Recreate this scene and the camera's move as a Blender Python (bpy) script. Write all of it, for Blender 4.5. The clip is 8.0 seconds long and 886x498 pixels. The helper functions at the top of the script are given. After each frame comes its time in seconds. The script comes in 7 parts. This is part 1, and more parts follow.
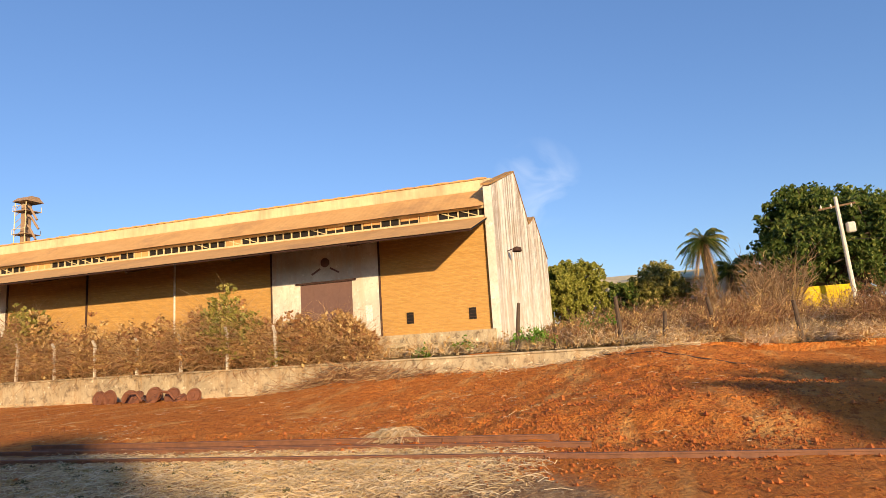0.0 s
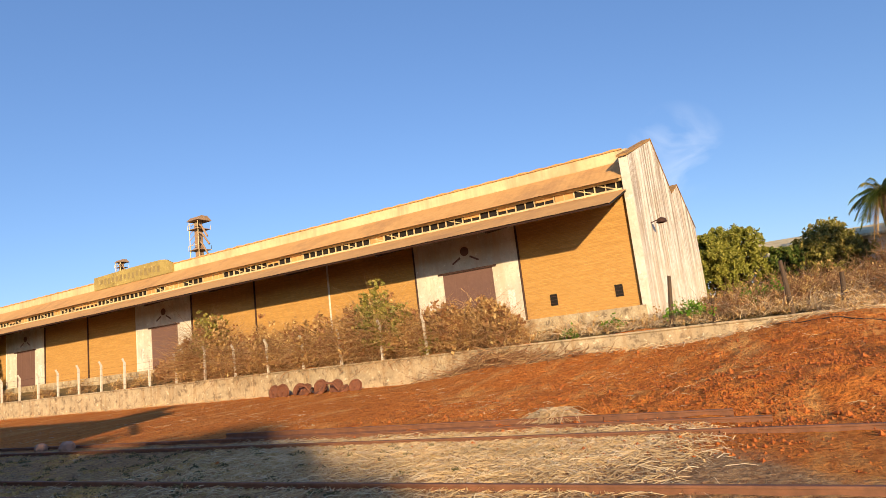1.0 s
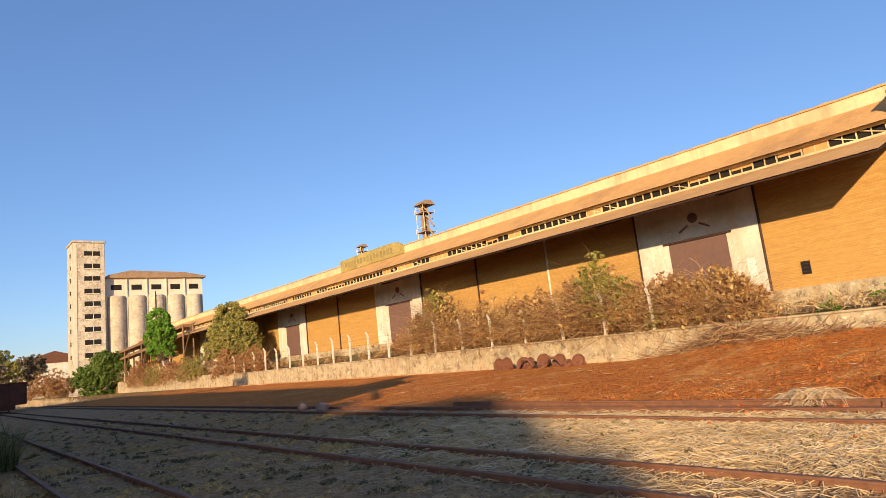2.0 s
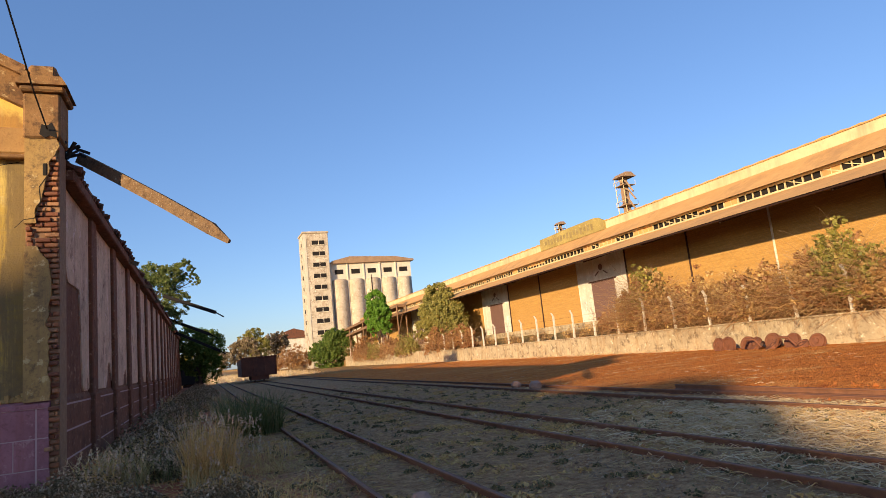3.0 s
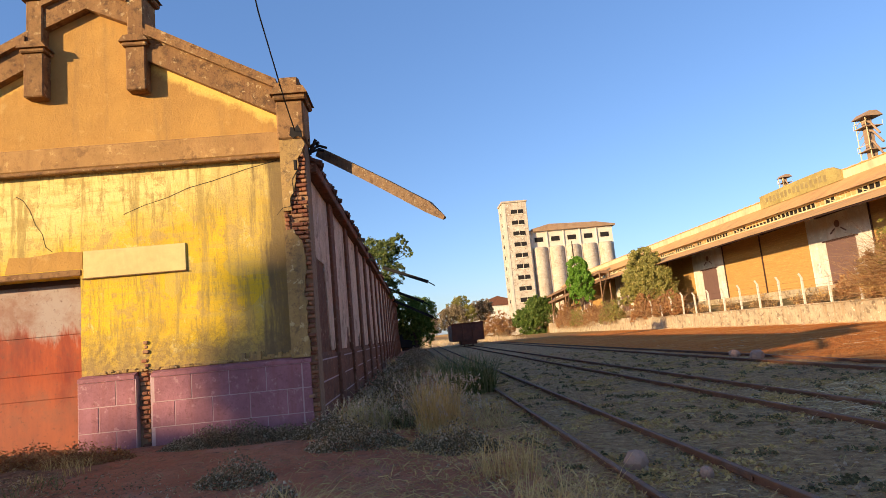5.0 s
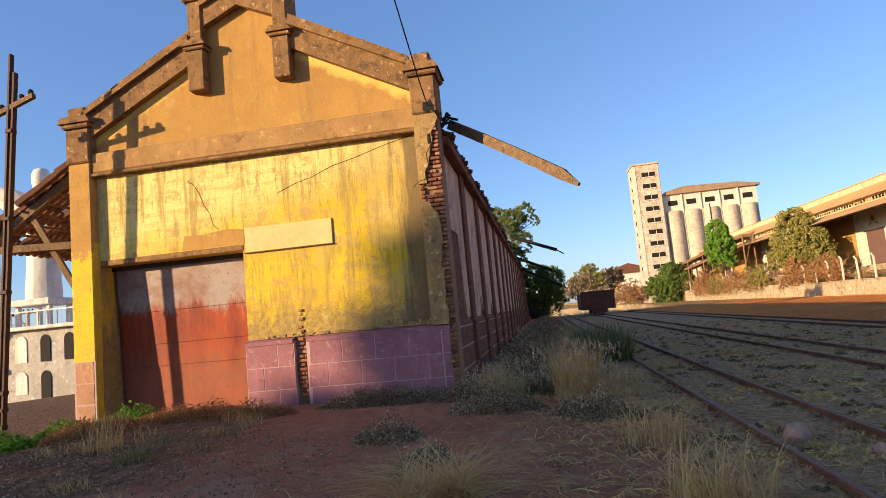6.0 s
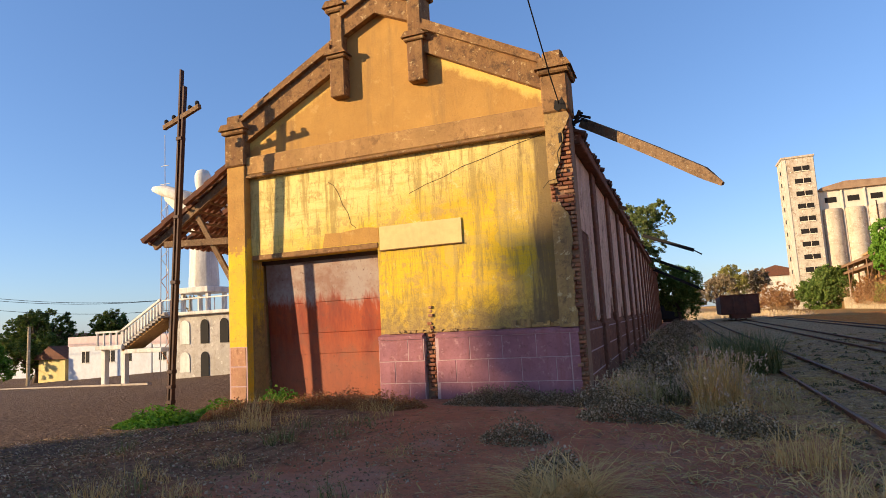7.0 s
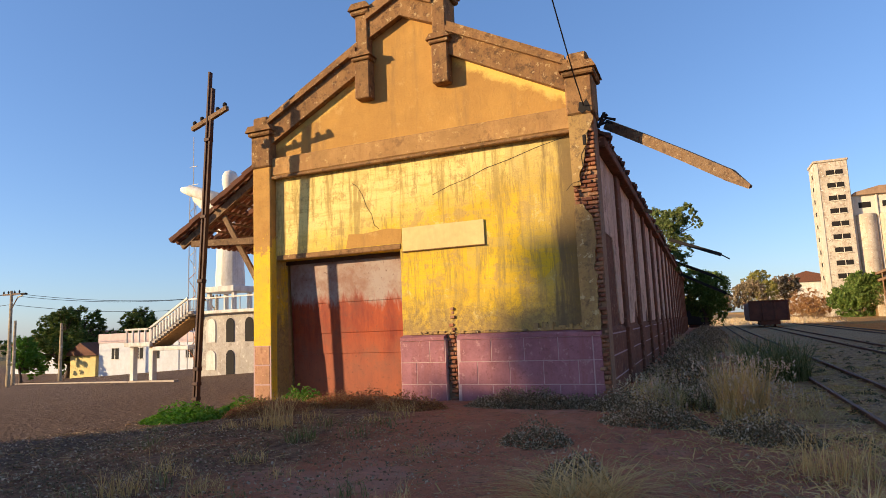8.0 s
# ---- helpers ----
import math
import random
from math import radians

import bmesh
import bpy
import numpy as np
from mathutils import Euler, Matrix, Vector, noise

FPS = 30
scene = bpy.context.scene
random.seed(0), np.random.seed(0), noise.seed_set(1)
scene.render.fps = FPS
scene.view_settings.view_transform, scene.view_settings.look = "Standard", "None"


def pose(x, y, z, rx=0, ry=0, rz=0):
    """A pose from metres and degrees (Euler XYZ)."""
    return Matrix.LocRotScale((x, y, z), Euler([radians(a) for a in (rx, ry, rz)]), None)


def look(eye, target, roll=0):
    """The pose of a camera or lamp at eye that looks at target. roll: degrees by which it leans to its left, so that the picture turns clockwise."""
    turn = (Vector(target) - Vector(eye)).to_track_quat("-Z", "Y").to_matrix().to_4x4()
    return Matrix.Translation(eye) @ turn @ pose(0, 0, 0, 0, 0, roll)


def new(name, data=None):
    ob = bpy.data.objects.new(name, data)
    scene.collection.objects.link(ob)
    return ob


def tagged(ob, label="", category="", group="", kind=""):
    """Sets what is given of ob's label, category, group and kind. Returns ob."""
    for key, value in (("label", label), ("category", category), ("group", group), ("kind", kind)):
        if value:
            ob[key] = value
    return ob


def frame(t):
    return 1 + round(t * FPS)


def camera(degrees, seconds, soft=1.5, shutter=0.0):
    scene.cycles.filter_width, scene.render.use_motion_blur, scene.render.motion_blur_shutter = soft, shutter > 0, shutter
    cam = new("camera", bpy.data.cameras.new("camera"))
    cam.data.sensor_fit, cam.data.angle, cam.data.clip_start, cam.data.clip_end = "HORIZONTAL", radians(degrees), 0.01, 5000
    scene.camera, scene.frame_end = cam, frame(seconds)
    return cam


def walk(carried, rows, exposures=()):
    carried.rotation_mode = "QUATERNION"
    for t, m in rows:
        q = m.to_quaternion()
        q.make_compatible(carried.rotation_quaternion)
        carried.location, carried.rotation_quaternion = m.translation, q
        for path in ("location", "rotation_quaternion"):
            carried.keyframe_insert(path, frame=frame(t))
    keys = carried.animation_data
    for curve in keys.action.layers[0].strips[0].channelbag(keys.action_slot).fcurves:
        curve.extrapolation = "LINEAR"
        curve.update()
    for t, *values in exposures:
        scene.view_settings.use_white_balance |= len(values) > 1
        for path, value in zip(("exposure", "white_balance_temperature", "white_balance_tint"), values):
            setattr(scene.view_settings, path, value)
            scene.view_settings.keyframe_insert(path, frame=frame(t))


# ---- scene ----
cam = camera(71.5, 8.0, 0.65)
PATH = [
    (0, (-1.983, -11.708, 1.778), (-0.087, -11.157, 2.098), -3.6),
    (0.5, (-2.053, -11.632, 1.756), (-0.214, -10.909, 2.066), -5.8),
    (1, (-1.971, -11.536, 1.699), (-0.243, -10.579, 2.014), -6.7),
    (1.5, (-1.747, -11.454, 1.648), (-0.209, -10.217, 1.97), -5.9),
    (2, (-1.554, -11.341, 1.585), (-0.273, -9.84, 1.905), -6.2),
    (2.2, (-1.567, -11.313, 1.578), (-0.419, -9.707, 1.898), -6.0),
    (3.5, (-1.921, -11.091, 1.74), (-1.438, -9.176, 2.058), -5.3),
    (4, (-1.896, -11.155, 1.751), (-1.701, -9.189, 2.064), -4.6),
    (5.3, (-2.09, -11.672, 1.645), (-2.026, -9.686, 1.878), -5.6),
    (5.5, (-2.127, -11.678, 1.645), (-2.148, -9.688, 1.844), -5.4),
    (6, (-2.19, -11.718, 1.659), (-2.49, -9.753, 1.873), -5.4),
    (6.5, (-2.21, -11.774, 1.701), (-2.722, -9.854, 1.924), -4.4),
    (7, (-2.233, -11.767, 1.727), (-2.925, -9.906, 1.96), -3.2),
    (7.5, (-2.231, -11.75, 1.744), (-2.978, -9.91, 1.983), -2.8),
    (8, (-2.207, -11.769, 1.711), (-2.97, -9.936, 1.955), -2.4),
]
walk(cam, [(t, look(eye, target, roll)) for t, eye, target, roll in PATH], ((0, 0.42), (2, 0.42), (3.5, 0.52), (5.5, 0.66), (8, 0.60)))

# ---------------- light ----------------
SUN_EL, SUN_AZ = radians(13.0), math.atan2(-0.80, -0.60)
SUN_DIR = Vector((0.80 * math.cos(SUN_EL), 0.60 * math.cos(SUN_EL), -math.sin(SUN_EL)))
CLOUD = (0.9609, 0.1163, 0.2512)
world = bpy.data.worlds.new("world")
scene.world = world
world.use_nodes = True
wn = world.node_tree
sky = wn.nodes.new("ShaderNodeTexSky")
sky.sky_type = "NISHITA"
sky.sun_disc = False
sky.sun_elevation = SUN_EL
sky.sun_rotation = SUN_AZ
sky.air_density, sky.dust_density, sky.ozone_density = 1.0, 0.5, 2.1
wn.nodes["Background"].inputs[1].default_value = 0.125
tint = wn.nodes.new("ShaderNodeMix")
tint.data_type, tint.blend_type = "RGBA", "MULTIPLY"
tint.inputs["Factor"].default_value = 1.0
tint.inputs[7].default_value = (0.91, 0.98, 1.2, 1.0)
wn.links.new(sky.outputs[0], tint.inputs[6])
azure = wn.nodes.new("ShaderNodeMix")
azure.data_type = "RGBA"
azure.inputs["Factor"].default_value = 0.28
azure.inputs[7].default_value = (0.85, 1.95, 4.4, 1.0)
wn.links.new(tint.outputs[2], azure.inputs[6])
# a wisp of cloud over the gable
tc = wn.nodes.new("ShaderNodeTexCoord")
wisp = wn.nodes.new("ShaderNodeTexNoise")
wisp.inputs["Scale"].default_value, wisp.inputs["Detail"].default_value, wisp.inputs["Distortion"].default_value = 9.0, 6.0, 0.9
near = wn.nodes.new("ShaderNodeVectorMath")
near.operation = "DISTANCE"
near.inputs[1].default_value = CLOUD
soft_edge = wn.nodes.new("ShaderNodeMapRange")
soft_edge.inputs[1].default_value, soft_edge.inputs[2].default_value = 0.075, 0.0
soft_edge.inputs[3].default_value, soft_edge.inputs[4].default_value = 0.0, 1.0
thin = wn.nodes.new("ShaderNodeMapRange")
thin.inputs[1].default_value, thin.inputs[2].default_value = 0.45, 0.75
both = wn.nodes.new("ShaderNodeMath")
both.operation = "MULTIPLY"
cloud = wn.nodes.new("ShaderNodeMix")
cloud.data_type = "RGBA"
cloud.inputs[7].default_value = (6.5, 6.8, 7.4, 1.0)
for a, b in ((tc.outputs["Generated"], wisp.inputs["Vector"]), (tc.outputs["Generated"], near.inputs[0]), (near.outputs["Value"], soft_edge.inputs[0]), (wisp.outputs["Fac"], thin.inputs[0]),
             (soft_edge.outputs[0], both.inputs[0]), (thin.outputs[0], both.inputs[1]), (both.outputs[0], cloud.inputs["Factor"]), (azure.outputs[2], cloud.inputs[6]), (cloud.outputs[2], wn.nodes["Background"].inputs[0])):
    wn.links.new(a, b)
sun = new("sun", bpy.data.lights.new("sun", "SUN"))
sun.data.energy, sun.data.angle, sun.data.color = 5.5, radians(0.7), (1.0, 0.75, 0.43)
sun.matrix_world = look(-100 * SUN_DIR, (0, 0, 0))


# ---------------- materials ----------------
def rgb(c):
    return (*c, 1.0) if len(c) == 3 else c


class Nodes:
    """Short hand for a node tree."""

    def __init__(self, name, rough=0.85, metal=0.0, spec=0.3):
        self.m = bpy.data.materials.new(name)
        self.m.use_nodes = True
        self.t = self.m.node_tree
        self.b = self.t.nodes["Principled BSDF"]
        self.b.inputs["Roughness"].default_value = rough
        self.b.inputs["Metallic"].default_value = metal
        self.b.inputs["Specular IOR Level"].default_value = spec
        self.co = self.add("ShaderNodeTexCoord").outputs["Object"]

    def add(self, kind):
        return self.t.nodes.new(kind)

    def link(self, a, b):
        self.t.links.new(a, b)

    def noise(self, scale, detail=4, rough=0.6, stretch=None, at=None):
        n = self.add("ShaderNodeTexNoise")
        n.inputs["Scale"].default_value = scale
        n.inputs["Detail"].default_value = detail
        n.inputs["Roughness"].default_value = rough
        src = at or self.co
        if stretch:
            mp = self.add("ShaderNodeMapping")
            mp.inputs["Scale"].default_value = stretch
            self.link(src, mp.inputs["Vector"])
            src = mp.outputs[0]
        self.link(src, n.inputs["Vector"])
        return n.outputs["Fac"]

    def ramp(self, fac, stops):
        r = self.add("ShaderNodeValToRGB")
        e = r.color_ramp.elements
        while len(e) < len(stops):
            e.new(0.5)
        for el, (p, c) in zip(e, stops):
            el.position = p
            el.color = rgb(c) if not isinstance(c, (int, float)) else (c, c, c, 1)
        self.link(fac, r.inputs[0])
        return r.outputs[0]

    def mix(self, fac, a, b, mode="MIX"):
        n = self.add("ShaderNodeMix")
        n.data_type, n.blend_type = "RGBA", mode
        for sock, v in ((n.inputs["Factor"], fac), (n.inputs[6], a), (n.inputs[7], b)):
            if isinstance(v, (int, float)):
                sock.default_value = v
            elif isinstance(v, tuple):
                sock.default_value = rgb(v)
            else:
                self.link(v, sock)
        return n.outputs[2]

    def math(self, op, a, b=0.0):
        n = self.add("ShaderNodeMath")
        n.operation = op
        for sock, v in ((n.inputs[0], a), (n.inputs[1], b)):
            if isinstance(v, (int, float)):
                sock.default_value = v
            else:
                self.link(v, sock)
        return n.outputs[0]

    def xyz(self, src=None):
        n = self.add("ShaderNodeSeparateXYZ")
        self.link(src or self.co, n.inputs[0])
        return n.outputs

    def bump(self, height, strength=0.4, distance=0.02):
        n = self.add("ShaderNodeBump")
        n.inputs["Strength"].default_value = strength
        n.inputs["Distance"].default_value = distance
        self.link(height, n.inputs["Height"])
        self.link(n.outputs[0], self.b.inputs["Normal"])
        return self

    def color(self, c):
        self.link(c, self.b.inputs["Base Color"]) if not isinstance(c, tuple) else None
        return self.m


def plain(name, a, b, scale=3.0, rough=0.85, metal=0.0, bump=0.3, dist=0.01, stain=None, stain_amount=0.5, streak=None, fine=6.0):
    """Two tones mixed by a coarse and a fine noise, with an optional stain colour and running streaks."""
    n = Nodes(name, rough, metal)
    co = n.noise(scale, 5, 0.65)
    fi = n.noise(scale * fine, 4, 0.7)
    c = n.mix(n.ramp(co, [(0.32, 0.0), (0.68, 1.0)]), a, b)
    c = n.mix(n.ramp(fi, [(0.35, 0.0), (0.75, 0.45)]), c, tuple(0.6 * v for v in a))
    if stain:
        s = n.noise(scale * 0.45, 6, 0.75, (1, 1, 0.35))
        c = n.mix(n.ramp(s, [(0.5, 0.0), (0.66, stain_amount)]), c, stain)
    if streak:
        s = n.noise(scale * 2.2, 4, 0.7, (1, 1, 0.06))
        c = n.mix(n.ramp(s, [(0.48, 0.0), (0.7, 0.6)]), c, streak)
    n.bump(fi, bump, dist)
    return n.color(c)


def mottled(name, base, dark, light, rust, scale=1.5, rough=0.92, bump=0.6, cover=0.5):
    """Old render: dark grime, pale lichen and rusty runs over a base tone, each with its own scale."""
    n = Nodes(name, rough, spec=0.15)
    a, b, c_ = n.noise(scale, 6, 0.7), n.noise(scale * 3.1, 6, 0.75), n.noise(scale * 11, 5, 0.75)
    run = n.noise(scale * 2.4, 5, 0.75, (1, 1, 0.12))
    col = n.mix(n.ramp(a, [(0.36, 0.0), (0.62, 1.0)]), base, tuple(0.72 * v for v in base))
    col = n.mix(n.ramp(run, [(0.50, 0.0), (0.66, 0.75)]), col, rust)
    col = n.mix(n.ramp(b, [(0.62 - 0.2 * cover, 0.0), (0.74 - 0.2 * cover, 0.85)]), col, dark)
    col = n.mix(n.ramp(n.noise(scale * 4.7, 4, 0.7), [(0.60, 0.0), (0.66, 0.8)]), col, light)
    col = n.mix(n.ramp(c_, [(0.52, 0.0), (0.70, 0.55)]), col, dark)
    n.bump(n.math("ADD", c_, n.math("MULTIPLY", b, 2.0)), bump, 0.02)
    return n.color(col)


M_TAN = mottled("ochre_plaster", (0.46, 0.26, 0.10), (0.22, 0.12, 0.055), (0.56, 0.37, 0.15), (0.32, 0.17, 0.07), 0.9, cover=0.3)
M_MOULD = mottled("weathered_moulding", (0.32, 0.175, 0.075), (0.11, 0.062, 0.036), (0.52, 0.37, 0.19), (0.20, 0.10, 0.05), 1.6, cover=0.55)
M_PURPLE = mottled("mauve_painted_plinth", (0.38, 0.165, 0.185), (0.20, 0.085, 0.085), (0.46, 0.25, 0.25), (0.30, 0.12, 0.12), 1.6, bump=0.4, cover=0.25)
M_JOINT = plain("pale_joint", (0.52, 0.35, 0.33), (0.44, 0.28, 0.27), 4.0)
M_MORTAR = plain("old_mortar", (0.36, 0.21, 0.115), (0.24, 0.13, 0.075), 7.0, bump=0.8)
M_BRICK = plain("old_orange_brick", (0.38, 0.15, 0.07), (0.27, 0.10, 0.05), 9.0, bump=0.7, stain=(0.40, 0.29, 0.18), stain_amount=0.4)
M_SIDE = mottled("grimy_side_plaster", (0.80, 0.54, 0.37), (0.24, 0.12, 0.085), (0.76, 0.57, 0.48), (0.38, 0.20, 0.15), 0.8, cover=0.35)
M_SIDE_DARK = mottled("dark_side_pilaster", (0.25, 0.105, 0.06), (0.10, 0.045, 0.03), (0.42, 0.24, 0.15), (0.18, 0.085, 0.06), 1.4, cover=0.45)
M_WOOD = mottled("grey_brown_timber", (0.24, 0.15, 0.085), (0.09, 0.055, 0.035), (0.36, 0.27, 0.17), (0.16, 0.09, 0.05), 3.0, cover=0.45)
M_TILE = plain("old_clay_tile", (0.20, 0.075, 0.04), (0.11, 0.05, 0.035), 5.0, bump=0.5, stain=(0.05, 0.04, 0.03))
M_RUSTSTEEL = plain("rusty_rail_steel", (0.075, 0.034, 0.024), (0.045, 0.024, 0.02), 6.0, rough=0.65, metal=0.25)
M_CONCRETE = mottled("stained_concrete", (0.54, 0.43, 0.28), (0.15, 0.105, 0.07), (0.80, 0.70, 0.52), (0.34, 0.21, 0.10), 0.6, cover=0.55)
M_WHITEWASH = mottled("whitewashed_render", (0.76, 0.70, 0.60), (0.50, 0.38, 0.28), (0.82, 0.78, 0.70), (0.60, 0.47, 0.35), 0.5, bump=0.3, cover=0.05)
M_GABLE = mottled("streaked_white_gable", (0.88, 0.83, 0.76), (0.28, 0.17, 0.11), (0.90, 0.88, 0.84), (0.36, 0.22, 0.13), 0.7, bump=0.3, cover=0.4)
M_BROWNDOOR = plain("brown_painted_steel", (0.19, 0.105, 0.085), (0.17, 0.095, 0.08), 0.8, rough=0.55, bump=0.1)
M_ROOF = plain("fibre_cement_roof", (0.66, 0.37, 0.14), (0.56, 0.30, 0.105), 0.6, bump=0.4, stain=(0.30, 0.16, 0.08), stain_amount=0.5)
M_FASCIA = plain("pale_metal_fascia", (0.74, 0.61, 0.36), (0.62, 0.49, 0.27), 0.4, bump=0.15, stain=(0.32, 0.21, 0.11), stain_amount=0.5, streak=(0.36, 0.27, 0.16))
# near black for the shade in openings and under the canopy, and dark parts
M_DARK = plain("near_black_shade_and_parts", (0.02, 0.016, 0.014), (0.012, 0.01, 0.01), 2.0)
M_SILO = mottled("silo_concrete", (0.62, 0.51, 0.39), (0.34, 0.25, 0.18), (0.76, 0.68, 0.56), (0.42, 0.31, 0.21), 0.3, bump=0.2, cover=0.5)
M_SILO_WHITE = plain("silo_white_wall", (0.72, 0.64, 0.52), (0.64, 0.55, 0.43), 0.15, bump=0.15)


def brick_wall_material(name, a, b, mortar, bw=0.25, bh=0.08):
    n = Nodes(name, 0.9)
    x, y, z = n.xyz()
    cb = n.add("ShaderNodeCombineXYZ")
    n.link(n.math("ADD", y, x), cb.inputs[0])
    n.link(z, cb.inputs[1])
    t = n.add("ShaderNodeTexBrick")
    n.link(cb.outputs[0], t.inputs["Vector"])
    for k, v in (("Color1", a), ("Color2", b), ("Mortar", mortar)):
        t.inputs[k].default_value = rgb(v)
    t.inputs["Scale"].default_value = 1.0
    t.inputs["Mortar Size"].default_value = 0.008
    t.inputs["Brick Width"].default_value = bw
    t.inputs["Row Height"].default_value = bh
    band = n.noise(1.6, 4, 0.7, (0.25, 0.25, 6.0))
    c = n.mix(n.ramp(band, [(0.35, 0.0), (0.7, 0.6)]), t.outputs["Color"], tuple(0.6 * v for v in a))
    st = n.noise(0.35, 5, 0.7)
    c = n.mix(n.ramp(st, [(0.5, 0.0), (0.75, 0.5)]), c, tuple(0.75 * v for v in b))
    n.bump(t.outputs["Fac"], 0.5, -0.012)
    return n.color(c)


M_WBRICK = brick_wall_material("warehouse_brick", (0.52, 0.275, 0.075), (0.62, 0.35, 0.105), (0.40, 0.24, 0.10))


# ---------------- geometry helpers ----------------
class Geo:
    """Vertices and faces in world metres."""

    def __init__(self):
        self.v, self.f = [], []

    def add(self, vs, fs):
        n = len(self.v)
        self.v += [tuple(p) for p in vs]
        self.f += [tuple(i + n for i in q) for q in fs]
        return self

    def box(self, x0, x1, y0, y1, z0, z1):
        p = [(x, y, z) for z in (z0, z1) for x, y in ((x0, y0), (x1, y0), (x1, y1), (x0, y1))]
        return self.add(p, [(3, 2, 1, 0), (4, 5, 6, 7), (0, 1, 5, 4), (1, 2, 6, 5), (2, 3, 7, 6), (3, 0, 4, 7)])

    def bevel_box(self, x0, x1, y0, y1, z0, z1, b=0.02):
        bm = bmesh.new()
        bmesh.ops.create_cube(bm, size=1.0)
        for v in bm.verts:
            v.co = (x0 + (v.co.x + 0.5) * (x1 - x0), y0 + (v.co.y + 0.5) * (y1 - y0), z0 + (v.co.z + 0.5) * (z1 - z0))
        b = min(b, 0.45 * min(abs(x1 - x0), abs(y1 - y0), abs(z1 - z0)))
        bmesh.ops.bevel(bm, geom=bm.edges[:], offset=b, segments=1, affect="EDGES")
        bm.verts.index_update()
        self.add([v.co for v in bm.verts], [[v.index for v in f.verts] for f in bm.faces])
        bm.free()
        return self

    def prism(self, poly, axis, a, b):
        """A polygon of (u, w) pairs run along an axis from a to b: axis x gives (y, z), y gives (x, z), z gives (x, y)."""
        def at(u, w, s):
            return (s, u, w) if axis == "x" else (u, s, w) if axis == "y" else (u, w, s)
        n = len(poly)
        vs = [at(u, w, a) for u, w in poly] + [at(u, w, b) for u, w in poly]
        fs = [tuple(range(n))[::-1], tuple(range(n, 2 * n))] + [(i, (i + 1) % n, n + (i + 1) % n, n + i) for i in range(n)]
        return self.add(vs, fs)

    def tube(self, path, radii, sides=8, cap=True):
        """A round bar along a path, with a radius for each point."""
        path = [Vector(p) for p in path]
        if isinstance(radii, (int, float)):
            radii = [radii] * len(path)
        base, rings = len(self.v), []
        for i, p in enumerate(path):
            d = (path[min(i + 1, len(path) - 1)] - path[max(i - 1, 0)]).normalized()
            u = d.orthogonal().normalized() if i == 0 else (u - d * u.dot(d)).normalized()
            w = d.cross(u)
            for k in range(sides):
                a = 2 * math.pi * k / sides
                self.v.append(tuple(p + radii[i] * (math.cos(a) * u + math.sin(a) * w)))
        for i in range(len(path) - 1):
            for k in range(sides):
                a, b = base + i * sides + k, base + i * sides + (k + 1) % sides
                self.f.append((a, b, b + sides, a + sides))
        if cap:
            self.f.append(tuple(base + k for k in range(sides))[::-1])
            self.f.append(tuple(base + (len(path) - 1) * sides + k for k in range(sides)))
        return self

    def bar(self, a, b, w, h, up=(0, 0, 1)):
        """A straight square bar from a to b."""
        a, b = Vector(a), Vector(b)
        d = (b - a).normalized()
        s = d.cross(Vector(up))
        s = (s if s.length > 1e-4 else d.orthogonal()).normalized()
        t = s.cross(d)
        vs = [p + s * (i * w / 2) + t * (j * h / 2) for p in (a, b) for i, j in ((-1, -1), (1, -1), (1, 1), (-1, 1))]
        return self.add(vs, [(0, 1, 2, 3), (7, 6, 5, 4), (0, 4, 5, 1), (1, 5, 6, 2), (2, 6, 7, 3), (3, 7, 4, 0)])

    def lathe(self, cx, cy, prof, sides=24):
        """A profile of (radius, z) turned about an upright axis."""
        n, base = len(prof), len(self.v)
        for k in range(sides):
            a = 2 * math.pi * k / sides
            self.v += [(cx + r * math.cos(a), cy + r * math.sin(a), z) for r, z in prof]
        for k in range(sides):
            a, b = base + k * n, base + (k + 1) % sides * n
            self.f += [(a + i, b + i, b + i + 1, a + i + 1) for i in range(n - 1)]
        return self


ORIGIN = {}


def fix_normals(me):
    bm = bmesh.new()
    bm.from_mesh(me)
    bmesh.ops.recalc_face_normals(bm, faces=bm.faces[:])
    bm.to_mesh(me)
    bm.free()


def mesh_of(name, geo, material, origin=(0, 0, 0), smooth=False, normals=True):
    me = bpy.data.meshes.new(name)
    o = Vector(origin)
    me.from_pydata([tuple(Vector(p) - o) for p in geo.v] if o.length else geo.v, [], geo.f)
    if normals:
        fix_normals(me)
    for m in material if isinstance(material, (list, tuple)) else [material]:
        me.materials.append(m)
    if smooth:
        me.polygons.foreach_set("use_smooth", [True] * len(me.polygons))
    me.update()
    return me


def thing(name, base, label, category, group="", kind=""):
    """An empty at the base of a thing, to hold its parts."""
    ob = new(name)
    ob.empty_display_size = 0.2
    ob.location = base
    ORIGIN[ob.name] = Vector(base)
    return tagged(ob, label, category, group, kind)


def part(name, geo, material, parent, label="", smooth=False, normals=True):
    o = ORIGIN[parent.name]
    ob = new(name, mesh_of(name, geo, material, o, smooth, normals))
    ob.parent = parent
    ORIGIN[ob.name] = o
    return tagged(ob, label)


def solid(name, geo, material, label, category, group="", kind="", base=(0, 0, 0), smooth=False, normals=True):
    """A thing that is one mesh."""
    ob = new(name, mesh_of(name, geo, material, base, smooth, normals))
    ob.location = base
    ORIGIN[ob.name] = Vector(base)
    return tagged(ob, label, category, group, kind)


rnd = random.Random(7)


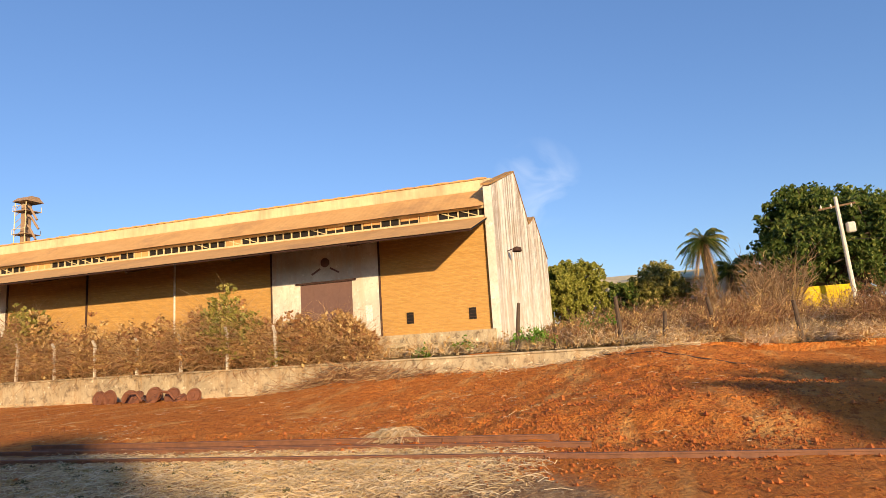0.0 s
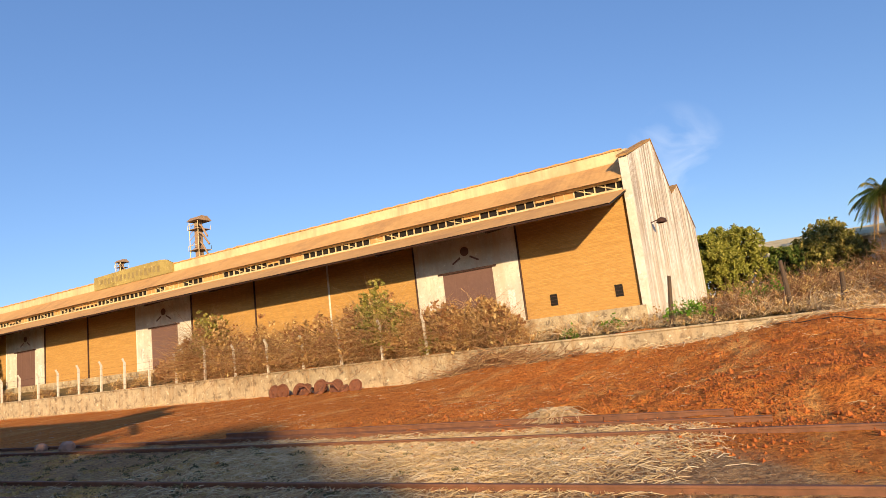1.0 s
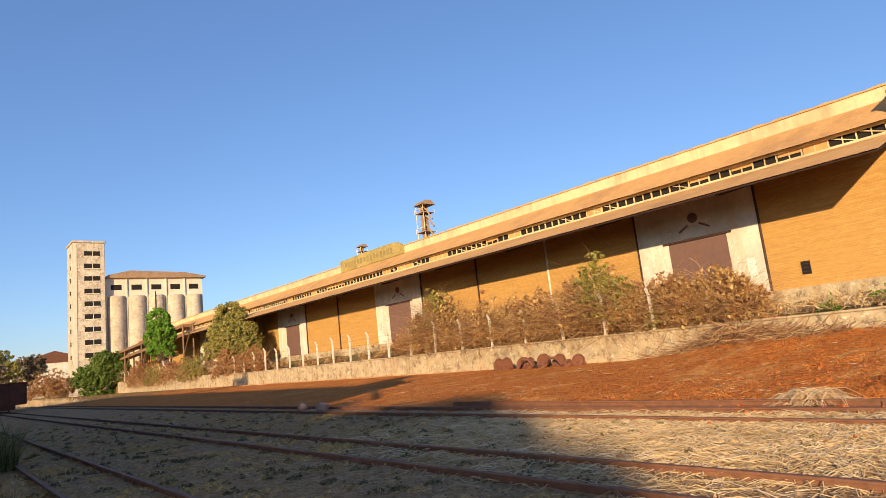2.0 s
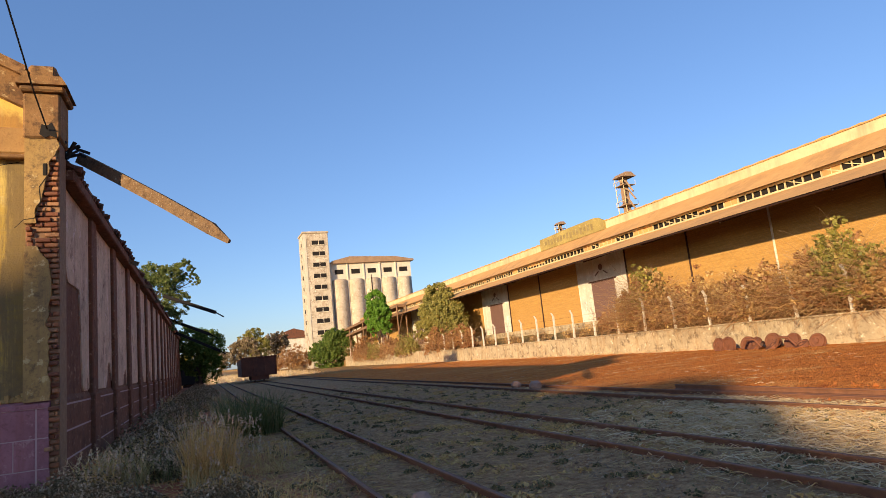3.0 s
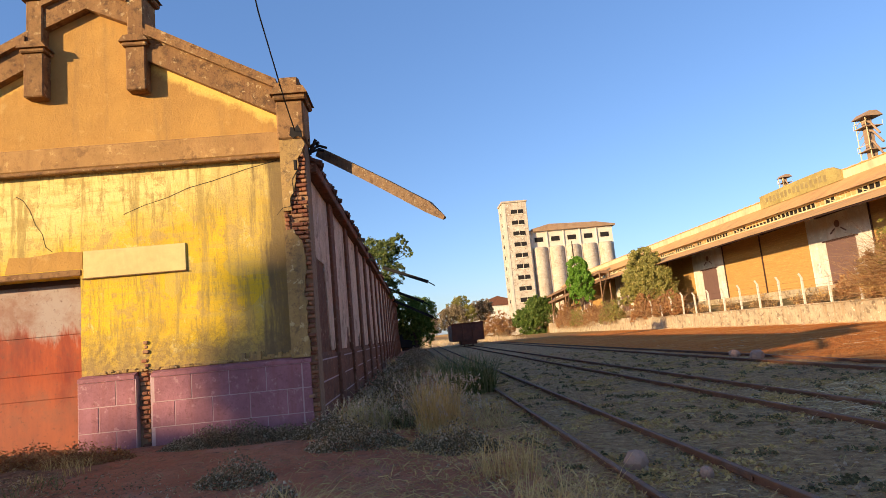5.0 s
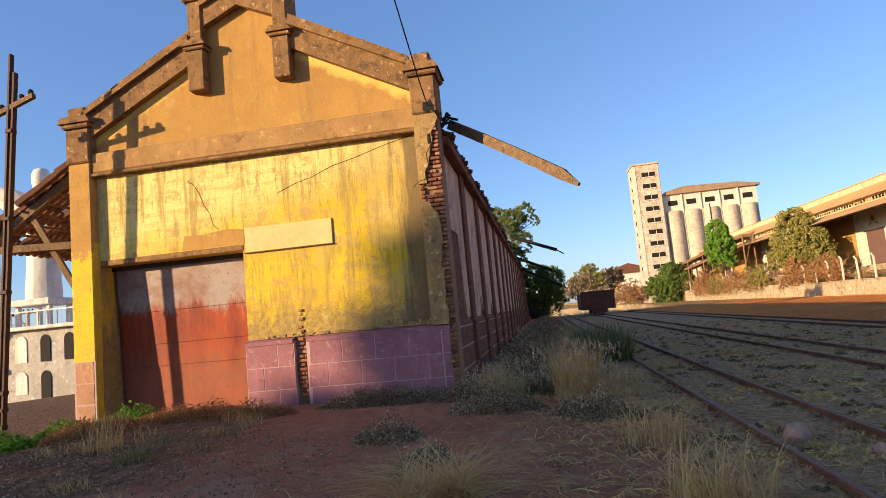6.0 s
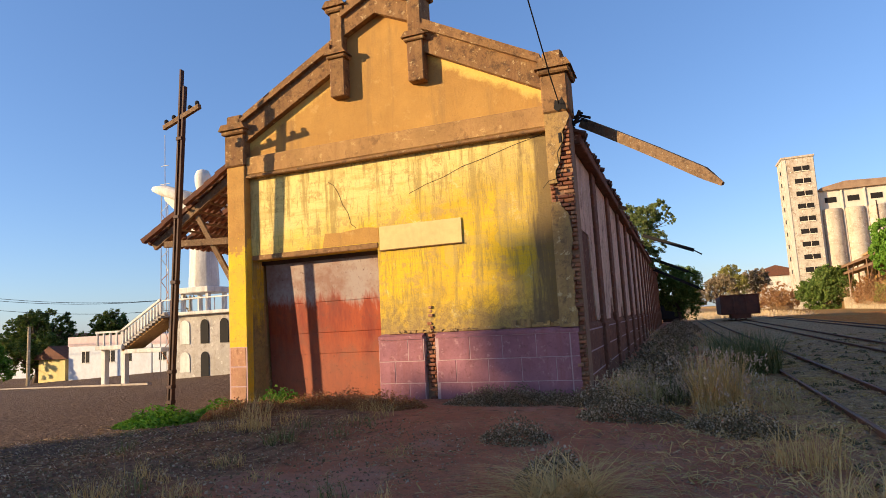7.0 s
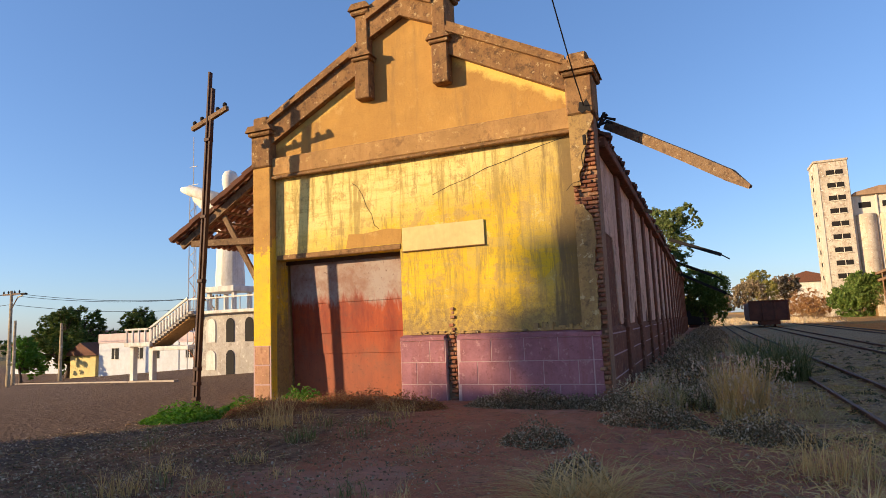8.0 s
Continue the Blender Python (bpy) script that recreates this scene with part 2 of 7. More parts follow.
def smooth01(t):
    t = min(1.0, max(0.0, t))
    return t * t * (3 - 2 * t)


# ---------------- foliage helpers ----------------
def leaf_material(name, a, b, c=None):
    n = Nodes(name, 0.6, spec=0.25)
    g = n.add("ShaderNodeNewGeometry")
    stops = [(0.1, a), (0.6, b)] + ([(0.95, c)] if c else [])
    col = n.ramp(g.outputs["Random Per Island"], stops)
    big = n.noise(0.9, 3, 0.6)
    col = n.mix(n.ramp(big, [(0.4, 0.0), (0.7, 0.5)]), col, tuple(0.55 * v for v in a))
    n.b.inputs["Subsurface Weight"].default_value = 0.0
    tr = n.add("ShaderNodeBsdfTranslucent")
    ms = n.add("ShaderNodeMixShader")
    ms.inputs[0].default_value = 0.28
    n.link(col, tr.inputs[0])
    n.link(n.b.outputs[0], ms.inputs[1])
    n.link(tr.outputs[0], ms.inputs[2])
    n.link(ms.outputs[0], n.t.nodes["Material Output"].inputs[0])
    return n.color(col)


M_LEAF = leaf_material("green_leaf", (0.07, 0.12, 0.02), (0.13, 0.19, 0.035), (0.22, 0.26, 0.06))
M_LEAF_MANGO = leaf_material("dark_mango_leaf", (0.06, 0.10, 0.02), (0.13, 0.18, 0.035), (0.26, 0.27, 0.07))
M_LEAF_SHED = leaf_material("grey_green_leaf", (0.10, 0.14, 0.04), (0.17, 0.21, 0.06), (0.28, 0.29, 0.11))
M_LEAF_YELLOW = leaf_material("yellow_green_leaf", (0.19, 0.20, 0.03), (0.30, 0.29, 0.05), (0.42, 0.38, 0.09))
M_LEAF_BRIGHT = leaf_material("bright_leaf", (0.10, 0.22, 0.02), (0.16, 0.32, 0.03), (0.22, 0.36, 0.06))
M_LEAF_DRY = leaf_material("dry_vine_leaf", (0.42, 0.24, 0.09), (0.60, 0.37, 0.15), (0.72, 0.52, 0.23))
M_LEAF_VINE = leaf_material("yellow_olive_vine_leaf", (0.22, 0.20, 0.04), (0.38, 0.33, 0.07), (0.55, 0.43, 0.13))
M_LEAF_OLIVE = leaf_material("olive_scrub_leaf", (0.19, 0.18, 0.045), (0.32, 0.29, 0.07), (0.48, 0.38, 0.12))
M_LEAF_WEED = leaf_material("dark_weed_leaf", (0.13, 0.11, 0.05), (0.21, 0.17, 0.075), (0.36, 0.27, 0.14))
M_LEAF_GREY = leaf_material("grey_weed_leaf", (0.15, 0.11, 0.055), (0.30, 0.22, 0.12), (0.66, 0.51, 0.36))
M_LEAF_RUST = leaf_material("rust_scrub_leaf", (0.30, 0.13, 0.055), (0.42, 0.21, 0.09), (0.52, 0.32, 0.13))
M_TWIG = leaf_material("dry_twig", (0.34, 0.19, 0.085), (0.48, 0.30, 0.14), (0.60, 0.42, 0.22))
M_VINE = leaf_material("red_brown_vine", (0.30, 0.14, 0.06), (0.46, 0.25, 0.11), (0.62, 0.42, 0.20))
M_STRAW = leaf_material("dry_straw", (0.72, 0.49, 0.24), (0.82, 0.61, 0.35), (0.86, 0.71, 0.49))
M_GRASSBLADE = leaf_material("pale_dry_grass", (0.62, 0.39, 0.14), (0.78, 0.53, 0.22), (0.46, 0.31, 0.11))
M_GREENBLADE = leaf_material("green_grass", (0.12, 0.14, 0.04), (0.22, 0.22, 0.075), (0.42, 0.34, 0.16))
M_PALEBLADE = leaf_material("grey_green_grass", (0.50, 0.38, 0.16), (0.70, 0.54, 0.27), (0.32, 0.28, 0.10))
M_SEED = leaf_material("pale_seed_head", (0.50, 0.35, 0.23), (0.66, 0.49, 0.34))
M_BARK = plain("bark", (0.13, 0.085, 0.055), (0.08, 0.055, 0.04), 5.0, bump=0.9, dist=0.03)
M_CLOD = leaf_material("red_clod", (0.50, 0.145, 0.032), (0.62, 0.20, 0.045), (0.40, 0.105, 0.024))
M_PEBBLE = leaf_material("grey_pebble", (0.28, 0.16, 0.095), (0.46, 0.29, 0.175), (0.62, 0.43, 0.27))


def unit(r):
    while True:
        v = Vector((r.uniform(-1, 1), r.uniform(-1, 1), r.uniform(-1, 1)))
        if 0.05 < v.length < 1:
            return v.normalized()


def leaf(g, p, size, r, long=1.7):
    d = unit(r)
    u = d.orthogonal().normalized()
    w = d.cross(u) * size * 0.5
    d = d * size * long * 0.5
    n = len(g.v)
    g.v += [tuple(p - d), tuple(p + w + 0.15 * d), tuple(p + d), tuple(p - w + 0.15 * d)]
    g.f.append((n, n + 1, n + 2, n + 3))


def crown(g, lobes, count, size, r, gap=0.25, sq=1.0):
    """Leaves in clumps round the shells of several lobes (x, y, z, radius), with gaps between the clumps."""
    total = sum(q[3] ** 2 for q in lobes)
    for x, y, z, rad in lobes:
        m = int(count * rad ** 2 / total)
        clumps = max(6, m // 28)
        for _ in range(clumps):
            d = unit(r)
            if d.z < -0.35 and r.random() < 0.6:
                d.z = -d.z
            if noise.noise((d.x * 2.1 + x, d.y * 2.1 + y, d.z * 2.1 + z)) < gap - 0.55:
                continue
            c = Vector((x, y, z)) + Vector((d.x, d.y, d.z * sq)) * rad * r.uniform(0.72, 1.06)
            cr = rad * r.uniform(0.10, 0.24)
            for _ in range(28):
                leaf(g, c + unit(r) * cr * r.random() ** 0.5, size * r.uniform(0.6, 1.3), r)


def ribbon(g, pts, w0, w1, side):
    n, m = len(g.v), len(pts)
    for i, p in enumerate(pts):
        w = side * (w0 + (w1 - w0) * i / (m - 1)) * 0.5
        g.v += [tuple(p - w), tuple(p + w)]
    g.f += [(n + 2 * i, n + 2 * i + 1, n + 2 * i + 3, n + 2 * i + 2) for i in range(m - 1)]


def blade(g, base, h, spread, w, r, seg=4):
    a = r.uniform(0, 2 * math.pi)
    out = Vector((math.cos(a), math.sin(a), 0))
    side = Vector((-out.y, out.x, 0))
    s = spread * r.uniform(0.3, 1.0)
    pts = [Vector(base) + out * s * (t ** 1.8) + Vector((0, 0, h * (t - 0.28 * s / max(h, 0.05) * t ** 3))) for t in (i / seg for i in range(seg + 1))]
    ribbon(g, pts, w, w * 0.15, side)
    return pts[-1]


def twig(g, p, d, length, w, r, seg=5, droop=0.5):
    d = Vector(d).normalized()
    pts, q = [Vector(p)], Vector(p)
    for i in range(seg):
        d = (d + unit(r) * 0.38 + Vector((0, 0, -droop * 0.22))).normalized()
        q = q + d * length / seg
        pts.append(q)
    ribbon(g, pts, w, w * 0.3, d.orthogonal().normalized())
    return pts


def tree(name, label, base, trunk_h, lobes, leaves, size, leaf_mat, seed, trunk_r=0.25, gap=0.25, group="", category="tree"):
    r = random.Random(seed)
    base = Vector(base)
    t = thing(name, base, label, category, group)
    g = Geo()
    top = base + Vector((r.uniform(-0.3, 0.3), r.uniform(-0.3, 0.3), trunk_h))
    mid = base.lerp(top, 0.5) + Vector((r.uniform(-0.15, 0.15), r.uniform(-0.15, 0.15), 0))
    g.tube([base - Vector((0, 0, 0.3)), base + Vector((0, 0, 0.3)), mid, top], [trunk_r * 1.5, trunk_r * 1.1, trunk_r * 0.9, trunk_r * 0.75], 9)
    world_lobes = [(base.x + a, base.y + b, base.z + c, d) for a, b, c, d in lobes]
    for x, y, z, rad in world_lobes:
        e = Vector((x, y, z))
        m = top.lerp(e, 0.5) + unit(r) * rad * 0.2
        g.tube([top - Vector((0, 0, trunk_h * 0.2)), m, e], [trunk_r * 0.6, trunk_r * 0.38, trunk_r * 0.12], 6)
        for _ in range(4):
            g.tube([m.lerp(e, r.random()), e + unit(r) * rad * 0.9], [trunk_r * 0.2, trunk_r * 0.04], 4)
    part("trunk", g, M_BARK, t, smooth=True)
    c = Geo()
    crown(c, world_lobes, leaves, size, r, gap)
    part("crown", c, leaf_mat, t, normals=False)
    return t

# ---------------- ground ----------------
def fbm(x, y, s, o=3):
    v, a = 0.0, 1.0
    for i in range(o):
        v += a * noise.noise((x * s, y * s, 3.1 * i))
        s, a = s * 2.1, a * 0.5
    return v


def ground_z(x, y):
    z = 0.0
    # soil banked against the yellow building
    z += 0.2 * smooth01((2.0 - abs(x + 6.5) + 4.0) / 3.0) * smooth01((y + 6.0) / 4.5)
    # red earth: tipped heaps towards the road end of the yard
    if 8.0 < x < 26.5:
        w = smooth01((x - 8.5) / 2.0)
        z += w * 0.55 * smooth01((-6.0 - y) / 7.0) * smooth01((x - 9.0) / 3.0)
        z += w * 0.65 * smooth01((x - 17.0) / 8.0) * smooth01((8.0 - y) / 9.0)
        z += 0.2 * smooth01((x - 14.0) / 9.0) * smooth01((-9.0 - y) / 7.0)
        z += w * 0.10 * fbm(x, y, 0.45) * smooth01((6.0 - y) / 6.0)
        z += w * 0.07 * fbm(x, y, 2.2, 2) * smooth01((1.0 - y) / 6.0)
        z -= w * 0.6 * smooth01((-12.5 - y) / 6.0) * smooth01((x - 13.0) / 6.0)
        # tipped lumps: ridged and crumbly
        rough = smooth01((2.0 - y) / 9.0) * smooth01(0.5 + 1.2 * noise.noise((x * 0.21, y * 0.21, 8.0)))
        z += w * rough * (0.13 * abs(noise.noise((x * 1.5, y * 1.5, 4.0))) + 0.09 * abs(noise.noise((x * 3.6, y * 3.6, 6.0))) - 0.04)
    if x < -18:
        z -= min(3.0, 0.05 * (-18 - x))
    if x >= 26.0:
        z = max(z, 0) if x < 26.3 else 1.40 + 0.65 * smooth01((x - 27.0) / 5.0) - 0.3 * smooth01((-10 - y) / 12.0) + 0.12 * fbm(x, y, 0.3)
    z += (0.02 * fbm(x, y, 1.3, 2) + 0.016 * noise.noise((x * 3.1, y * 3.1, 2.0))) * (1 if -20 < x < 26 else 0)
    return z


def graded(core0, core1, step, ends, grow=1.35):
    xs = list(np.arange(core0, core1 + 1e-6, step))
    s, a, b = step, core0, core1
    lo, hi = [], []
    while a > -ends or b < ends:
        s *= grow
        a, b = a - s, b + s
        lo.append(a)
        hi.append(b)
    return [float(v) for v in lo[::-1] + xs + hi]


gx, gy = graded(-13, 27, 0.14, 2600, 1.11), graded(-16, 14, 0.14, 2600, 1.11)
gx = sorted(gx + [25.99, 26.31])
g = Geo()
for yy in gy:
    for xx in gx:
        g.v.append((xx, yy, ground_z(xx, yy)))
nx = len(gx)
g.f = [(j * nx + i, j * nx + i + 1, (j + 1) * nx + i + 1, (j + 1) * nx + i) for j in range(len(gy) - 1) for i in range(nx - 1)]


M_RAIL = plain("brown_rail_steel", (0.25, 0.11, 0.06), (0.14, 0.065, 0.04), 5.0, rough=0.7, metal=0.0)


def ground_material():
    n = Nodes("yard_ground", 0.95, spec=0.1)
    x, y, z = n.xyz()
    wob = n.math("MULTIPLY", n.math("SUBTRACT", n.noise(0.55, 5, 0.65), 0.5), 3.2)
    fine = n.noise(7.0, 6, 0.75)
    mid = n.noise(1.3, 5, 0.7)
    straw = n.noise(16.0, 5, 0.8, (0.35, 1.6, 1))
    red = n.mix(n.ramp(mid, [(0.3, 0.0), (0.7, 1.0)]), (0.76, 0.235, 0.045), (0.86, 0.33, 0.075))
    red = n.mix(n.ramp(fine, [(0.35, 0.0), (0.7, 0.7)]), red, (0.60, 0.165, 0.033))
    red = n.mix(n.ramp(n.noise(3.3, 7, 0.8), [(0.50, 0.0), (0.60, 0.9)]), red, (0.48, 0.115, 0.025))
    red = n.mix(n.ramp(n.noise(0.4, 6, 0.75, (0.4, 1.6, 1)), [(0.52, 0.0), (0.64, 0.7)]), red, (0.88, 0.47, 0.15))
    gravel = n.mix(n.ramp(fine, [(0.35, 0.0), (0.65, 1.0)]), (0.28, 0.135, 0.062), (0.74, 0.455, 0.225))
    gravel = n.mix(n.ramp(straw, [(0.55, 0.0), (0.7, 0.75)]), gravel, (0.86, 0.68, 0.40))
    gravel = n.mix(n.ramp(mid, [(0.5, 0.0), (0.72, 0.6)]), gravel, (0.34, 0.17, 0.085))
    soil = n.mix(n.ramp(mid, [(0.35, 0.0), (0.65, 1.0)]), (0.54, 0.19, 0.105), (0.60, 0.265, 0.155))
    soil = n.mix(n.ramp(fine, [(0.4, 0.0), (0.7, 0.6)]), soil, (0.31, 0.155, 0.095))
    soil = n.mix(n.ramp(n.noise(0.45, 4, 0.6), [(0.54, 0.0), (0.62, 0.7)]), soil, (0.60, 0.31, 0.22))
    soil = n.mix(n.ramp(n.noise(4.0, 6, 0.8), [(0.55, 0.0), (0.66, 0.8)]), soil, (0.16, 0.11, 0.075))
    humus = n.mix(n.ramp(n.noise(5.0, 7, 0.8), [(0.40, 0.0), (0.60, 1.0)]), (0.105, 0.062, 0.040), (0.36, 0.215, 0.13))
    tar = n.mix(n.ramp(n.noise(9.0, 7, 0.85), [(0.40, 0.0), (0.60, 1.0)]), (0.10, 0.062, 0.044), (0.27, 0.175, 0.12))
    grass = n.mix(n.ramp(fine, [(0.3, 0.0), (0.7, 1.0)]), (0.20, 0.14, 0.06), (0.34, 0.26, 0.12))
    xw = n.math("ADD", x, wob)
    # the red earth spreads over the track bed towards the road end
    lean = n.math("MULTIPLY", n.math("MAXIMUM", n.math("SUBTRACT", -8.5, y), 0.0), 1.1)
    xr = n.math("ADD", xw, lean)

    def step(v, e, w):
        s = n.math("DIVIDE", n.math("SUBTRACT", v, e), w)
        s.node.use_clamp = True
        return s
    c = n.mix(step(n.math("ADD", x, n.math("MULTIPLY", wob, 0.35)), -11.4, 0.35), tar, soil)
    litter = step(n.math("SUBTRACT", n.math("MULTIPLY", wob, 1.6), x), 6.9, 1.0)
    c = n.mix(n.math("MULTIPLY", n.math("MULTIPLY", litter, step(x, -12.0, 0.8)), 0.85), c, humus)
    c = n.mix(step(xw, -1.6, 1.6), c, gravel)
    c = n.mix(step(xr, 8.6, 0.9), c, red)
    c = n.mix(step(xw, 26.3, 0.8), c, grass)
    far = step(n.math("ADD", y, n.math("MULTIPLY", wob, 3.0)), 62.0, 20.0)
    c = n.mix(n.math("MULTIPLY", far, 0.8), c, grass)
    crumb = n.add("ShaderNodeTexVoronoi")
    crumb.inputs["Scale"].default_value = 11.0
    n.link(n.co, crumb.inputs["Vector"])
    relief = n.math("ADD", fine, n.math("MULTIPLY", n.noise(3.0, 6, 0.8), 2.0))
    n.bump(n.math("SUBTRACT", relief, n.math("MULTIPLY", crumb.outputs["Distance"], 0.6)), 1.0, 0.12)
    return n.color(c)


solid("ground", g, ground_material(), "dry yard of red earth, gravel and straw", "ground", kind="structure", smooth=True, normals=False)


# ---------------- railway ----------------
def rail_profile(x, z):
    return [(x - 0.06, z - 0.13), (x + 0.06, z - 0.13), (x + 0.06, z - 0.115), (x + 0.012, z - 0.1), (x + 0.012, z - 0.035), (x + 0.035, z - 0.028),
            (x + 0.035, z - 0.004), (x + 0.028, z), (x - 0.028, z), (x - 0.035, z - 0.004), (x - 0.035, z - 0.028), (x - 0.012, z - 0.035), (x - 0.012, z - 0.1), (x - 0.06, z - 0.115)]


for rx, y0, y1 in ((0.0, -60, 170), (1.07, -60, 170), (3.62, -60, 170), (4.69, -60, 170), (7.95, -60, 170), (9.02, -10.9, 170)):
    ob = solid("rail", Geo().prism(rail_profile(rx, 0.09), "y", y0, y1), M_RAIL, "rusty steel rail half sunk in dry gravel", "rail", "rails of the yard tracks", base=(rx, y0, 0))
    yj = y0 + 5.3 + rx
    while yj < min(y1, 60):
        for sx in (-0.03, 0.03):
            part("joint_bar", Geo().bevel_box(rx + sx - 0.012, rx + sx + 0.012, yj, yj + 0.5, 0.015, 0.075, 0.006), M_RAIL, ob)
        yj += 12.0

# ---------------- yellow goods shed ----------------
XL, XR, GZ = -11.88, -3.82, 0.05
XM = (XL + XR) / 2
DX0, DX1, DZ = -11.34, -8.1, 3.36
shed = thing("goods_shed", (XM, 0, GZ), "abandoned yellow plastered railway shed with mauve plinth and rusty red door", "building")


def facade_material():
    """Yellow limewash over older coats: pale bleached top, bare ochre patches, fungus low down, damp by the corner."""
    n = Nodes("yellow_limewash", 0.9, spec=0.15)
    x, y, z = n.xyz()
    big, mid, fine = n.noise(0.55, 5, 0.65), n.noise(2.2, 7, 0.75), n.noise(22, 4, 0.75)
    run = n.noise(4.2, 6, 0.75, (1, 1, 0.09))
    brush = n.noise(3.0, 5, 0.75, (0.35, 1, 2.6))

    def clamp01(v):
        v.node.use_clamp = True
        return v
    c = n.mix(n.ramp(big, [(0.38, 0.0), (0.60, 1.0)]), (0.74, 0.48, 0.03), (0.60, 0.38, 0.045))
    up = clamp01(n.math("DIVIDE", n.math("SUBTRACT", n.math("ADD", n.math("SUBTRACT", z, n.math("MULTIPLY", x, 0.22)), n.math("MULTIPLY", mid, 1.8)), 4.6), 0.9))
    c = n.mix(n.math("MULTIPLY", up, 0.85), c, (0.82, 0.66, 0.27))
    c = n.mix(n.ramp(brush, [(0.50, 0.0), (0.60, 0.55)]), c, (0.55, 0.38, 0.10))
    c = n.mix(n.ramp(mid, [(0.54, 0.0), (0.58, 0.7)]), c, (0.46, 0.30, 0.10))
    c = n.mix(n.ramp(n.noise(1.5, 7, 0.8), [(0.57, 0.0), (0.62, 0.75)]), c, (0.70, 0.57, 0.24))
    c = n.mix(n.ramp(run, [(0.50, 0.0), (0.60, 0.75)]), c, (0.36, 0.25, 0.08))
    c = n.mix(n.ramp(n.noise(7.5, 6, 0.8, (1, 1, 0.16)), [(0.54, 0.0), (0.60, 0.6)]), c, (0.30, 0.21, 0.07))
    # squarish repairs in an older coat
    vo = n.add("ShaderNodeTexVoronoi")
    vo.distance, vo.feature = "CHEBYCHEV", "F1"
    vo.inputs["Scale"].default_value = 0.75
    n.link(n.co, vo.inputs["Vector"])
    patch = n.ramp(vo.outputs["Color"], [(0.62, 0.0), (0.64, 0.42)])
    c = n.mix(patch, c, (0.50, 0.36, 0.13))
    speck = n.noise(9.0, 7, 0.85)
    belt = clamp01(n.math("DIVIDE", n.math("SUBTRACT", n.math("ADD", 1.75, n.math("MULTIPLY", mid, 1.2)), z), 0.8))
    c = n.mix(n.math("MULTIPLY", belt, n.ramp(speck, [(0.47, 0.0), (0.54, 1.0)])), c, (0.13, 0.085, 0.05))
    low = clamp01(n.math("DIVIDE", n.math("SUBTRACT", n.math("ADD", 0.9, n.math("MULTIPLY", mid, 2.6)), z), 0.7))
    c = n.mix(n.math("MULTIPLY", low, 0.75), c, (0.36, 0.24, 0.09))
    damp = clamp01(n.math("DIVIDE", n.math("SUBTRACT", n.math("ADD", x, n.math("MULTIPLY", run, 1.6)), 3.75), 0.35))
    c = n.mix(n.math("MULTIPLY", damp, 0.85), c, (0.15, 0.105, 0.06))
    c = n.mix(n.ramp(fine, [(0.58, 0.0), (0.70, 0.75)]), c, (0.28, 0.20, 0.08))
    n.bump(n.math("ADD", fine, n.math("MULTIPLY", mid, 3.0)), 0.55, 0.02)
    return n.color(c)


def door_material():
    """Sheet steel: a bleached grey upper sheet, red lead and rust below."""
    n = Nodes("rusty_red_sheet", 0.55, 0.15)
    x, y, z = n.xyz()
    mid, fine = n.noise(1.7, 6, 0.7), n.noise(14, 5, 0.7)
    run = n.noise(2.6, 5, 0.75, (1, 1, 0.22))
    red = n.mix(n.ramp(run, [(0.35, 0.0), (0.65, 1.0)]), (0.18, 0.021, 0.008), (0.33, 0.056, 0.012))
    red = n.mix(n.ramp(mid, [(0.5, 0.0), (0.68, 0.8)]), red, (0.13, 0.034, 0.02))
    pale = n.math("DIVIDE", n.math("SUBTRACT", n.math("ADD", 0.9, n.math("MULTIPLY", mid, 1.6)), z), 0.9)
    pale.node.use_clamp = True
    red = n.mix(n.math("MULTIPLY", pale, 0.4), red, (0.30, 0.13, 0.08))
    grey = n.mix(n.ramp(mid, [(0.4, 0.0), (0.62, 1.0)]), (0.30, 0.235, 0.21), (0.22, 0.115, 0.085))
    k = n.math("DIVIDE", n.math("SUBTRACT", n.math("ADD", z, n.math("MULTIPLY", run, 1.5)), 2.95), 0.25)
    k.node.use_clamp = True
    c = n.mix(k, red, grey)
    c = n.mix(n.ramp(fine, [(0.58, 0.0), (0.7, 0.7)]), c, (0.09, 0.035, 0.025))
    n.bump(fine, 0.2, 0.006)
    return n.color(c)


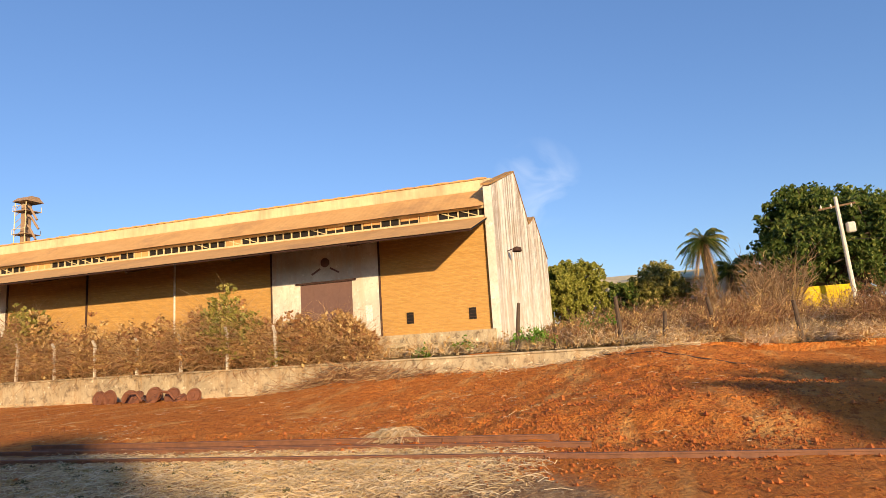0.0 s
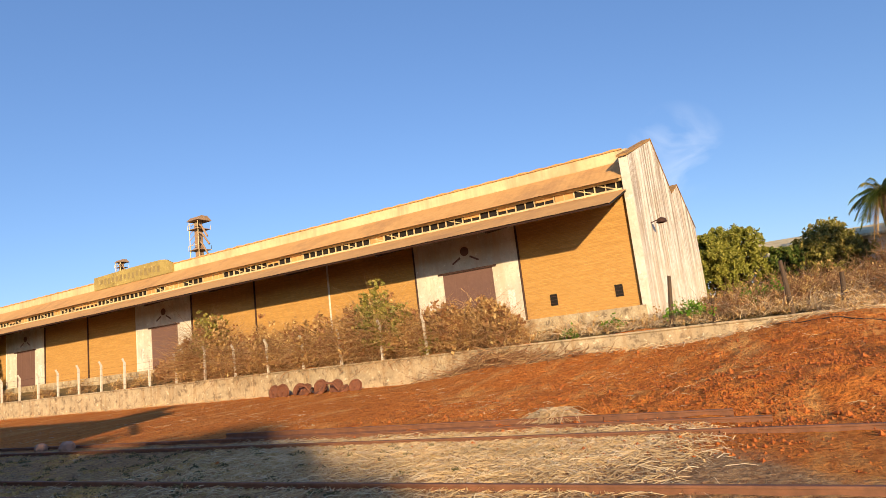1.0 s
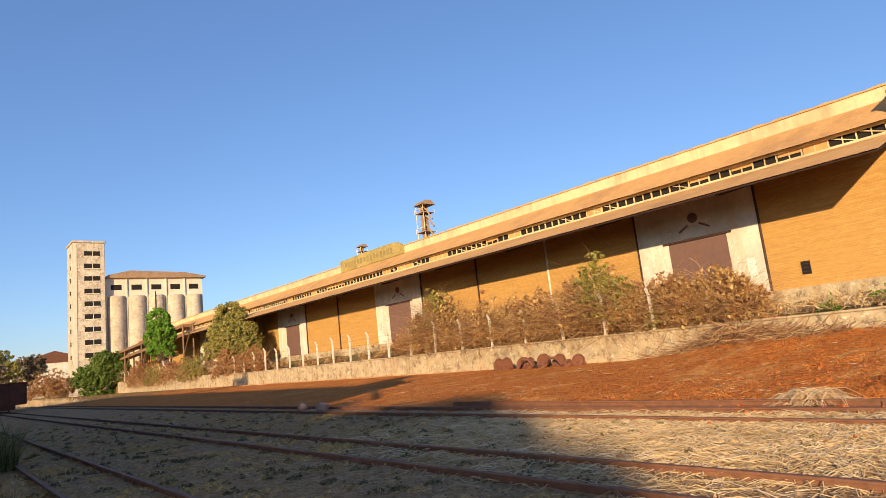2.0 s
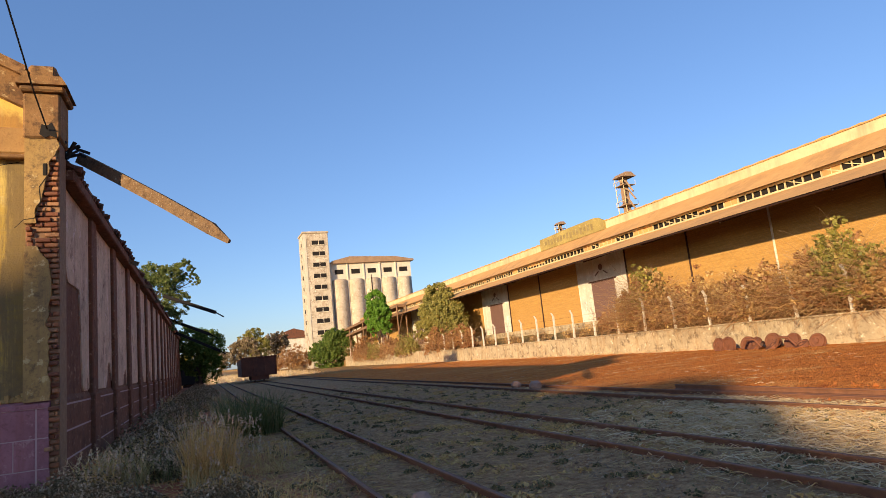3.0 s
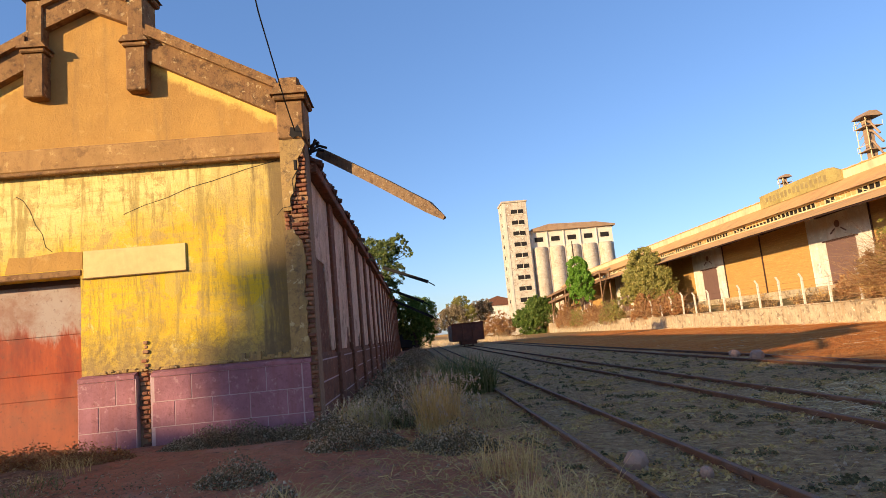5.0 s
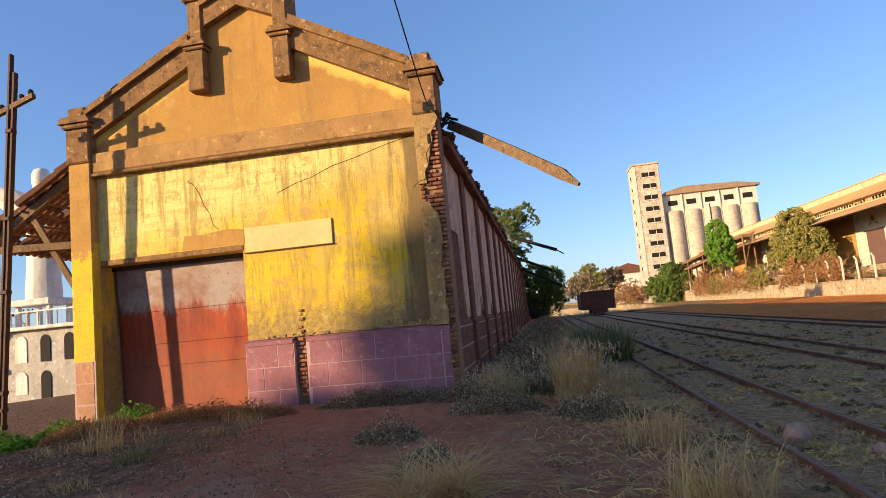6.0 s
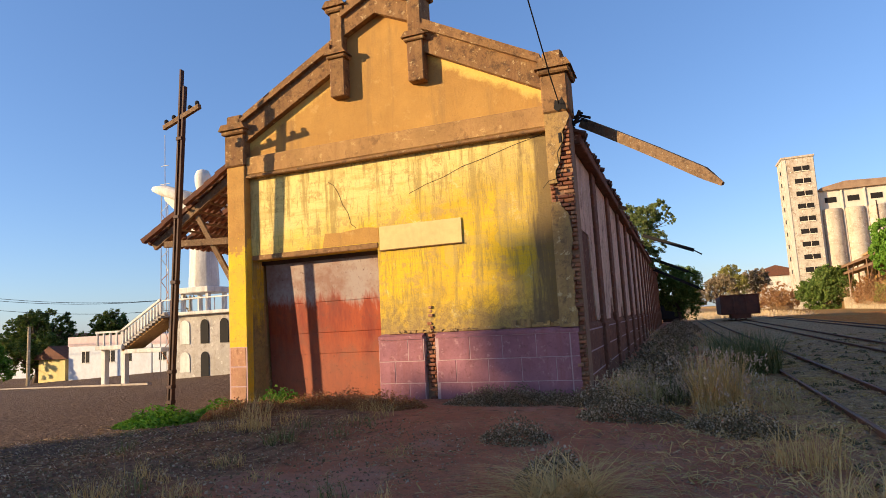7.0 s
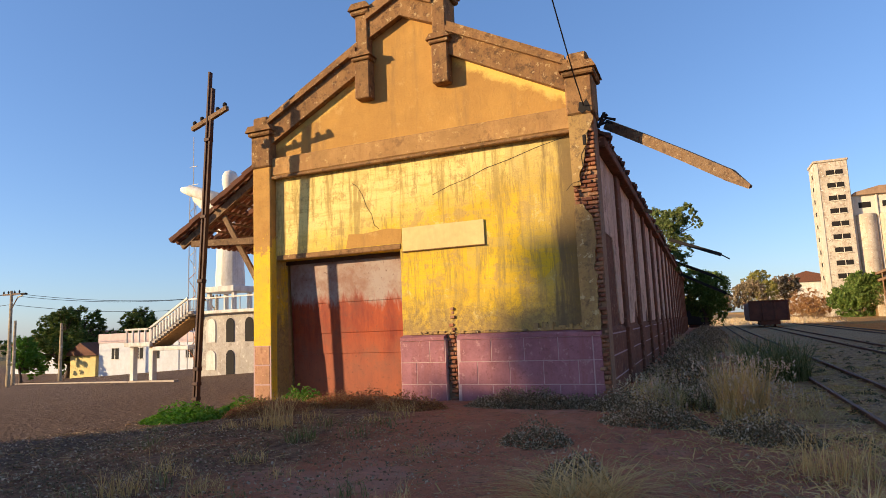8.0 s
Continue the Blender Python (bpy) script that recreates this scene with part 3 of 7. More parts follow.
def gable_material():
    """Ochre coat that has worn off to yellow in a band below the sloping cornice."""
    n = Nodes("ochre_gable_plaster", 0.92, spec=0.15)
    x, y, z = n.xyz()
    big, mid, fine = n.noise(0.8, 6, 0.7), n.noise(2.6, 7, 0.75), n.noise(20, 4, 0.75)
    run = n.noise(2.4, 5, 0.7, (1, 1, 0.12))
    c = n.mix(n.ramp(big, [(0.38, 0.0), (0.62, 1.0)]), (0.48, 0.265, 0.075), (0.40, 0.215, 0.065))
    c = n.mix(n.ramp(run, [(0.52, 0.0), (0.68, 0.6)]), c, (0.28, 0.165, 0.07))
    edge = n.math("SUBTRACT", n.math("SUBTRACT", 7.95, n.math("MULTIPLY", n.math("ABSOLUTE", x), 0.524)), z)
    worn = n.math("DIVIDE", n.math("SUBTRACT", n.math("ADD", -0.06, n.math("MULTIPLY", mid, 0.62)), edge), 0.16)
    worn.node.use_clamp = True
    off = n.math("DIVIDE", n.math("SUBTRACT", n.math("ABSOLUTE", x), 1.1), 0.1)
    off.node.use_clamp = True
    worn = n.math("MULTIPLY", worn, off)
    c = n.mix(n.math("MULTIPLY", worn, 0.92), c, (0.74, 0.52, 0.14))
    c = n.mix(n.ramp(mid, [(0.57, 0.0), (0.64, 0.5)]), c, (0.56, 0.36, 0.13))
    c = n.mix(n.ramp(fine, [(0.6, 0.0), (0.72, 0.6)]), c, (0.24, 0.14, 0.06))
    n.bump(n.math("ADD", fine, n.math("MULTIPLY", mid, 3.0)), 0.5, 0.02)
    return n.color(c)


def pier_material():
    """Ochre coat above, peeled to bright yellow limewash lower down."""
    n = Nodes("peeling_pier_plaster", 0.92, spec=0.15)
    x, y, z = n.xyz()
    mid, fine = n.noise(2.4, 7, 0.75), n.noise(18, 5, 0.75)
    ochre = n.mix(n.ramp(mid, [(0.4, 0.0), (0.6, 1.0)]), (0.48, 0.27, 0.08), (0.40, 0.21, 0.065))
    lime = n.mix(n.ramp(mid, [(0.42, 0.0), (0.6, 1.0)]), (0.78, 0.50, 0.035), (0.66, 0.42, 0.06))
    k = n.math("DIVIDE", n.math("SUBTRACT", n.math("ADD", 2.4, n.math("MULTIPLY", mid, 2.6)), z), 0.12)
    k.node.use_clamp = True
    c = n.mix(k, ochre, lime)
    c = n.mix(n.ramp(fine, [(0.56, 0.0), (0.68, 0.7)]), c, (0.30, 0.19, 0.07))
    n.bump(n.math("ADD", fine, n.math("MULTIPLY", mid, 3.0)), 0.55, 0.02)
    return n.color(c)


M_FACADE, M_DOOR, M_PIER = facade_material(), door_material(), pier_material()
M_TYMP = gable_material()
M_CREAM = plain("cream_board", (0.68, 0.55, 0.24), (0.62, 0.48, 0.20), 1.2, bump=0.15, stain=(0.45, 0.33, 0.14))
M_DAMP = mottled("damp_corner_plaster", (0.46, 0.29, 0.11), (0.13, 0.085, 0.055), (0.60, 0.46, 0.24), (0.22, 0.14, 0.08), 1.3, cover=0.5)

part("front_wall", Geo().prism([(XL, GZ), (DX0, GZ), (DX0, DZ), (DX1, DZ), (DX1, GZ), (XR - 0.1, GZ), (XR - 0.1, 5.3), (XL, 5.3)], "y", 0.0, 0.4), M_FACADE, shed)
part("gable", Geo().prism([(XL + 0.1, 5.3), (XR - 0.1, 5.3), (XR - 0.1, 6.2), (-6.9, 7.6), (-6.9, 8.4), (XM, 8.85), (-8.8, 8.4), (-8.8, 7.6), (XL + 0.1, 6.2)], "y", 0.0, 0.4), M_TYMP, shed, "ochre plastered gable")
part("frieze", Geo().bevel_box(XL + 0.5, XR - 0.45, -0.15, -0.001, 5.36, 5.80, 0.03), M_TAN, shed)
part("frieze_drip", Geo().bevel_box(XL + 0.5, XR - 0.45, -0.17, -0.001, 5.29, 5.355, 0.015), M_MOULD, shed)


def pilaster(x0, x1, side):
    if side < 0:
        part("pilaster", Geo().bevel_box(x0, x1, -0.2, 0.4, GZ, 5.6, 0.025), M_PIER, shed, "pilaster with peeling yellow limewash")
    else:
        part("pilaster", Geo().box(x0, x1 - 0.02, -0.10, 0.4, GZ, 5.6), M_MORTAR, shed, "bare masonry core of the pilaster")
        # plaster skin with a broken edge towards the tracks
        for za, zb in ((1.5, 3.86), (4.22, 5.6)):
            k = int((zb - za) / 0.055)
            edge = []
            for i in range(k + 1):
                z = za + (zb - za) * i / k
                w = 0.145 + 0.06 * noise.noise((z * 1.7, 3.0, 0)) + 0.05 * noise.noise((z * 7.0, 5.0, 0))
                if zb > 5:
                    w += 0.17 * smooth01((5.1 - z) / 0.7) + 0.08 * noise.noise((z * 4.0, 9.0, 0)) - 0.12 * smooth01((z - 5.15) / 0.3)
                else:
                    w += 0.16 * smooth01((z - 3.55) / 0.3)
                edge.append((x1 - max(0.0, w), z))
            part("plaster_skin", Geo().prism([(x0, za)] + edge + [(x0, zb)], "y", -0.2, -0.101), M_DAMP, shed, "stained plaster with a crumbling edge")
    part("pilaster_die", Geo().bevel_box(x0 - 0.02, x1 + 0.02, -0.24, 0.42, 5.6, 6.36, 0.03), M_MOULD, shed)
    cap = Geo().bevel_box(x0 - 0.06, x1 + 0.09, -0.32, 0.48, 6.36, 6.46, 0.03)
    cap.prism([(x0 - 0.1, 6.46), (x1 + 0.13, 6.46), (x1 + 0.05, 6.6), (x0 - 0.02, 6.6)], "y", -0.36, 0.5)
    cap.bevel_box(x0 + 0.05, x1 - 0.04, -0.26, 0.36, 6.6, 6.83, 0.04)
    part("pilaster_cap", cap, M_MOULD, shed, "weathered moulded cap")


pilaster(XR - 0.48, XR, 1)
pilaster(XL, XL + 0.52, -1)


def rake(side):
    """Sloping cornice from a pilaster up to a gable pedestal."""
    def X(d):
        return XM + side * d
    fascia = Geo().prism([(X(3.58), 6.12), (X(3.58), 6.62), (X(1.1), 7.92), (X(1.1), 7.42)], "y", -0.16, 0.0)
    part("rake_fascia", fascia, M_MOULD, shed, "lichen-spotted raking fascia")
    cop = Geo().prism([(X(3.62), 6.60), (X(3.62), 6.70), (X(1.1), 8.02), (X(1.1), 7.90)], "y", -0.26, 0.45)
    cop.prism([(X(3.55), 6.70), (X(3.55), 6.84), (X(1.1), 8.15), (X(1.1), 8.02)], "y", -0.19, 0.40)
    part("rake_coping", cop, M_MOULD, shed)
    a, b = sorted((X(0.76), X(1.13)))
    ped = Geo().bevel_box(a, b, -0.25, 0.4, 6.79, 7.66, 0.02)
    ped.bevel_box(a - 0.05, b + 0.05, -0.30, 0.42, 7.66, 7.74, 0.02)
    ped.prism([(a - 0.09, 7.74), (b + 0.09, 7.74), (b, 7.86), (a, 7.86)], "y", -0.34, 0.44)
    ped.bevel_box(a + 0.03, b - 0.03, -0.22, 0.38, 7.86, 8.75, 0.02)
    ped.bevel_box(a - 0.06, b + 0.06, -0.29, 0.42, 8.75, 8.86, 0.03)
    ped.prism([(a - 0.1, 8.86), (b + 0.1, 8.86), (b, 9.0), (a, 9.0)], "y", -0.33, 0.44)
    part("gable_pedestal", ped, M_MOULD, shed, "hanging pedestal with moulded rings")
    top = Geo().prism([(X(0.8), 8.18), (X(0.8), 8.62), (XM, 9.0), (XM, 8.55)], "y", -0.17, 0.0)
    top.prism([(X(0.8), 8.60), (X(0.8), 8.85), (XM, 9.28), (XM, 8.98)], "y", -0.26, 0.45)
    part("top_coping", top, M_MOULD, shed)


rake(1)
rake(-1)

M_PIERBLOCK = mottled("faded_pink_block", (0.50, 0.27, 0.16), (0.30, 0.15, 0.09), (0.62, 0.42, 0.22), (0.42, 0.20, 0.13), 2.0, bump=0.5, cover=0.35)
# plinth with moulded block courses
part("plinth", Geo().box(DX1 + 0.02, -7.07, -0.175, 0.0, GZ, 1.44), M_JOINT, shed)
part("plinth", Geo().box(-6.82, XR - 0.16, -0.175, -0.0, GZ, 1.44), M_JOINT, shed)
part("plinth_ledge", Geo().prism([(-0.195, 1.40), (-0.195, 1.47), (-0.02, 1.52), (-0.0, 1.52), (-0.0, 1.40)], "x", DX1 + 0.02, -7.09), M_PURPLE, shed)
part("plinth_ledge", Geo().prism([(-0.195, 1.40), (-0.195, 1.47), (-0.02, 1.52), (-0.0, 1.52), (-0.0, 1.40)], "x", -6.8, XR - 0.14), M_PURPLE, shed)


def block(x0, x1, z0, z1):
    w = rnd.uniform(-0.0015, 0.0015)
    part("plinth_block", Geo().bevel_box(x0 + 0.008, x1 - 0.008, -0.181 + w, -0.17, z0 + 0.008, z1 - 0.008, 0.004), M_PURPLE, shed)


for row, (z0, z1) in enumerate(((GZ, 0.52), (0.52, 0.96), (0.96, 1.40))):
    x = DX1 + 0.02 - (0.3 if row % 2 else 0.0)
    while x < XR - 0.35:
        a, b = max(x, DX1 + 0.02), min(x + 0.66, XR - 0.32)
        if b - a > 0.08 and not (a < -6.92 < b):
            block(a, b, z0, z1)
        elif b - a > 0.08:
            if -7.08 - a > 0.06:
                block(a, -7.08, z0, z1)
            if b + 6.80 > 0.06:
                block(-6.80, b, z0, z1)
        x += 0.66
    block(XR - 0.31, XR - 0.13 - 0.05 * rnd.random(), z0, z1)
    part("pier_joint", Geo().box(XL + 0.012, XL + 0.508, -0.2035, -0.199, z0, z1), M_JOINT, shed)
    part("plinth_block", Geo().bevel_box(XL + 0.05, XL + 0.47, -0.212, -0.19, z0 + 0.015, z1 - 0.015, 0.006), M_PIERBLOCK, shed)


M_BRICKS = [M_BRICK, plain("sooty_brick", (0.26, 0.095, 0.05), (0.17, 0.07, 0.045), 9.0, bump=0.8), plain("pale_worn_brick", (0.44, 0.22, 0.11), (0.34, 0.17, 0.09), 9.0, bump=0.7, stain=(0.20, 0.12, 0.08))]


def brickwork(x0, x1, z0, z1, y, ragged):
    """Bare bricks in courses, each its own piece, with broken ends."""
    row, z = 0, z0
    while z < z1:
        w = (x1 - x0) * rnd.uniform(1 - ragged, 1.0)
        x = x0 if ragged == 0 else x1 - w
        first = True
        while x < x1 - 0.03:
            l = min(0.23 if (row % 2 or not first) else 0.12, x1 - x)
            d = rnd.uniform(-0.006, 0.006)
            if rnd.random() < 0.9:
                part("brick", Geo().bevel_box(x + d, x + l - 0.014 - rnd.random() * 0.03 * (x + l > x1 - 0.02), y + 5.0 * d, y + 0.08, z + 0.5 * d, z + 0.062 + d, 0.012), M_BRICKS[rnd.randrange(3)], shed)
            x += l
            first = False
        z += 0.083
        row += 1


part("slot_back", Geo().box(-7.08, -6.81, -0.03, -0.004, GZ, 1.52), M_MORTAR, shed)
brickwork(-7.06, -6.83, 0.1, 1.5, -0.10, 0.3)
brickwork(-7.04, -6.88, 1.5, 2.0, -0.02, 0.5)
brickwork(XR - 0.22, XR + 0.0, 0.1, 1.5, -0.17, 0.25)
brickwork(XR - 0.34, XR + 0.0, 1.52, 5.5, -0.165, 0.0)
brickwork(XR - 0.46, XR - 0.345, 3.86, 4.24, -0.165, 0.0)
part("hole", Geo().prism([(XR - 0.27, 5.66), (XR - 0.20, 5.60), (XR - 0.12, 5.64), (XR - 0.03, 5.60), (XR - 0.05, 5.74), (XR - 0.10, 5.86), (XR - 0.17, 5.80), (XR - 0.24, 5.83)], "y", -0.246, -0.2), M_DARK, shed, "broken hole in the masonry")
part("hole", Geo().bevel_box(XR - 0.24, XR - 0.16, -0.212, -0.1, 4.98, 5.2, 0.02), M_DARK, shed)
# broken plaster lip along the plinth
lip = Geo()
for i in range(150):
    x = -7.9 + i * 0.0255 + rnd.uniform(-0.02, 0.02)
    lip.bevel_box(x, x + rnd.uniform(0.05, 0.16), -0.03 - rnd.uniform(0, 0.07), 0.0, 1.515, 1.525 + abs(rnd.gauss(0, 0.035)) * (2.2 if -5.3 < x < -4.2 else 1.0), 0.012)
part("plaster_lip", lip, M_DAMP, shed, "crumbling plaster edge")
# cracks
for pts in ([(-9.25, 4.95), (-9.12, 4.86), (-9.0, 4.66), (-8.9, 4.38), (-8.78, 4.2), (-8.72, 3.95), (-8.6, 3.85)], [(-4.42, 4.15), (-4.3, 4.28), (-4.16, 4.3), (-4.08, 4.55), (-4.1, 4.8), (-3.98, 5.0)], [(-7.3, 4.45), (-6.9, 4.60), (-6.5, 4.70), (-6.1, 4.86), (-5.6, 4.97), (-5.0, 5.14), (-4.4, 5.27)]):
    crack = Geo()
    for (a, b), (c, d) in zip(pts, pts[1:]):
        crack.bar((a, -0.203 if a > -4.5 and c > -4.45 else -0.002, b), (c, -0.203 if a > -4.5 and c > -4.45 else -0.002, d), 0.006, rnd.uniform(0.006, 0.012))
    part("crack", crack, M_DARK, shed)

# door: sheets in a frame, set back in the opening
def leaning(g):
    g.v = [(x, y + 0.052 * (3.4 - z), z) for x, y, z in g.v]
    return g


door = part("sliding_door", leaning(Geo().box(DX0 + 0.06, DX1 + 0.2, 0.41, 0.43, GZ, 3.45)), M_DOOR, shed, "rusty red sheet-steel sliding door, grey above")
for z0, z1 in ((0.12, 1.15), (1.155, 1.62), (1.625, 2.32), (2.325, 3.42)):
    part("door_sheet", leaning(Geo().bevel_box(DX0 + 0.07, DX1 + 0.19, 0.395 + rnd.uniform(-0.006, 0.004), 0.409, z0, z1, 0.004)), M_DOOR, door)
part("door_jamb", Geo().box(DX0 - 0.3, DX0, 0.401, 1.1, GZ, 3.5), M_TAN, shed)
part("door_jamb", Geo().box(DX1 + 0.21, DX1 + 0.5, 0.401, 1.1, GZ, 3.5), M_TAN, shed)
part("dark_backing", Geo().box(DX0 - 0.3, DX1 + 0.5, 1.1, 1.15, GZ, 3.8), M_DARK, shed)
part("door_head", Geo().box(DX0 - 0.3, DX1 + 0.3, 0.401, 0.9, 3.5, 3.8), M_TAN, shed)
part("plaster_patch", Geo().prism([(-9.45, 3.49), (-8.06, 3.49), (-8.06, 3.80), (-8.4, 3.84), (-9.0, 3.78), (-9.38, 3.80)], "y", -0.006, -0.001), M_TYMP, shed)
part("lintel", Geo().bevel_box(DX0 + 0.004, DX1 + 0.02, -0.02, 0.1, DZ + 0.002, DZ + 0.12, 0.015), M_MOULD, shed)
part("door_track", Geo().bar((DX0 - 0.3, 0.37, 3.32), (DX1 + 0.3, 0.37, 3.32), 0.06, 0.1), M_RUSTSTEEL, shed)
part("threshold", Geo().bevel_box(DX0, DX1, -0.1, 0.7, -0.05, 0.14, 0.02), M_CONCRETE, shed)
board = part("name_board", Geo().bevel_box(-8.03, -6.17, -0.035, -0.001, 3.30, 3.81, 0.008), M_CREAM, shed, "blank cream painted board")
part("board_edge", Geo().bar((-8.05, -0.03, 3.292), (-6.16, -0.03, 3.292), 0.05, 0.014), M_MOULD, board)

# side wall towards the tracks
SY1 = 60.0
part("side_wall", Geo().box(XR - 0.4, XR - 0.14, 0.4, SY1, GZ, 5.3), M_SIDE_DARK, shed, "dark brown side wall with peeling plaster")
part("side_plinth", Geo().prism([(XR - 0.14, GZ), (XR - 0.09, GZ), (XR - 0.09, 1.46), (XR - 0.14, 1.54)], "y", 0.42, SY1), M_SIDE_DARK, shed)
y = 0.45
k = 0
rs = random.Random(31)
while y < SY1 - 3:
    # bay: plaster skin broken away from below, then a pilaster
    e = y + 2.75
    steps = 26
    lo = []
    for i in range(steps + 1):
        u = y + 0.02 + (e - y - 0.04) * i / steps
        h = 1.56 + max(0.0, 1.0 * noise.noise((u * 0.9, 7.3, 1.0)) + 0.28 * noise.noise((u * 5.0, 1.0, 2.0)))
        if k == 0:
            h += 1.9 * smooth01((2.5 - u) / 0.35) * smooth01((u - 0.75) / 0.15)
        lo.append((u, min(h, 4.6)))
    part("side_panel", Geo().prism(lo + [(e - 0.02, 5.08), (y + 0.02, 5.08)], "x", XR - 0.139, XR - 0.112), M_SIDE, shed, "pale peeling plaster panel")
    for z in (0.5, 0.95, 1.38):
        part("joint", Geo().box(XR - 0.1, XR - 0.085, y + 0.02, e - 0.02, z, z + 0.03), M_JOINT, shed)
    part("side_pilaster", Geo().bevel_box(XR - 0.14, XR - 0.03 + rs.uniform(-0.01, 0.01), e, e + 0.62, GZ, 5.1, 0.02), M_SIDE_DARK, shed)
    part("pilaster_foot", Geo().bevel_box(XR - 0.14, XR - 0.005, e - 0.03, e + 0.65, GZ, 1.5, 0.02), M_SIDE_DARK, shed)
    y += 3.37
    k += 1
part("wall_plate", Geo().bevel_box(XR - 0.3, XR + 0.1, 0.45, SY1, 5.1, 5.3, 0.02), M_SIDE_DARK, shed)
part("side_wall", Geo().box(XL + 0.14, XL + 0.4, 0.4, SY1, GZ, 5.3), M_SIDE, shed)
part("back_wall", Geo().prism([(XL + 0.14, GZ), (XR - 0.14, GZ), (XR - 0.14, 5.3), (XM, 7.2), (XL + 0.14, 5.3)], "y", SY1, SY1 + 0.3), M_SIDE, shed)
part("roof", Geo().prism([(XL - 0.1, 5.35), (XM, 7.35), (XR + 0.1, 5.305), (XR + 0.1, 5.37), (XM, 7.5), (XL - 0.1, 5.47)], "y", 0.42, SY1 + 0.4), M_TILE, shed)
for i in range(290):
    yy = 0.5 + i * 0.205
    if noise.noise((yy * 0.5, 1.7, 0)) < -0.25:
        continue
    z = 5.33 + rnd.uniform(-0.02, 0.03)
    part("eave_tile", Geo().tube([(XR + 0.16 + rnd.uniform(-0.06, 0.05), yy, z - 0.03), (XR - 0.2, yy, z + 0.11)], [0.06, 0.05], 6), M_TILE, shed)
for yy in (9.0, 14.5, 20.0):
    part("rafter_stub", Geo().bar((XR - 0.2, yy, 5.25), (XR + 0.35, yy, 5.05), 0.07, 0.12), M_WOOD, shed)
for i in range(14):
    p = Vector((XR + rnd.uniform(-0.1, 0.22), rnd.uniform(0.0, 0.9), rnd.uniform(5.25, 5.75)))
    part("broken_timber", Geo().bar(p, p + unit(rnd) * rnd.uniform(0.15, 0.4), 0.05, 0.04), M_DARK, shed)

# snapped timbers hanging out from the eave
hang = Geo()
a, b = Vector((-3.75, 1.1, 5.72)), Vector((-1.36, -0.85, 3.76))
pts = [a.lerp(b, t) + Vector((0, 0, 0.03 * math.sin(3 * t))) for t in (0, 0.3, 0.6, 0.9)]
for p, q_ in zip(pts, pts[1:]):
    hang.bar(p, q_, 0.09, 0.20)
d_ = (b - a).normalized()
side_ = d_.cross(Vector((0, 0, 1))).normalized()
up_ = side_.cross(d_)
tip = [pts[-1] + side_ * i * 0.045 + up_ * j * 0.10 for i, j in ((-1, -1), (1, -1), (1, 1), (-1, 1))]
tip += [b + d_ * 0.05 + side_ * i * 0.03 + up_ * j for i, j in ((-1, -0.05), (1, -0.07), (1, 0.01), (-1, -0.01))]
hang.add(tip, [(0, 1, 2, 3), (7, 6, 5, 4), (0, 4, 5, 1), (1, 5, 6, 2), (2, 6, 7, 3), (3, 7, 4, 0)])
part("hanging_beam", hang, M_WOOD, shed, "snapped weathered roof beam hanging out")
for (p, q_) in (((-3.9, 30.5, 6.6), (-0.9, 30.0, 5.3)), ((-3.9, 38, 5.7), (-1.2, 37.5, 4.4)), ((-3.9, 44, 5.2), (-0.4, 43.5, 3.3))):
    part("hanging_beam", Geo().bar(p, q_, 0.10, 0.22).bar(Vector(q_), Vector(q_) + Vector((0.45, 0, -0.3)), 0.06, 0.07), M_DARK, shed)

# awning on the far side
aw = Geo()
for i in range(7):
    yy = 0.55 + i * 4.2
    part("awning_rafter", Geo().bar((XL, yy, 5.88), (-14.85, yy, 4.06), 0.09, 0.18), M_WOOD, shed)
    part("awning_tie", Geo().bar((XL, yy, 3.98), (-14.5, yy, 4.10), 0.09, 0.16), M_WOOD, shed)
    part("awning_brace", Geo().bar((XL + 0.02, yy + 0.08, 2.05), (-13.5, yy + 0.08, 4.75), 0.08, 0.13), M_WOOD, shed)
for i in range(9):
    t = (i + 0.4) / 9
    part("awning_batten", Geo().bar((XL - 2.95 * t, 0.4, 5.99 - 1.80 * t), (XL - 2.95 * t, 28, 5.99 - 1.80 * t), 0.06, 0.05), M_WOOD, shed)
for i in range(130):
    yy = 0.35 + i * 0.21
    for j in range(9):
        t0, t1 = j / 9, (j + 1.12) / 9
        if rnd.random() < 0.05:
            continue
        x0, x1 = XL - 3.1 * t0, XL - 3.1 * t1
        dz = rnd.uniform(-0.015, 0.02)
        aw.tube([(x0, yy, 6.09 - 1.88 * t0 + dz), (x1, yy, 6.11 - 1.88 * t1 + dz)], [0.08, 0.10], 5)
tagged(part("awning_tiling", aw, M_TILE, shed, "broken clay tile awning"), kind="stuff")

# ---------------- brick warehouse ----------------
WX, WY0, WY1 = 33.0, -4.3, 131.0
BAY = 7.53
ware = thing("warehouse", (WX, WY0, 2.0), "long yellow-brick railway warehouse with a deep canopy", "building")
part("front_wall", Geo().box(WX, WX + 0.4, WY0, WY1, 0.8, 9.3), M_WBRICK, ware)
part("dock", Geo().bevel_box(WX - 0.35, WX, WY0 - 0.2, WY1, 0.8, 2.75, 0.04), M_CONCRETE, ware, "stained concrete loading dock")


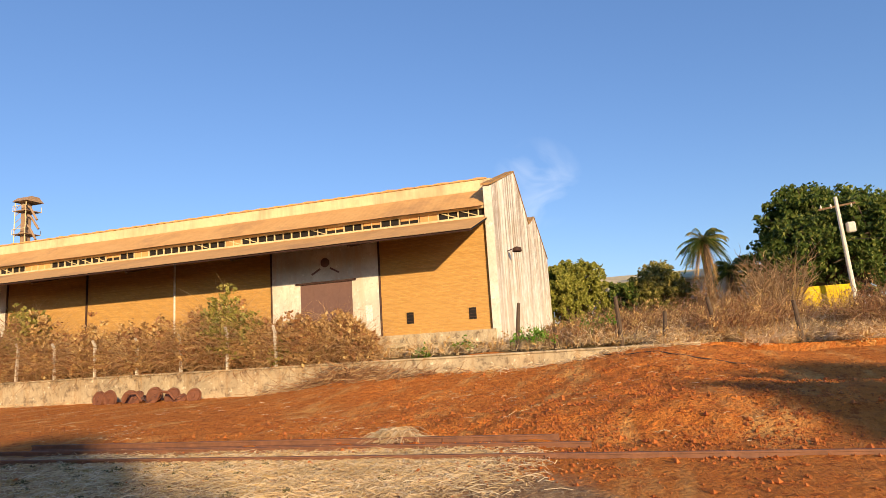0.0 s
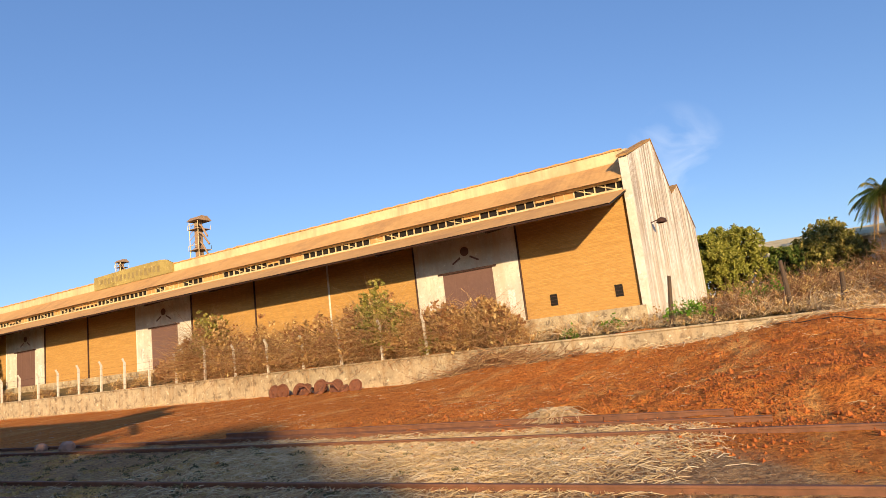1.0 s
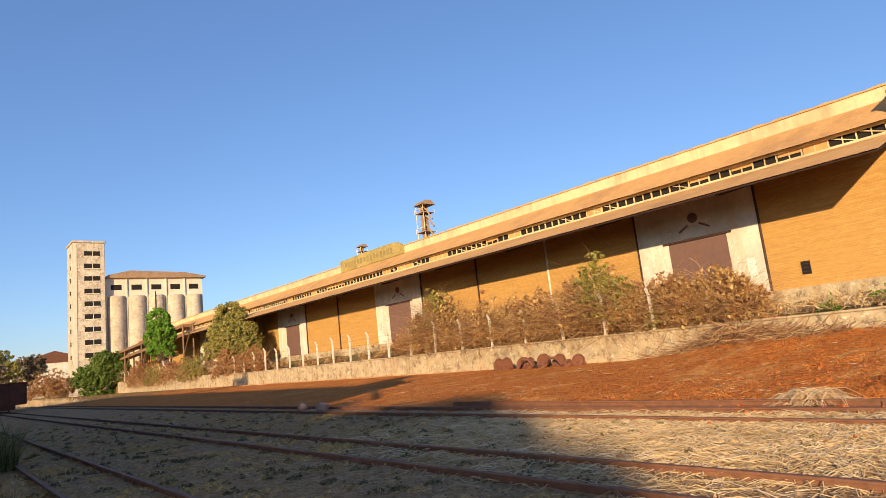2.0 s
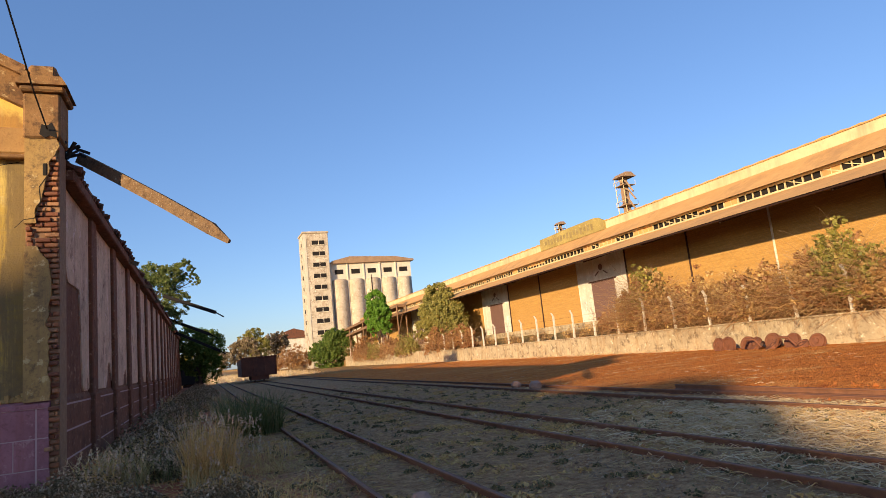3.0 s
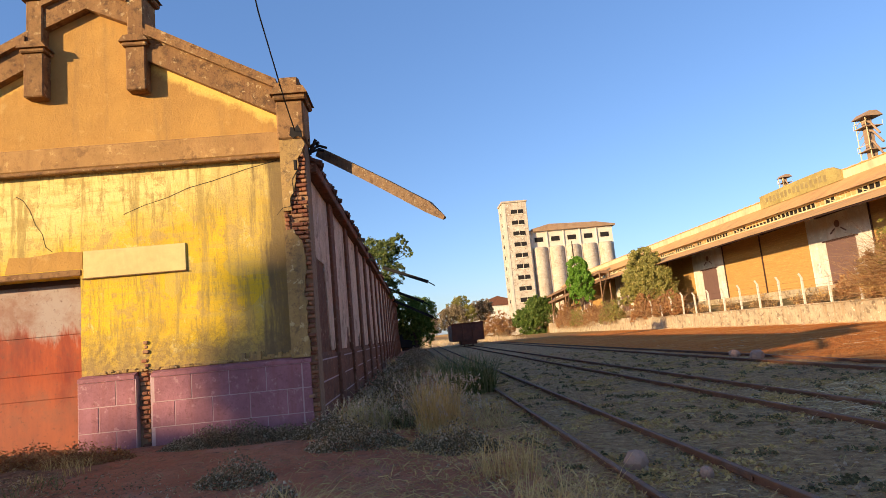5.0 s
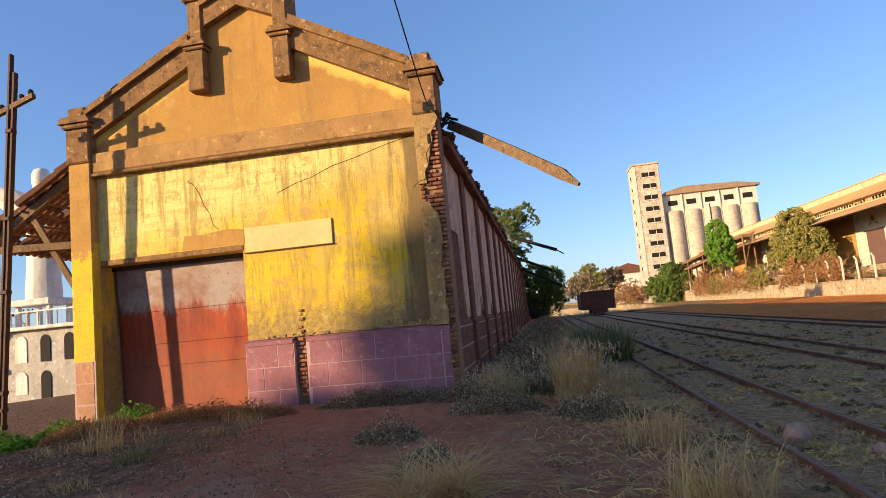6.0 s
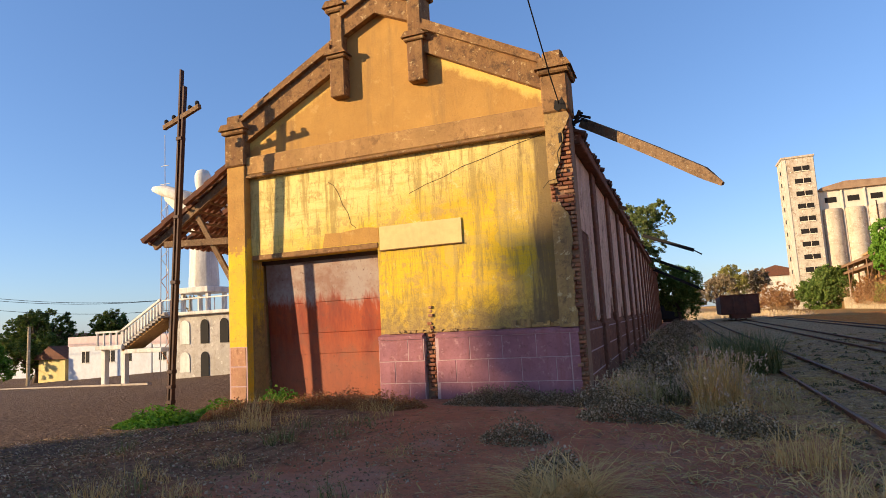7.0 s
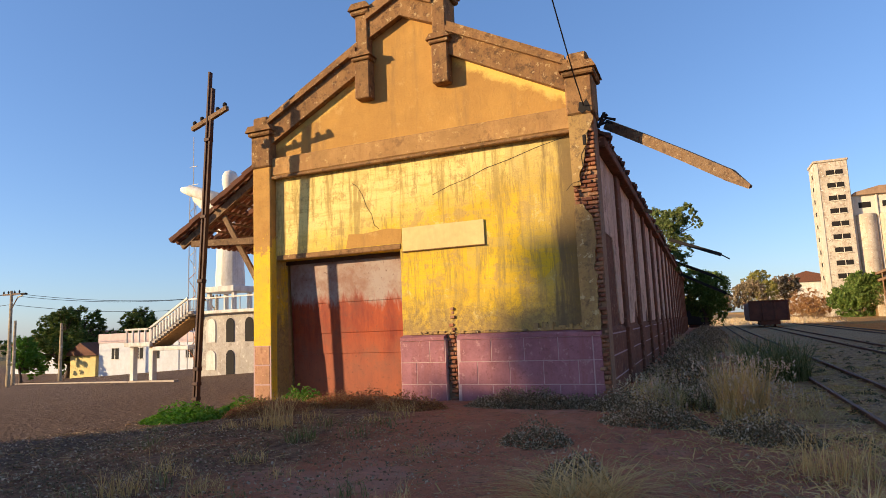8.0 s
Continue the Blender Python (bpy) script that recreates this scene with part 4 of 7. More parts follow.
def corrugated(g, a, b, y0, y1, pitch=0.18, amp=0.028, thick=0.02):
    """A sheet of waves between two lines (x, z), running along y."""
    n = int((y1 - y0) / pitch * 2)
    base = len(g.v)
    d = Vector((b[0] - a[0], 0, b[1] - a[1])).normalized()
    up = Vector((-d.z, 0, d.x))
    up = up if up.z > 0 else -up
    for i in range(n + 1):
        y = y0 + (y1 - y0) * i / n
        o = up * (amp if i % 2 else -amp)
        for p in (a, b):
            g.v.append((p[0] + o.x, y, p[1] + o.z + 0.02 * noise.noise((y * 0.35, p[0], 0))))
    g.f += [(base + 2 * i, base + 2 * i + 1, base + 2 * i + 3, base + 2 * i + 2) for i in range(n)]
    return g


def eave_sag(y):
    return 0.05 * noise.noise((y * 0.16, 2.0, 0.0))


part("canopy_sheet", corrugated(Geo(), (28.3, 7.82), (33.0, 9.36), WY0 - 0.15, WY1, 0.36, 0.006), M_ROOF, ware, "weathered corrugated canopy sheet", normals=False)
# deck coloured near black: the shade below the canopy is put into its colour
part("canopy_shade_deck", Geo().prism([(28.5, 7.76), (28.5, 7.84), (33.0, 9.30), (33.0, 9.2)], "y", WY0 - 0.1, WY1), M_DARK, ware)
part("canopy_beam", Geo().bevel_box(28.42, 28.52, WY0 - 0.1, WY1, 7.72, 7.86, 0.02), M_RUSTSTEEL, ware)
k = 0
y = 2.6 - BAY
while y < WY1:
    if y > WY0:
        part("canopy_bracket", Geo().bar((33.0, y, 8.75), (28.6, y, 7.72), 0.12, 0.22), M_RUSTSTEEL, ware)
        part("downpipe", Geo().tube([(WX - 0.07, y, 2.7), (WX - 0.07, y, 8.9)], 0.07, 8), M_RUSTSTEEL if k % 3 else M_WHITEWASH, ware)
    y += BAY
    k += 1

# clerestory strip: sill, posts, dark glass, lintel
part("clerestory_void", Geo().box(WX + 0.05, WX + 0.12, WY0, WY1, 9.3, 9.98), M_DARK, ware)
part("clerestory_sill", Geo().bevel_box(WX - 0.12, WX + 0.05, WY0, WY1, 9.30, 9.44, 0.02), M_FASCIA, ware)
part("clerestory_lintel", Geo().bevel_box(WX - 0.15, WX + 0.05, WY0, WY1, 9.86, 10.0, 0.02), M_FASCIA, ware)
y = WY0 + 0.4
r2 = random.Random(3)
while y < WY1 - 1:
    part("clerestory_post", Geo().box(WX - 0.06, WX + 0.04, y, y + 0.06, 9.44, 9.86), M_FASCIA, ware)
    part("clerestory_bar", Geo().box(WX - 0.05, WX + 0.04, y + 0.62, y + 0.66, 9.44, 9.86), M_FASCIA, ware)
    if r2.random() < 0.2:
        part("clerestory_panel", Geo().box(WX - 0.03, WX + 0.02, y + 0.06, y + 1.2, 9.44, 9.86), M_ROOF, ware)
    elif r2.random() < 0.25:
        part("clerestory_panel", Geo().box(WX - 0.02, WX + 0.02, y + 0.06, y + 1.2, 9.66, 9.86), M_ROOF, ware)
    if r2.random() < 0.4:
        part("clerestory_stay", Geo().bar((WX - 0.02, y + 0.06, 9.46), (WX - 0.02, y + 1.1, 9.84), 0.05, 0.05), M_FASCIA, ware)
    y += 1.25

part("roof_slope", corrugated(Geo(), (32.45, 9.93), (35.0, 11.5), WY0, WY1, 0.36, 0.004), M_ROOF, ware, "orange-brown fibre-cement roof", normals=False)
part("roof_band", Geo().prism([(35.0, 11.44), (35.0, 12.22), (35.25, 12.28), (41.4, 13.4), (47.2, 10.9), (47.2, 10.4), (35.6, 10.4)], "y", WY0, WY1), M_FASCIA, ware, "pale roof upstand")
y = WY0 + 0.2
while y < WY1:
    h = 0.06 + 0.07 * abs(noise.noise((y * 0.33, 5.0, 0.0)))
    part("ridge_cap", Geo().prism([(y, 12.20), (y + 1.18, 12.20), (y + 1.18, 12.27), (y + 0.6, 12.25 + h), (y, 12.27)], "x", 34.92, 35.3), M_ROOF, ware)
    y += 1.2
part("rear_roof", Geo().prism([(47.3, 10.9), (50.9, 12.2), (58, 9.4), (58, 2), (47.3, 2)], "y", WY0, WY1), M_ROOF, ware)


def gable_wall_material():
    """Old whitewash with dark algae runs that start at the coping and thin out downwards."""
    n = Nodes("streaked_gable_whitewash", 0.92, spec=0.15)
    x, y, z = n.xyz()
    run, wide, mid, fine = n.noise(1.7, 6, 0.75, (1, 1, 0.05)), n.noise(0.45, 5, 0.7, (1, 1, 0.25)), n.noise(1.1, 7, 0.75), n.noise(9, 5, 0.8)
    c = n.mix(n.ramp(mid, [(0.42, 0.0), (0.60, 1.0)]), (0.88, 0.84, 0.78), (0.74, 0.64, 0.52))
    c = n.mix(n.ramp(wide, [(0.50, 0.0), (0.60, 0.55)]), c, (0.56, 0.42, 0.29))
    high = n.math("DIVIDE", n.math("SUBTRACT", n.math("ADD", z, n.math("MULTIPLY", wide, 6.0)), 3.0), 7.5)
    high.node.use_clamp = True
    c = n.mix(n.math("MULTIPLY", n.ramp(run, [(0.47, 0.0), (0.58, 0.8)]), n.math("ADD", 0.1, n.math("MULTIPLY", high, 0.85))), c, (0.20, 0.125, 0.075))
    c = n.mix(n.ramp(fine, [(0.58, 0.0), (0.66, 0.5)]), c, (0.40, 0.29, 0.20))
    n.bump(fine, 0.4, 0.02)
    return n.color(c)


end = Geo().prism([(32.85, 0.8), (58.2, 1.2), (58.2, 9.75), (51.2, 12.55), (50.5, 12.5), (47.4, 11.3), (41.9, 14.2), (41.4, 14.2), (32.85, 11.15)], "y", WY0 - 0.45, WY0 - 0.0)
part("end_wall", end, gable_wall_material(), ware, "rain-streaked white gable wall")
part("end_pier", Geo().bevel_box(32.74, 32.85, WY0 - 0.47, WY0 + 0.02, 0.8, 11.18, 0.02), M_WHITEWASH, ware)
cop = Geo()
for (a, b), (c, d) in (((32.6, 11.15), (41.65, 14.25)), ((41.65, 14.25), (47.4, 11.35)), ((47.4, 11.35), (50.9, 12.57)), ((50.9, 12.57), (58.3, 9.8))):
    cop.prism([(a, b), (c, d), (c, d + 0.12), (a, b + 0.12)], "y", WY0 - 0.5, WY0 + 0.1)
part("gable_coping", cop, M_TAN, ware)
part("gable_lamp", Geo().tube([(36.6, WY0 - 0.45, 7.7), (36.6, WY0 - 1.0, 7.85)], 0.03, 6).lathe(36.6, WY0 - 1.1, [(0.02, 7.95), (0.25, 7.85), (0.32, 7.65), (0.28, 7.6)], 12), M_RUSTSTEEL, ware, "rusty lamp on a bracket")


def goods_door(y0):
    """Whitewashed bay with a brown door and a round emblem over two slanting bars."""
    y1 = y0 + BAY - 0.06
    a, b = y0 + 1.85, y0 + 5.45
    part("white_bay", Geo().prism([(y0, 2.75), (a, 2.75), (a, 6.32), (b, 6.32), (b, 2.75), (y1, 2.75), (y1, 9.1), (y0, 9.1)], "x", WX - 0.09, WX - 0.002), M_WHITEWASH, ware, "whitewashed door bay")
    d = part("goods_door", Geo().box(WX - 0.05, WX - 0.01, a, b, 2.6, 6.32), M_BROWNDOOR, ware, "brown steel goods door")
    for i in range(4):
        part("door_leaf", Geo().bevel_box(WX - 0.065, WX - 0.052, a + 0.9 * i + 0.01, a + 0.9 * (i + 1) - 0.01, 2.6, 6.3, 0.006), M_BROWNDOOR, d)
    part("door_rail", Geo().bar((WX - 0.14, a - 0.3, 6.38), (WX - 0.14, b + 0.3, 6.38), 0.08, 0.12), M_RUSTSTEEL, ware)
    m = (a + b) / 2
    em = Geo()
    em.prism([(m + 0.3 * math.cos(i * math.pi / 10), 7.62 + 0.3 * math.sin(i * math.pi / 10)) for i in range(20)], "x", WX - 0.13, WX - 0.091)
    em.bar((WX - 0.11, m + 0.35, 7.25), (WX - 0.11, m + 0.95, 6.92), 0.04, 0.11)
    em.bar((WX - 0.11, m - 0.35, 7.25), (WX - 0.11, m - 0.95, 6.92), 0.04, 0.11)
    part("emblem", em, M_BROWNDOOR, ware, "dark painted disc and bars")
    for yy in (y0 + 0.55, y1 - 0.95):
        part("patch", Geo().box(WX - 0.096, WX - 0.091, yy, yy + 0.45, 3.6, 4.7), M_GABLE, ware)


for q_ in (0, 4, 7, 11, 14):
    goods_door(2.6 + BAY * q_)


def vent(y):
    v = part("vent", Geo().box(WX - 0.012, WX - 0.002, y, y + 0.46, 3.38, 4.06), M_DARK, ware, "dark louvred vent")
    for i in range(3):
        part("louvre", Geo().bar((WX - 0.03, y, 3.52 + 0.2 * i), (WX - 0.03, y + 0.46, 3.52 + 0.2 * i), 0.04, 0.03), M_RUSTSTEEL, v)
    for yy in (y - 0.05, y + 0.46):
        part("vent_jamb", Geo().box(WX - 0.03, WX - 0.002, yy, yy + 0.05, 3.33, 4.1), M_WBRICK, v)


vent(0.53)
vent(-3.33)
M_SIGN = mottled("olive_sign_render", (0.42, 0.32, 0.11), (0.19, 0.13, 0.05), (0.54, 0.43, 0.19), (0.34, 0.24, 0.10), 0.5, cover=0.35)
M_LETTER = plain("worn_letter_paint", (0.24, 0.17, 0.07), (0.34, 0.26, 0.11), 2.0)
sign = part("sign_wall", Geo().prism([(37.4, 11.42), (49.6, 11.42), (49.6, 12.72), (43.5, 12.85), (39.0, 12.85), (38.3, 12.75), (37.4, 12.3)], "x", 34.78, 34.97), M_SIGN, ware, "weathered olive raised sign wall with worn lettering")
for i in range(15):
    part("letter_bar", Geo().box(34.765, 34.779, 39.2 + i * 0.64, 39.58 + i * 0.64, 11.75 + 0.08 * (i % 3), 12.35 + 0.06 * (i % 2)), M_LETTER, sign)

# ---------------- towers behind the roof ----------------
M_TOWERRUST = plain("rust_brown_steel", (0.40, 0.26, 0.16), (0.28, 0.17, 0.10), 0.8, bump=0.3, stain=(0.18, 0.10, 0.06))


def headframe(x, y, z0, s):
    t = thing("elevator_tower", (x, y, z0 - 8), "rusty open elevator tower above the warehouse roof", "tower", "elevator towers")
    part("shaft", Geo().bevel_box(x - 0.42 * s, x + 0.42 * s, y - 0.42 * s, y + 0.42 * s, z0 - 8, z0 + 4.6 * s, 0.05), M_TOWERRUST, t)
    part("cap", Geo().prism([(x - 1.25 * s, z0 + 4.55 * s), (x + 1.25 * s, z0 + 4.55 * s), (x + 0.5 * s, z0 + 5.2 * s), (x - 0.5 * s, z0 + 5.2 * s)], "y", y - 1.4 * s, y + 1.0 * s), M_TOWERRUST, t)
    for zz in (0.3, 3.3):
        part("platform", Geo().bevel_box(x - 1.1 * s, x + 1.1 * s, y - 1.2 * s, y + 0.9 * s, z0 + zz * s, z0 + (zz + 0.10) * s, 0.02), M_TOWERRUST, t)
        for a, b in ((-1.1, -1.2), (1.1, -1.2), (1.1, 0.9), (-1.1, 0.9)):
            part("rail_post", Geo().bar((x + a * s, y + b * s, z0 + zz * s), (x + a * s, y + b * s, z0 + (zz + 0.7) * s), 0.05, 0.05), M_FASCIA, t)
        part("rail_bar", Geo().bar((x - 1.1 * s, y - 1.2 * s, z0 + (zz + 0.7) * s), (x - 1.1 * s, y + 0.9 * s, z0 + (zz + 0.7) * s), 0.06, 0.06), M_FASCIA, t)
    for b in (-1.0, 0.8):
        part("post", Geo().bar((x - 0.9 * s, y + b * s, z0 - 4), (x - 0.9 * s, y + b * s, z0 + 4.5 * s), 0.09, 0.09), M_FASCIA, t)
        for k in range(5):
            part("lattice_bar", Geo().bar((x - 0.9 * s, y + b * s, z0 + k * 0.9 * s), (x - 0.42 * s, y + b * 0.4 * s, z0 + (k + 0.9) * 0.9 * s), 0.06, 0.06), M_TOWERRUST, t)
    for zz, out in ((4.2, 2.3), (3.0, 2.6), (1.7, 2.2)):
        part("chute", Geo().tube([(x - 0.3 * s, y - 0.3 * s, z0 + zz * s), (x - 0.4 * s, y - 0.5 * out * s, z0 + (zz - 0.5) * s), (x - 0.4 * s, y - out * s, z0 + (zz - 2.2) * s)], 0.14 * s, 7), M_TOWERRUST, t)


headframe(52.0, 54.7, 17.6, 0.92)
headframe(52.0, 71.5, 16.4, 0.6)

# ---------------- retaining wall and fence ----------------
wall = solid("retaining_wall", Geo().bevel_box(26.0, 26.3, -14.5, 65.98, -0.4, 1.32, 0.03), M_CONCRETE, "stained concrete retaining wall below the fence", "wall", kind="structure", base=(26, 0, 0))
part("wall_coping", Geo().bevel_box(25.96, 26.34, -14.5, 65.98, 1.32, 1.42, 0.03), M_CONCRETE, wall)
w2 = solid("retaining_wall", Geo().bevel_box(26.0, 26.3, 66, 86.98, -0.4, 1.6, 0.03), M_CONCRETE, "broken end of the concrete retaining wall", "wall", kind="structure", base=(26, 66, 0))
w3 = solid("retaining_wall", Geo().bevel_box(26.0, 26.3, 87, 118, -0.4, 2.0, 0.03), M_CONCRETE, "broken end of the concrete retaining wall", "wall", kind="structure", base=(26, 87, 0))


def fence_post(y, h, lean):
    p = thing("fence_post", (26.15, y, 1.42), "pale concrete fence post with a bent tip", "fence post", "posts of the fence on the wall")
    part("post", Geo().bar((26.15, y, 1.40), (26.15, y + lean, 1.42 + h), 0.13, 0.12), M_WHITEWASH, p)
    part("tip", Geo().bar((26.15, y + lean, 1.40 + h), (25.98, y + lean, 1.72 + h), 0.11, 0.10), M_WHITEWASH, p)


y = 5.7
while y < 61:
    fence_post(y, rnd.uniform(1.65, 2.0), rnd.uniform(-0.08, 0.08))
    y += 2.9
for i in range(9):
    fence_post(88 + 3.2 * i, 2.0, rnd.uniform(-0.1, 0.1))
for i, zz in enumerate((1.75, 2.2, 2.65, 3.1)):
    g = Geo()
    pts = [(26.05, 5.0 + 2.9 * j * 0.5, zz + (0.05 if j % 2 else 0.0) * rnd.uniform(-1, 1)) for j in range(39)]
    g.tube(pts, 0.008, 4)
    solid("fence_wire", g, M_RUSTSTEEL, "slack rusty fence wire between concrete posts", "wire", "wires of the fence", base=(26.05, 5, zz))
for y, h, lean in ((-6.55, 2.3, -0.25), (-11.35, 2.3, 0.1), (-15.4, 2.0, 0.3), (-18.6, 1.8, 0.15), (-8.4, 1.1, 0.0), (-13.2, 1.5, -0.1)):
    z = ground_z(27.2, y)
    p = thing("wooden_post", (27.2, y, z), "dark weathered wooden fence post leaning in dry weeds", "fence post", "old wooden posts")
    part("post", Geo().tube([(27.2, y, z - 0.2), (27.2, y + lean * 0.5, z + h * 0.5), (27.2, y + lean, z + h)], [0.11, 0.10, 0.08], 8), M_BARK, p)

# ---------------- silo ----------------
M_TOWER = mottled("grimy_tower_concrete", (0.66, 0.57, 0.45), (0.28, 0.20, 0.14), (0.82, 0.76, 0.66), (0.40, 0.29, 0.20), 0.35, bump=0.2, cover=0.55)
silo = thing("grain_silo", (35, 141, 0), "tall pale concrete grain silo with five cylinders and lift tower", "silo")
tower = part("lift_tower", Geo().bevel_box(22.4, 28.6, 140, 147, 0, 33, 0.1), M_TOWER, silo, "weathered concrete lift tower")
part("tower_roof", Geo().bevel_box(22.2, 28.8, 139.8, 147.2, 33.0, 33.5, 0.1), M_SILO, tower)
for i in range(9):
    z = 30.1 - 2.78 * i
    w = part("tower_window", Geo().box(24.5, 27.6, 139.95, 139.99, z, z + 1.05), M_DARK, tower, "dark broken window")
    part("window_bar", Geo().box(26.1, 26.2, 139.9, 139.95, z, z + 1.05), M_SILO_WHITE, w)
    part("window_sill", Geo().box(24.7, 27.5, 139.8, 139.99, z - 0.2, z), M_SILO_WHITE, w)
    part("side_window", Geo().box(22.36, 22.39, 142.6, 143.8, z, z + 0.9), M_DARK, tower)
part("tower_edge", Geo().box(22.42, 23.1, 139.9, 139.99, 0, 32.8), M_SILO_WHITE, tower)
for i in range(5):
    cx = 31.1 + 4.25 * i
    part("cylinder", Geo().lathe(cx, 142.2, [(2.0, 0), (2.0, 20.8), (1.85, 21.2), (0.0, 21.3)], 40), M_SILO, silo, smooth=True)
    w = part("headhouse_window", Geo().box(cx - 1.1, cx + 1.1, 141.55, 141.59, 22.6, 23.8), M_DARK, silo)
    part("headhouse_pier", Geo().bevel_box(cx - 2.3, cx - 1.95, 141.3, 141.6, 0, 25.2, 0.05), M_SILO_WHITE, silo)
part("headhouse", Geo().box(28.6, 50.2, 141.6, 150, 0, 25.3), M_SILO_WHITE, silo)
part("headhouse_roof", Geo().prism([(28.4, 25.3), (51.0, 25.3), (51.0, 25.7), (46, 26.6), (34, 27.0), (29.5, 26.0)], "y", 140.9, 151), M_TOWERRUST, silo, "low weathered brown roof")
part("drain", Geo().tube([(39, 140.2, 4), (39, 140.2, 22)], 0.12, 6), M_RUSTSTEEL, silo)

# conveyor gantry running down from the silo
M_GANTRY = plain("brown_gantry_steel", (0.26, 0.15, 0.08), (0.17, 0.095, 0.055), 0.8, bump=0.3)
gan = thing("conveyor_gantry", (30, 105, 0), "rusty sloping conveyor gantry beside the warehouse", "conveyor")
a, b = Vector((27.6, 128, 6.0)), Vector((29.0, 86, 8.0))
for dz, w in ((0, 1.6), (1.3, 1.8)):
    part("deck" if dz == 0 else "cover", Geo().bar(a + Vector((0, 0, dz)), b + Vector((0, 0, dz)), w, 0.45), M_GANTRY, gan)
for i in range(5):
    p = a.lerp(b, i / 4)
    for s in (-0.75, 0.75):
        part("leg", Geo().bar((p.x + s, p.y, 0), (p.x + s, p.y, p.z + 1.3), 0.2, 0.2), M_GANTRY, gan)
    part("brace", Geo().bar((p.x - 0.75, p.y, p.z - 3), (p.x - 0.75, p.y - 4, p.z + 1), 0.12, 0.12), M_GANTRY, gan)

M_WAGON = plain("brown_wagon_rust", (0.17, 0.06, 0.035), (0.09, 0.04, 0.028), 1.5, bump=0.4)
# ---------------- wagon ----------------
wg = thing("ore_wagon", (3.75, 68, 0), "rusty open goods wagon standing on the track", "wagon")
X0, X1, Y0, Y1 = 2.2, 6.0, 61.5, 70.0
for nm, g in (("end_board", Geo().bevel_box(X0, X1, Y0, Y0 + 0.12, 0.75, 2.75, 0.02)), ("end_board", Geo().bevel_box(X0, X1, Y1 - 0.12, Y1, 0.75, 2.75, 0.02)),
              ("side_board", Geo().bevel_box(X0, X0 + 0.1, Y0 + 0.12, Y1 - 0.12, 0.75, 2.65, 0.02)), ("side_board", Geo().bevel_box(X1 - 0.1, X1, Y0 + 0.12, Y1 - 0.12, 0.75, 2.65, 0.02)),
              ("floor_frame", Geo().bevel_box(X0 + 0.1, X1 - 0.1, Y0 + 0.12, Y1 - 0.12, 0.7, 0.95, 0.02)), ("top_rim", Geo().bar((X0 - 0.05, Y0 - 0.02, 2.78), (X1 + 0.05, Y0 - 0.02, 2.78), 0.12, 0.1))):
    part(nm, g, M_WAGON, wg)
for i in range(4):
    x = X0 + 0.12 + i * (X1 - X0 - 0.24) / 3
    part("stanchion", Geo().bevel_box(x - 0.07, x + 0.07, Y0 - 0.1, Y0, 0.7, 2.75, 0.02), M_WAGON, wg)
for s in (-0.5, 0.5):
    for yy in (Y0 + 1.2, Y1 - 1.2):
        part("wheel", Geo().prism([(yy + 0.42 * math.cos(k * math.pi / 12), 0.53 + 0.42 * math.sin(k * math.pi / 12)) for k in range(24)], "x", 4.15 + s - 0.07, 4.15 + s + 0.07), M_WAGON, wg)
    part("buffer", Geo().tube([(4.15 + s, Y0 - 0.45, 0.85), (4.15 + s, Y0, 0.85)], [0.16, 0.08], 10), M_WAGON, wg)

part("underframe", Geo().bevel_box(3.2, 5.1, Y0 + 0.05, Y0 + 4.0, 0.28, 0.8, 0.03), M_WAGON, wg)
# dark parked tank wagon end past the shed
bx = thing("box_wagon", (-2.6, 66, 0), "dark derelict box wagon beyond the shed", "wagon")
part("body", Geo().bevel_box(-4.2, -1.5, 64, 74, 0.5, 2.9, 0.08), M_DARK, bx)
part("underframe", Geo().bevel_box(-3.9, -1.7, 64.2, 73.8, 0.0, 0.5, 0.05), M_RUSTSTEEL, bx)

# ---------------- trees and scrub ----------------
def lobes_of(seed, w, h0, h1, n, rmin, rmax):
    r = random.Random(seed)
    out = []
    for _ in range(n):
        a, d = r.uniform(0, 2 * math.pi), r.random() ** 0.6
        z = r.uniform(h0, h1)
        s = 1.0 - 0.55 * max(0.0, (z - h0) / (h1 - h0)) ** 1.5
        out.append((w * d * s * math.cos(a), w * d * s * math.sin(a), z, r.uniform(rmin, rmax)))
    return out


# behind the warehouse's gable end
tree("leafy_tree", "round yellow-green tree beside the gable wall", (61.5, -6.4, 1.7), 2.2, lobes_of(1, 3.5, 1.6, 6.6, 26, 1.4, 2.1), 34000, 0.18, M_LEAF_YELLOW, 1, 0.3, 0.0)
tree("leafy_tree", "small dark tree behind the fence posts", (64, -11.4, 1.7), 1.6, lobes_of(12, 2.0, 2.4, 5.0, 8, 1.1, 1.6), 12000, 0.18, M_LEAF_MANGO, 12, 0.3)
tree("leafy_tree", "spreading green tree behind dry scrub", (66, -14.8, 1.7), 2.5, lobes_of(2, 3.4, 1.8, 6.2, 18, 1.3, 2.0), 24000, 0.18, M_LEAF_OLIVE, 2, 0.3, 0.0)
tree("mango_tree", "huge dense dark green mango tree", (60, -29.4, 1.7), 3.0, lobes_of(3, 8.0, 3.0, 10.4, 46, 2.0, 2.9), 70000, 0.23, M_LEAF_MANGO, 3, 0.5, -0.1)
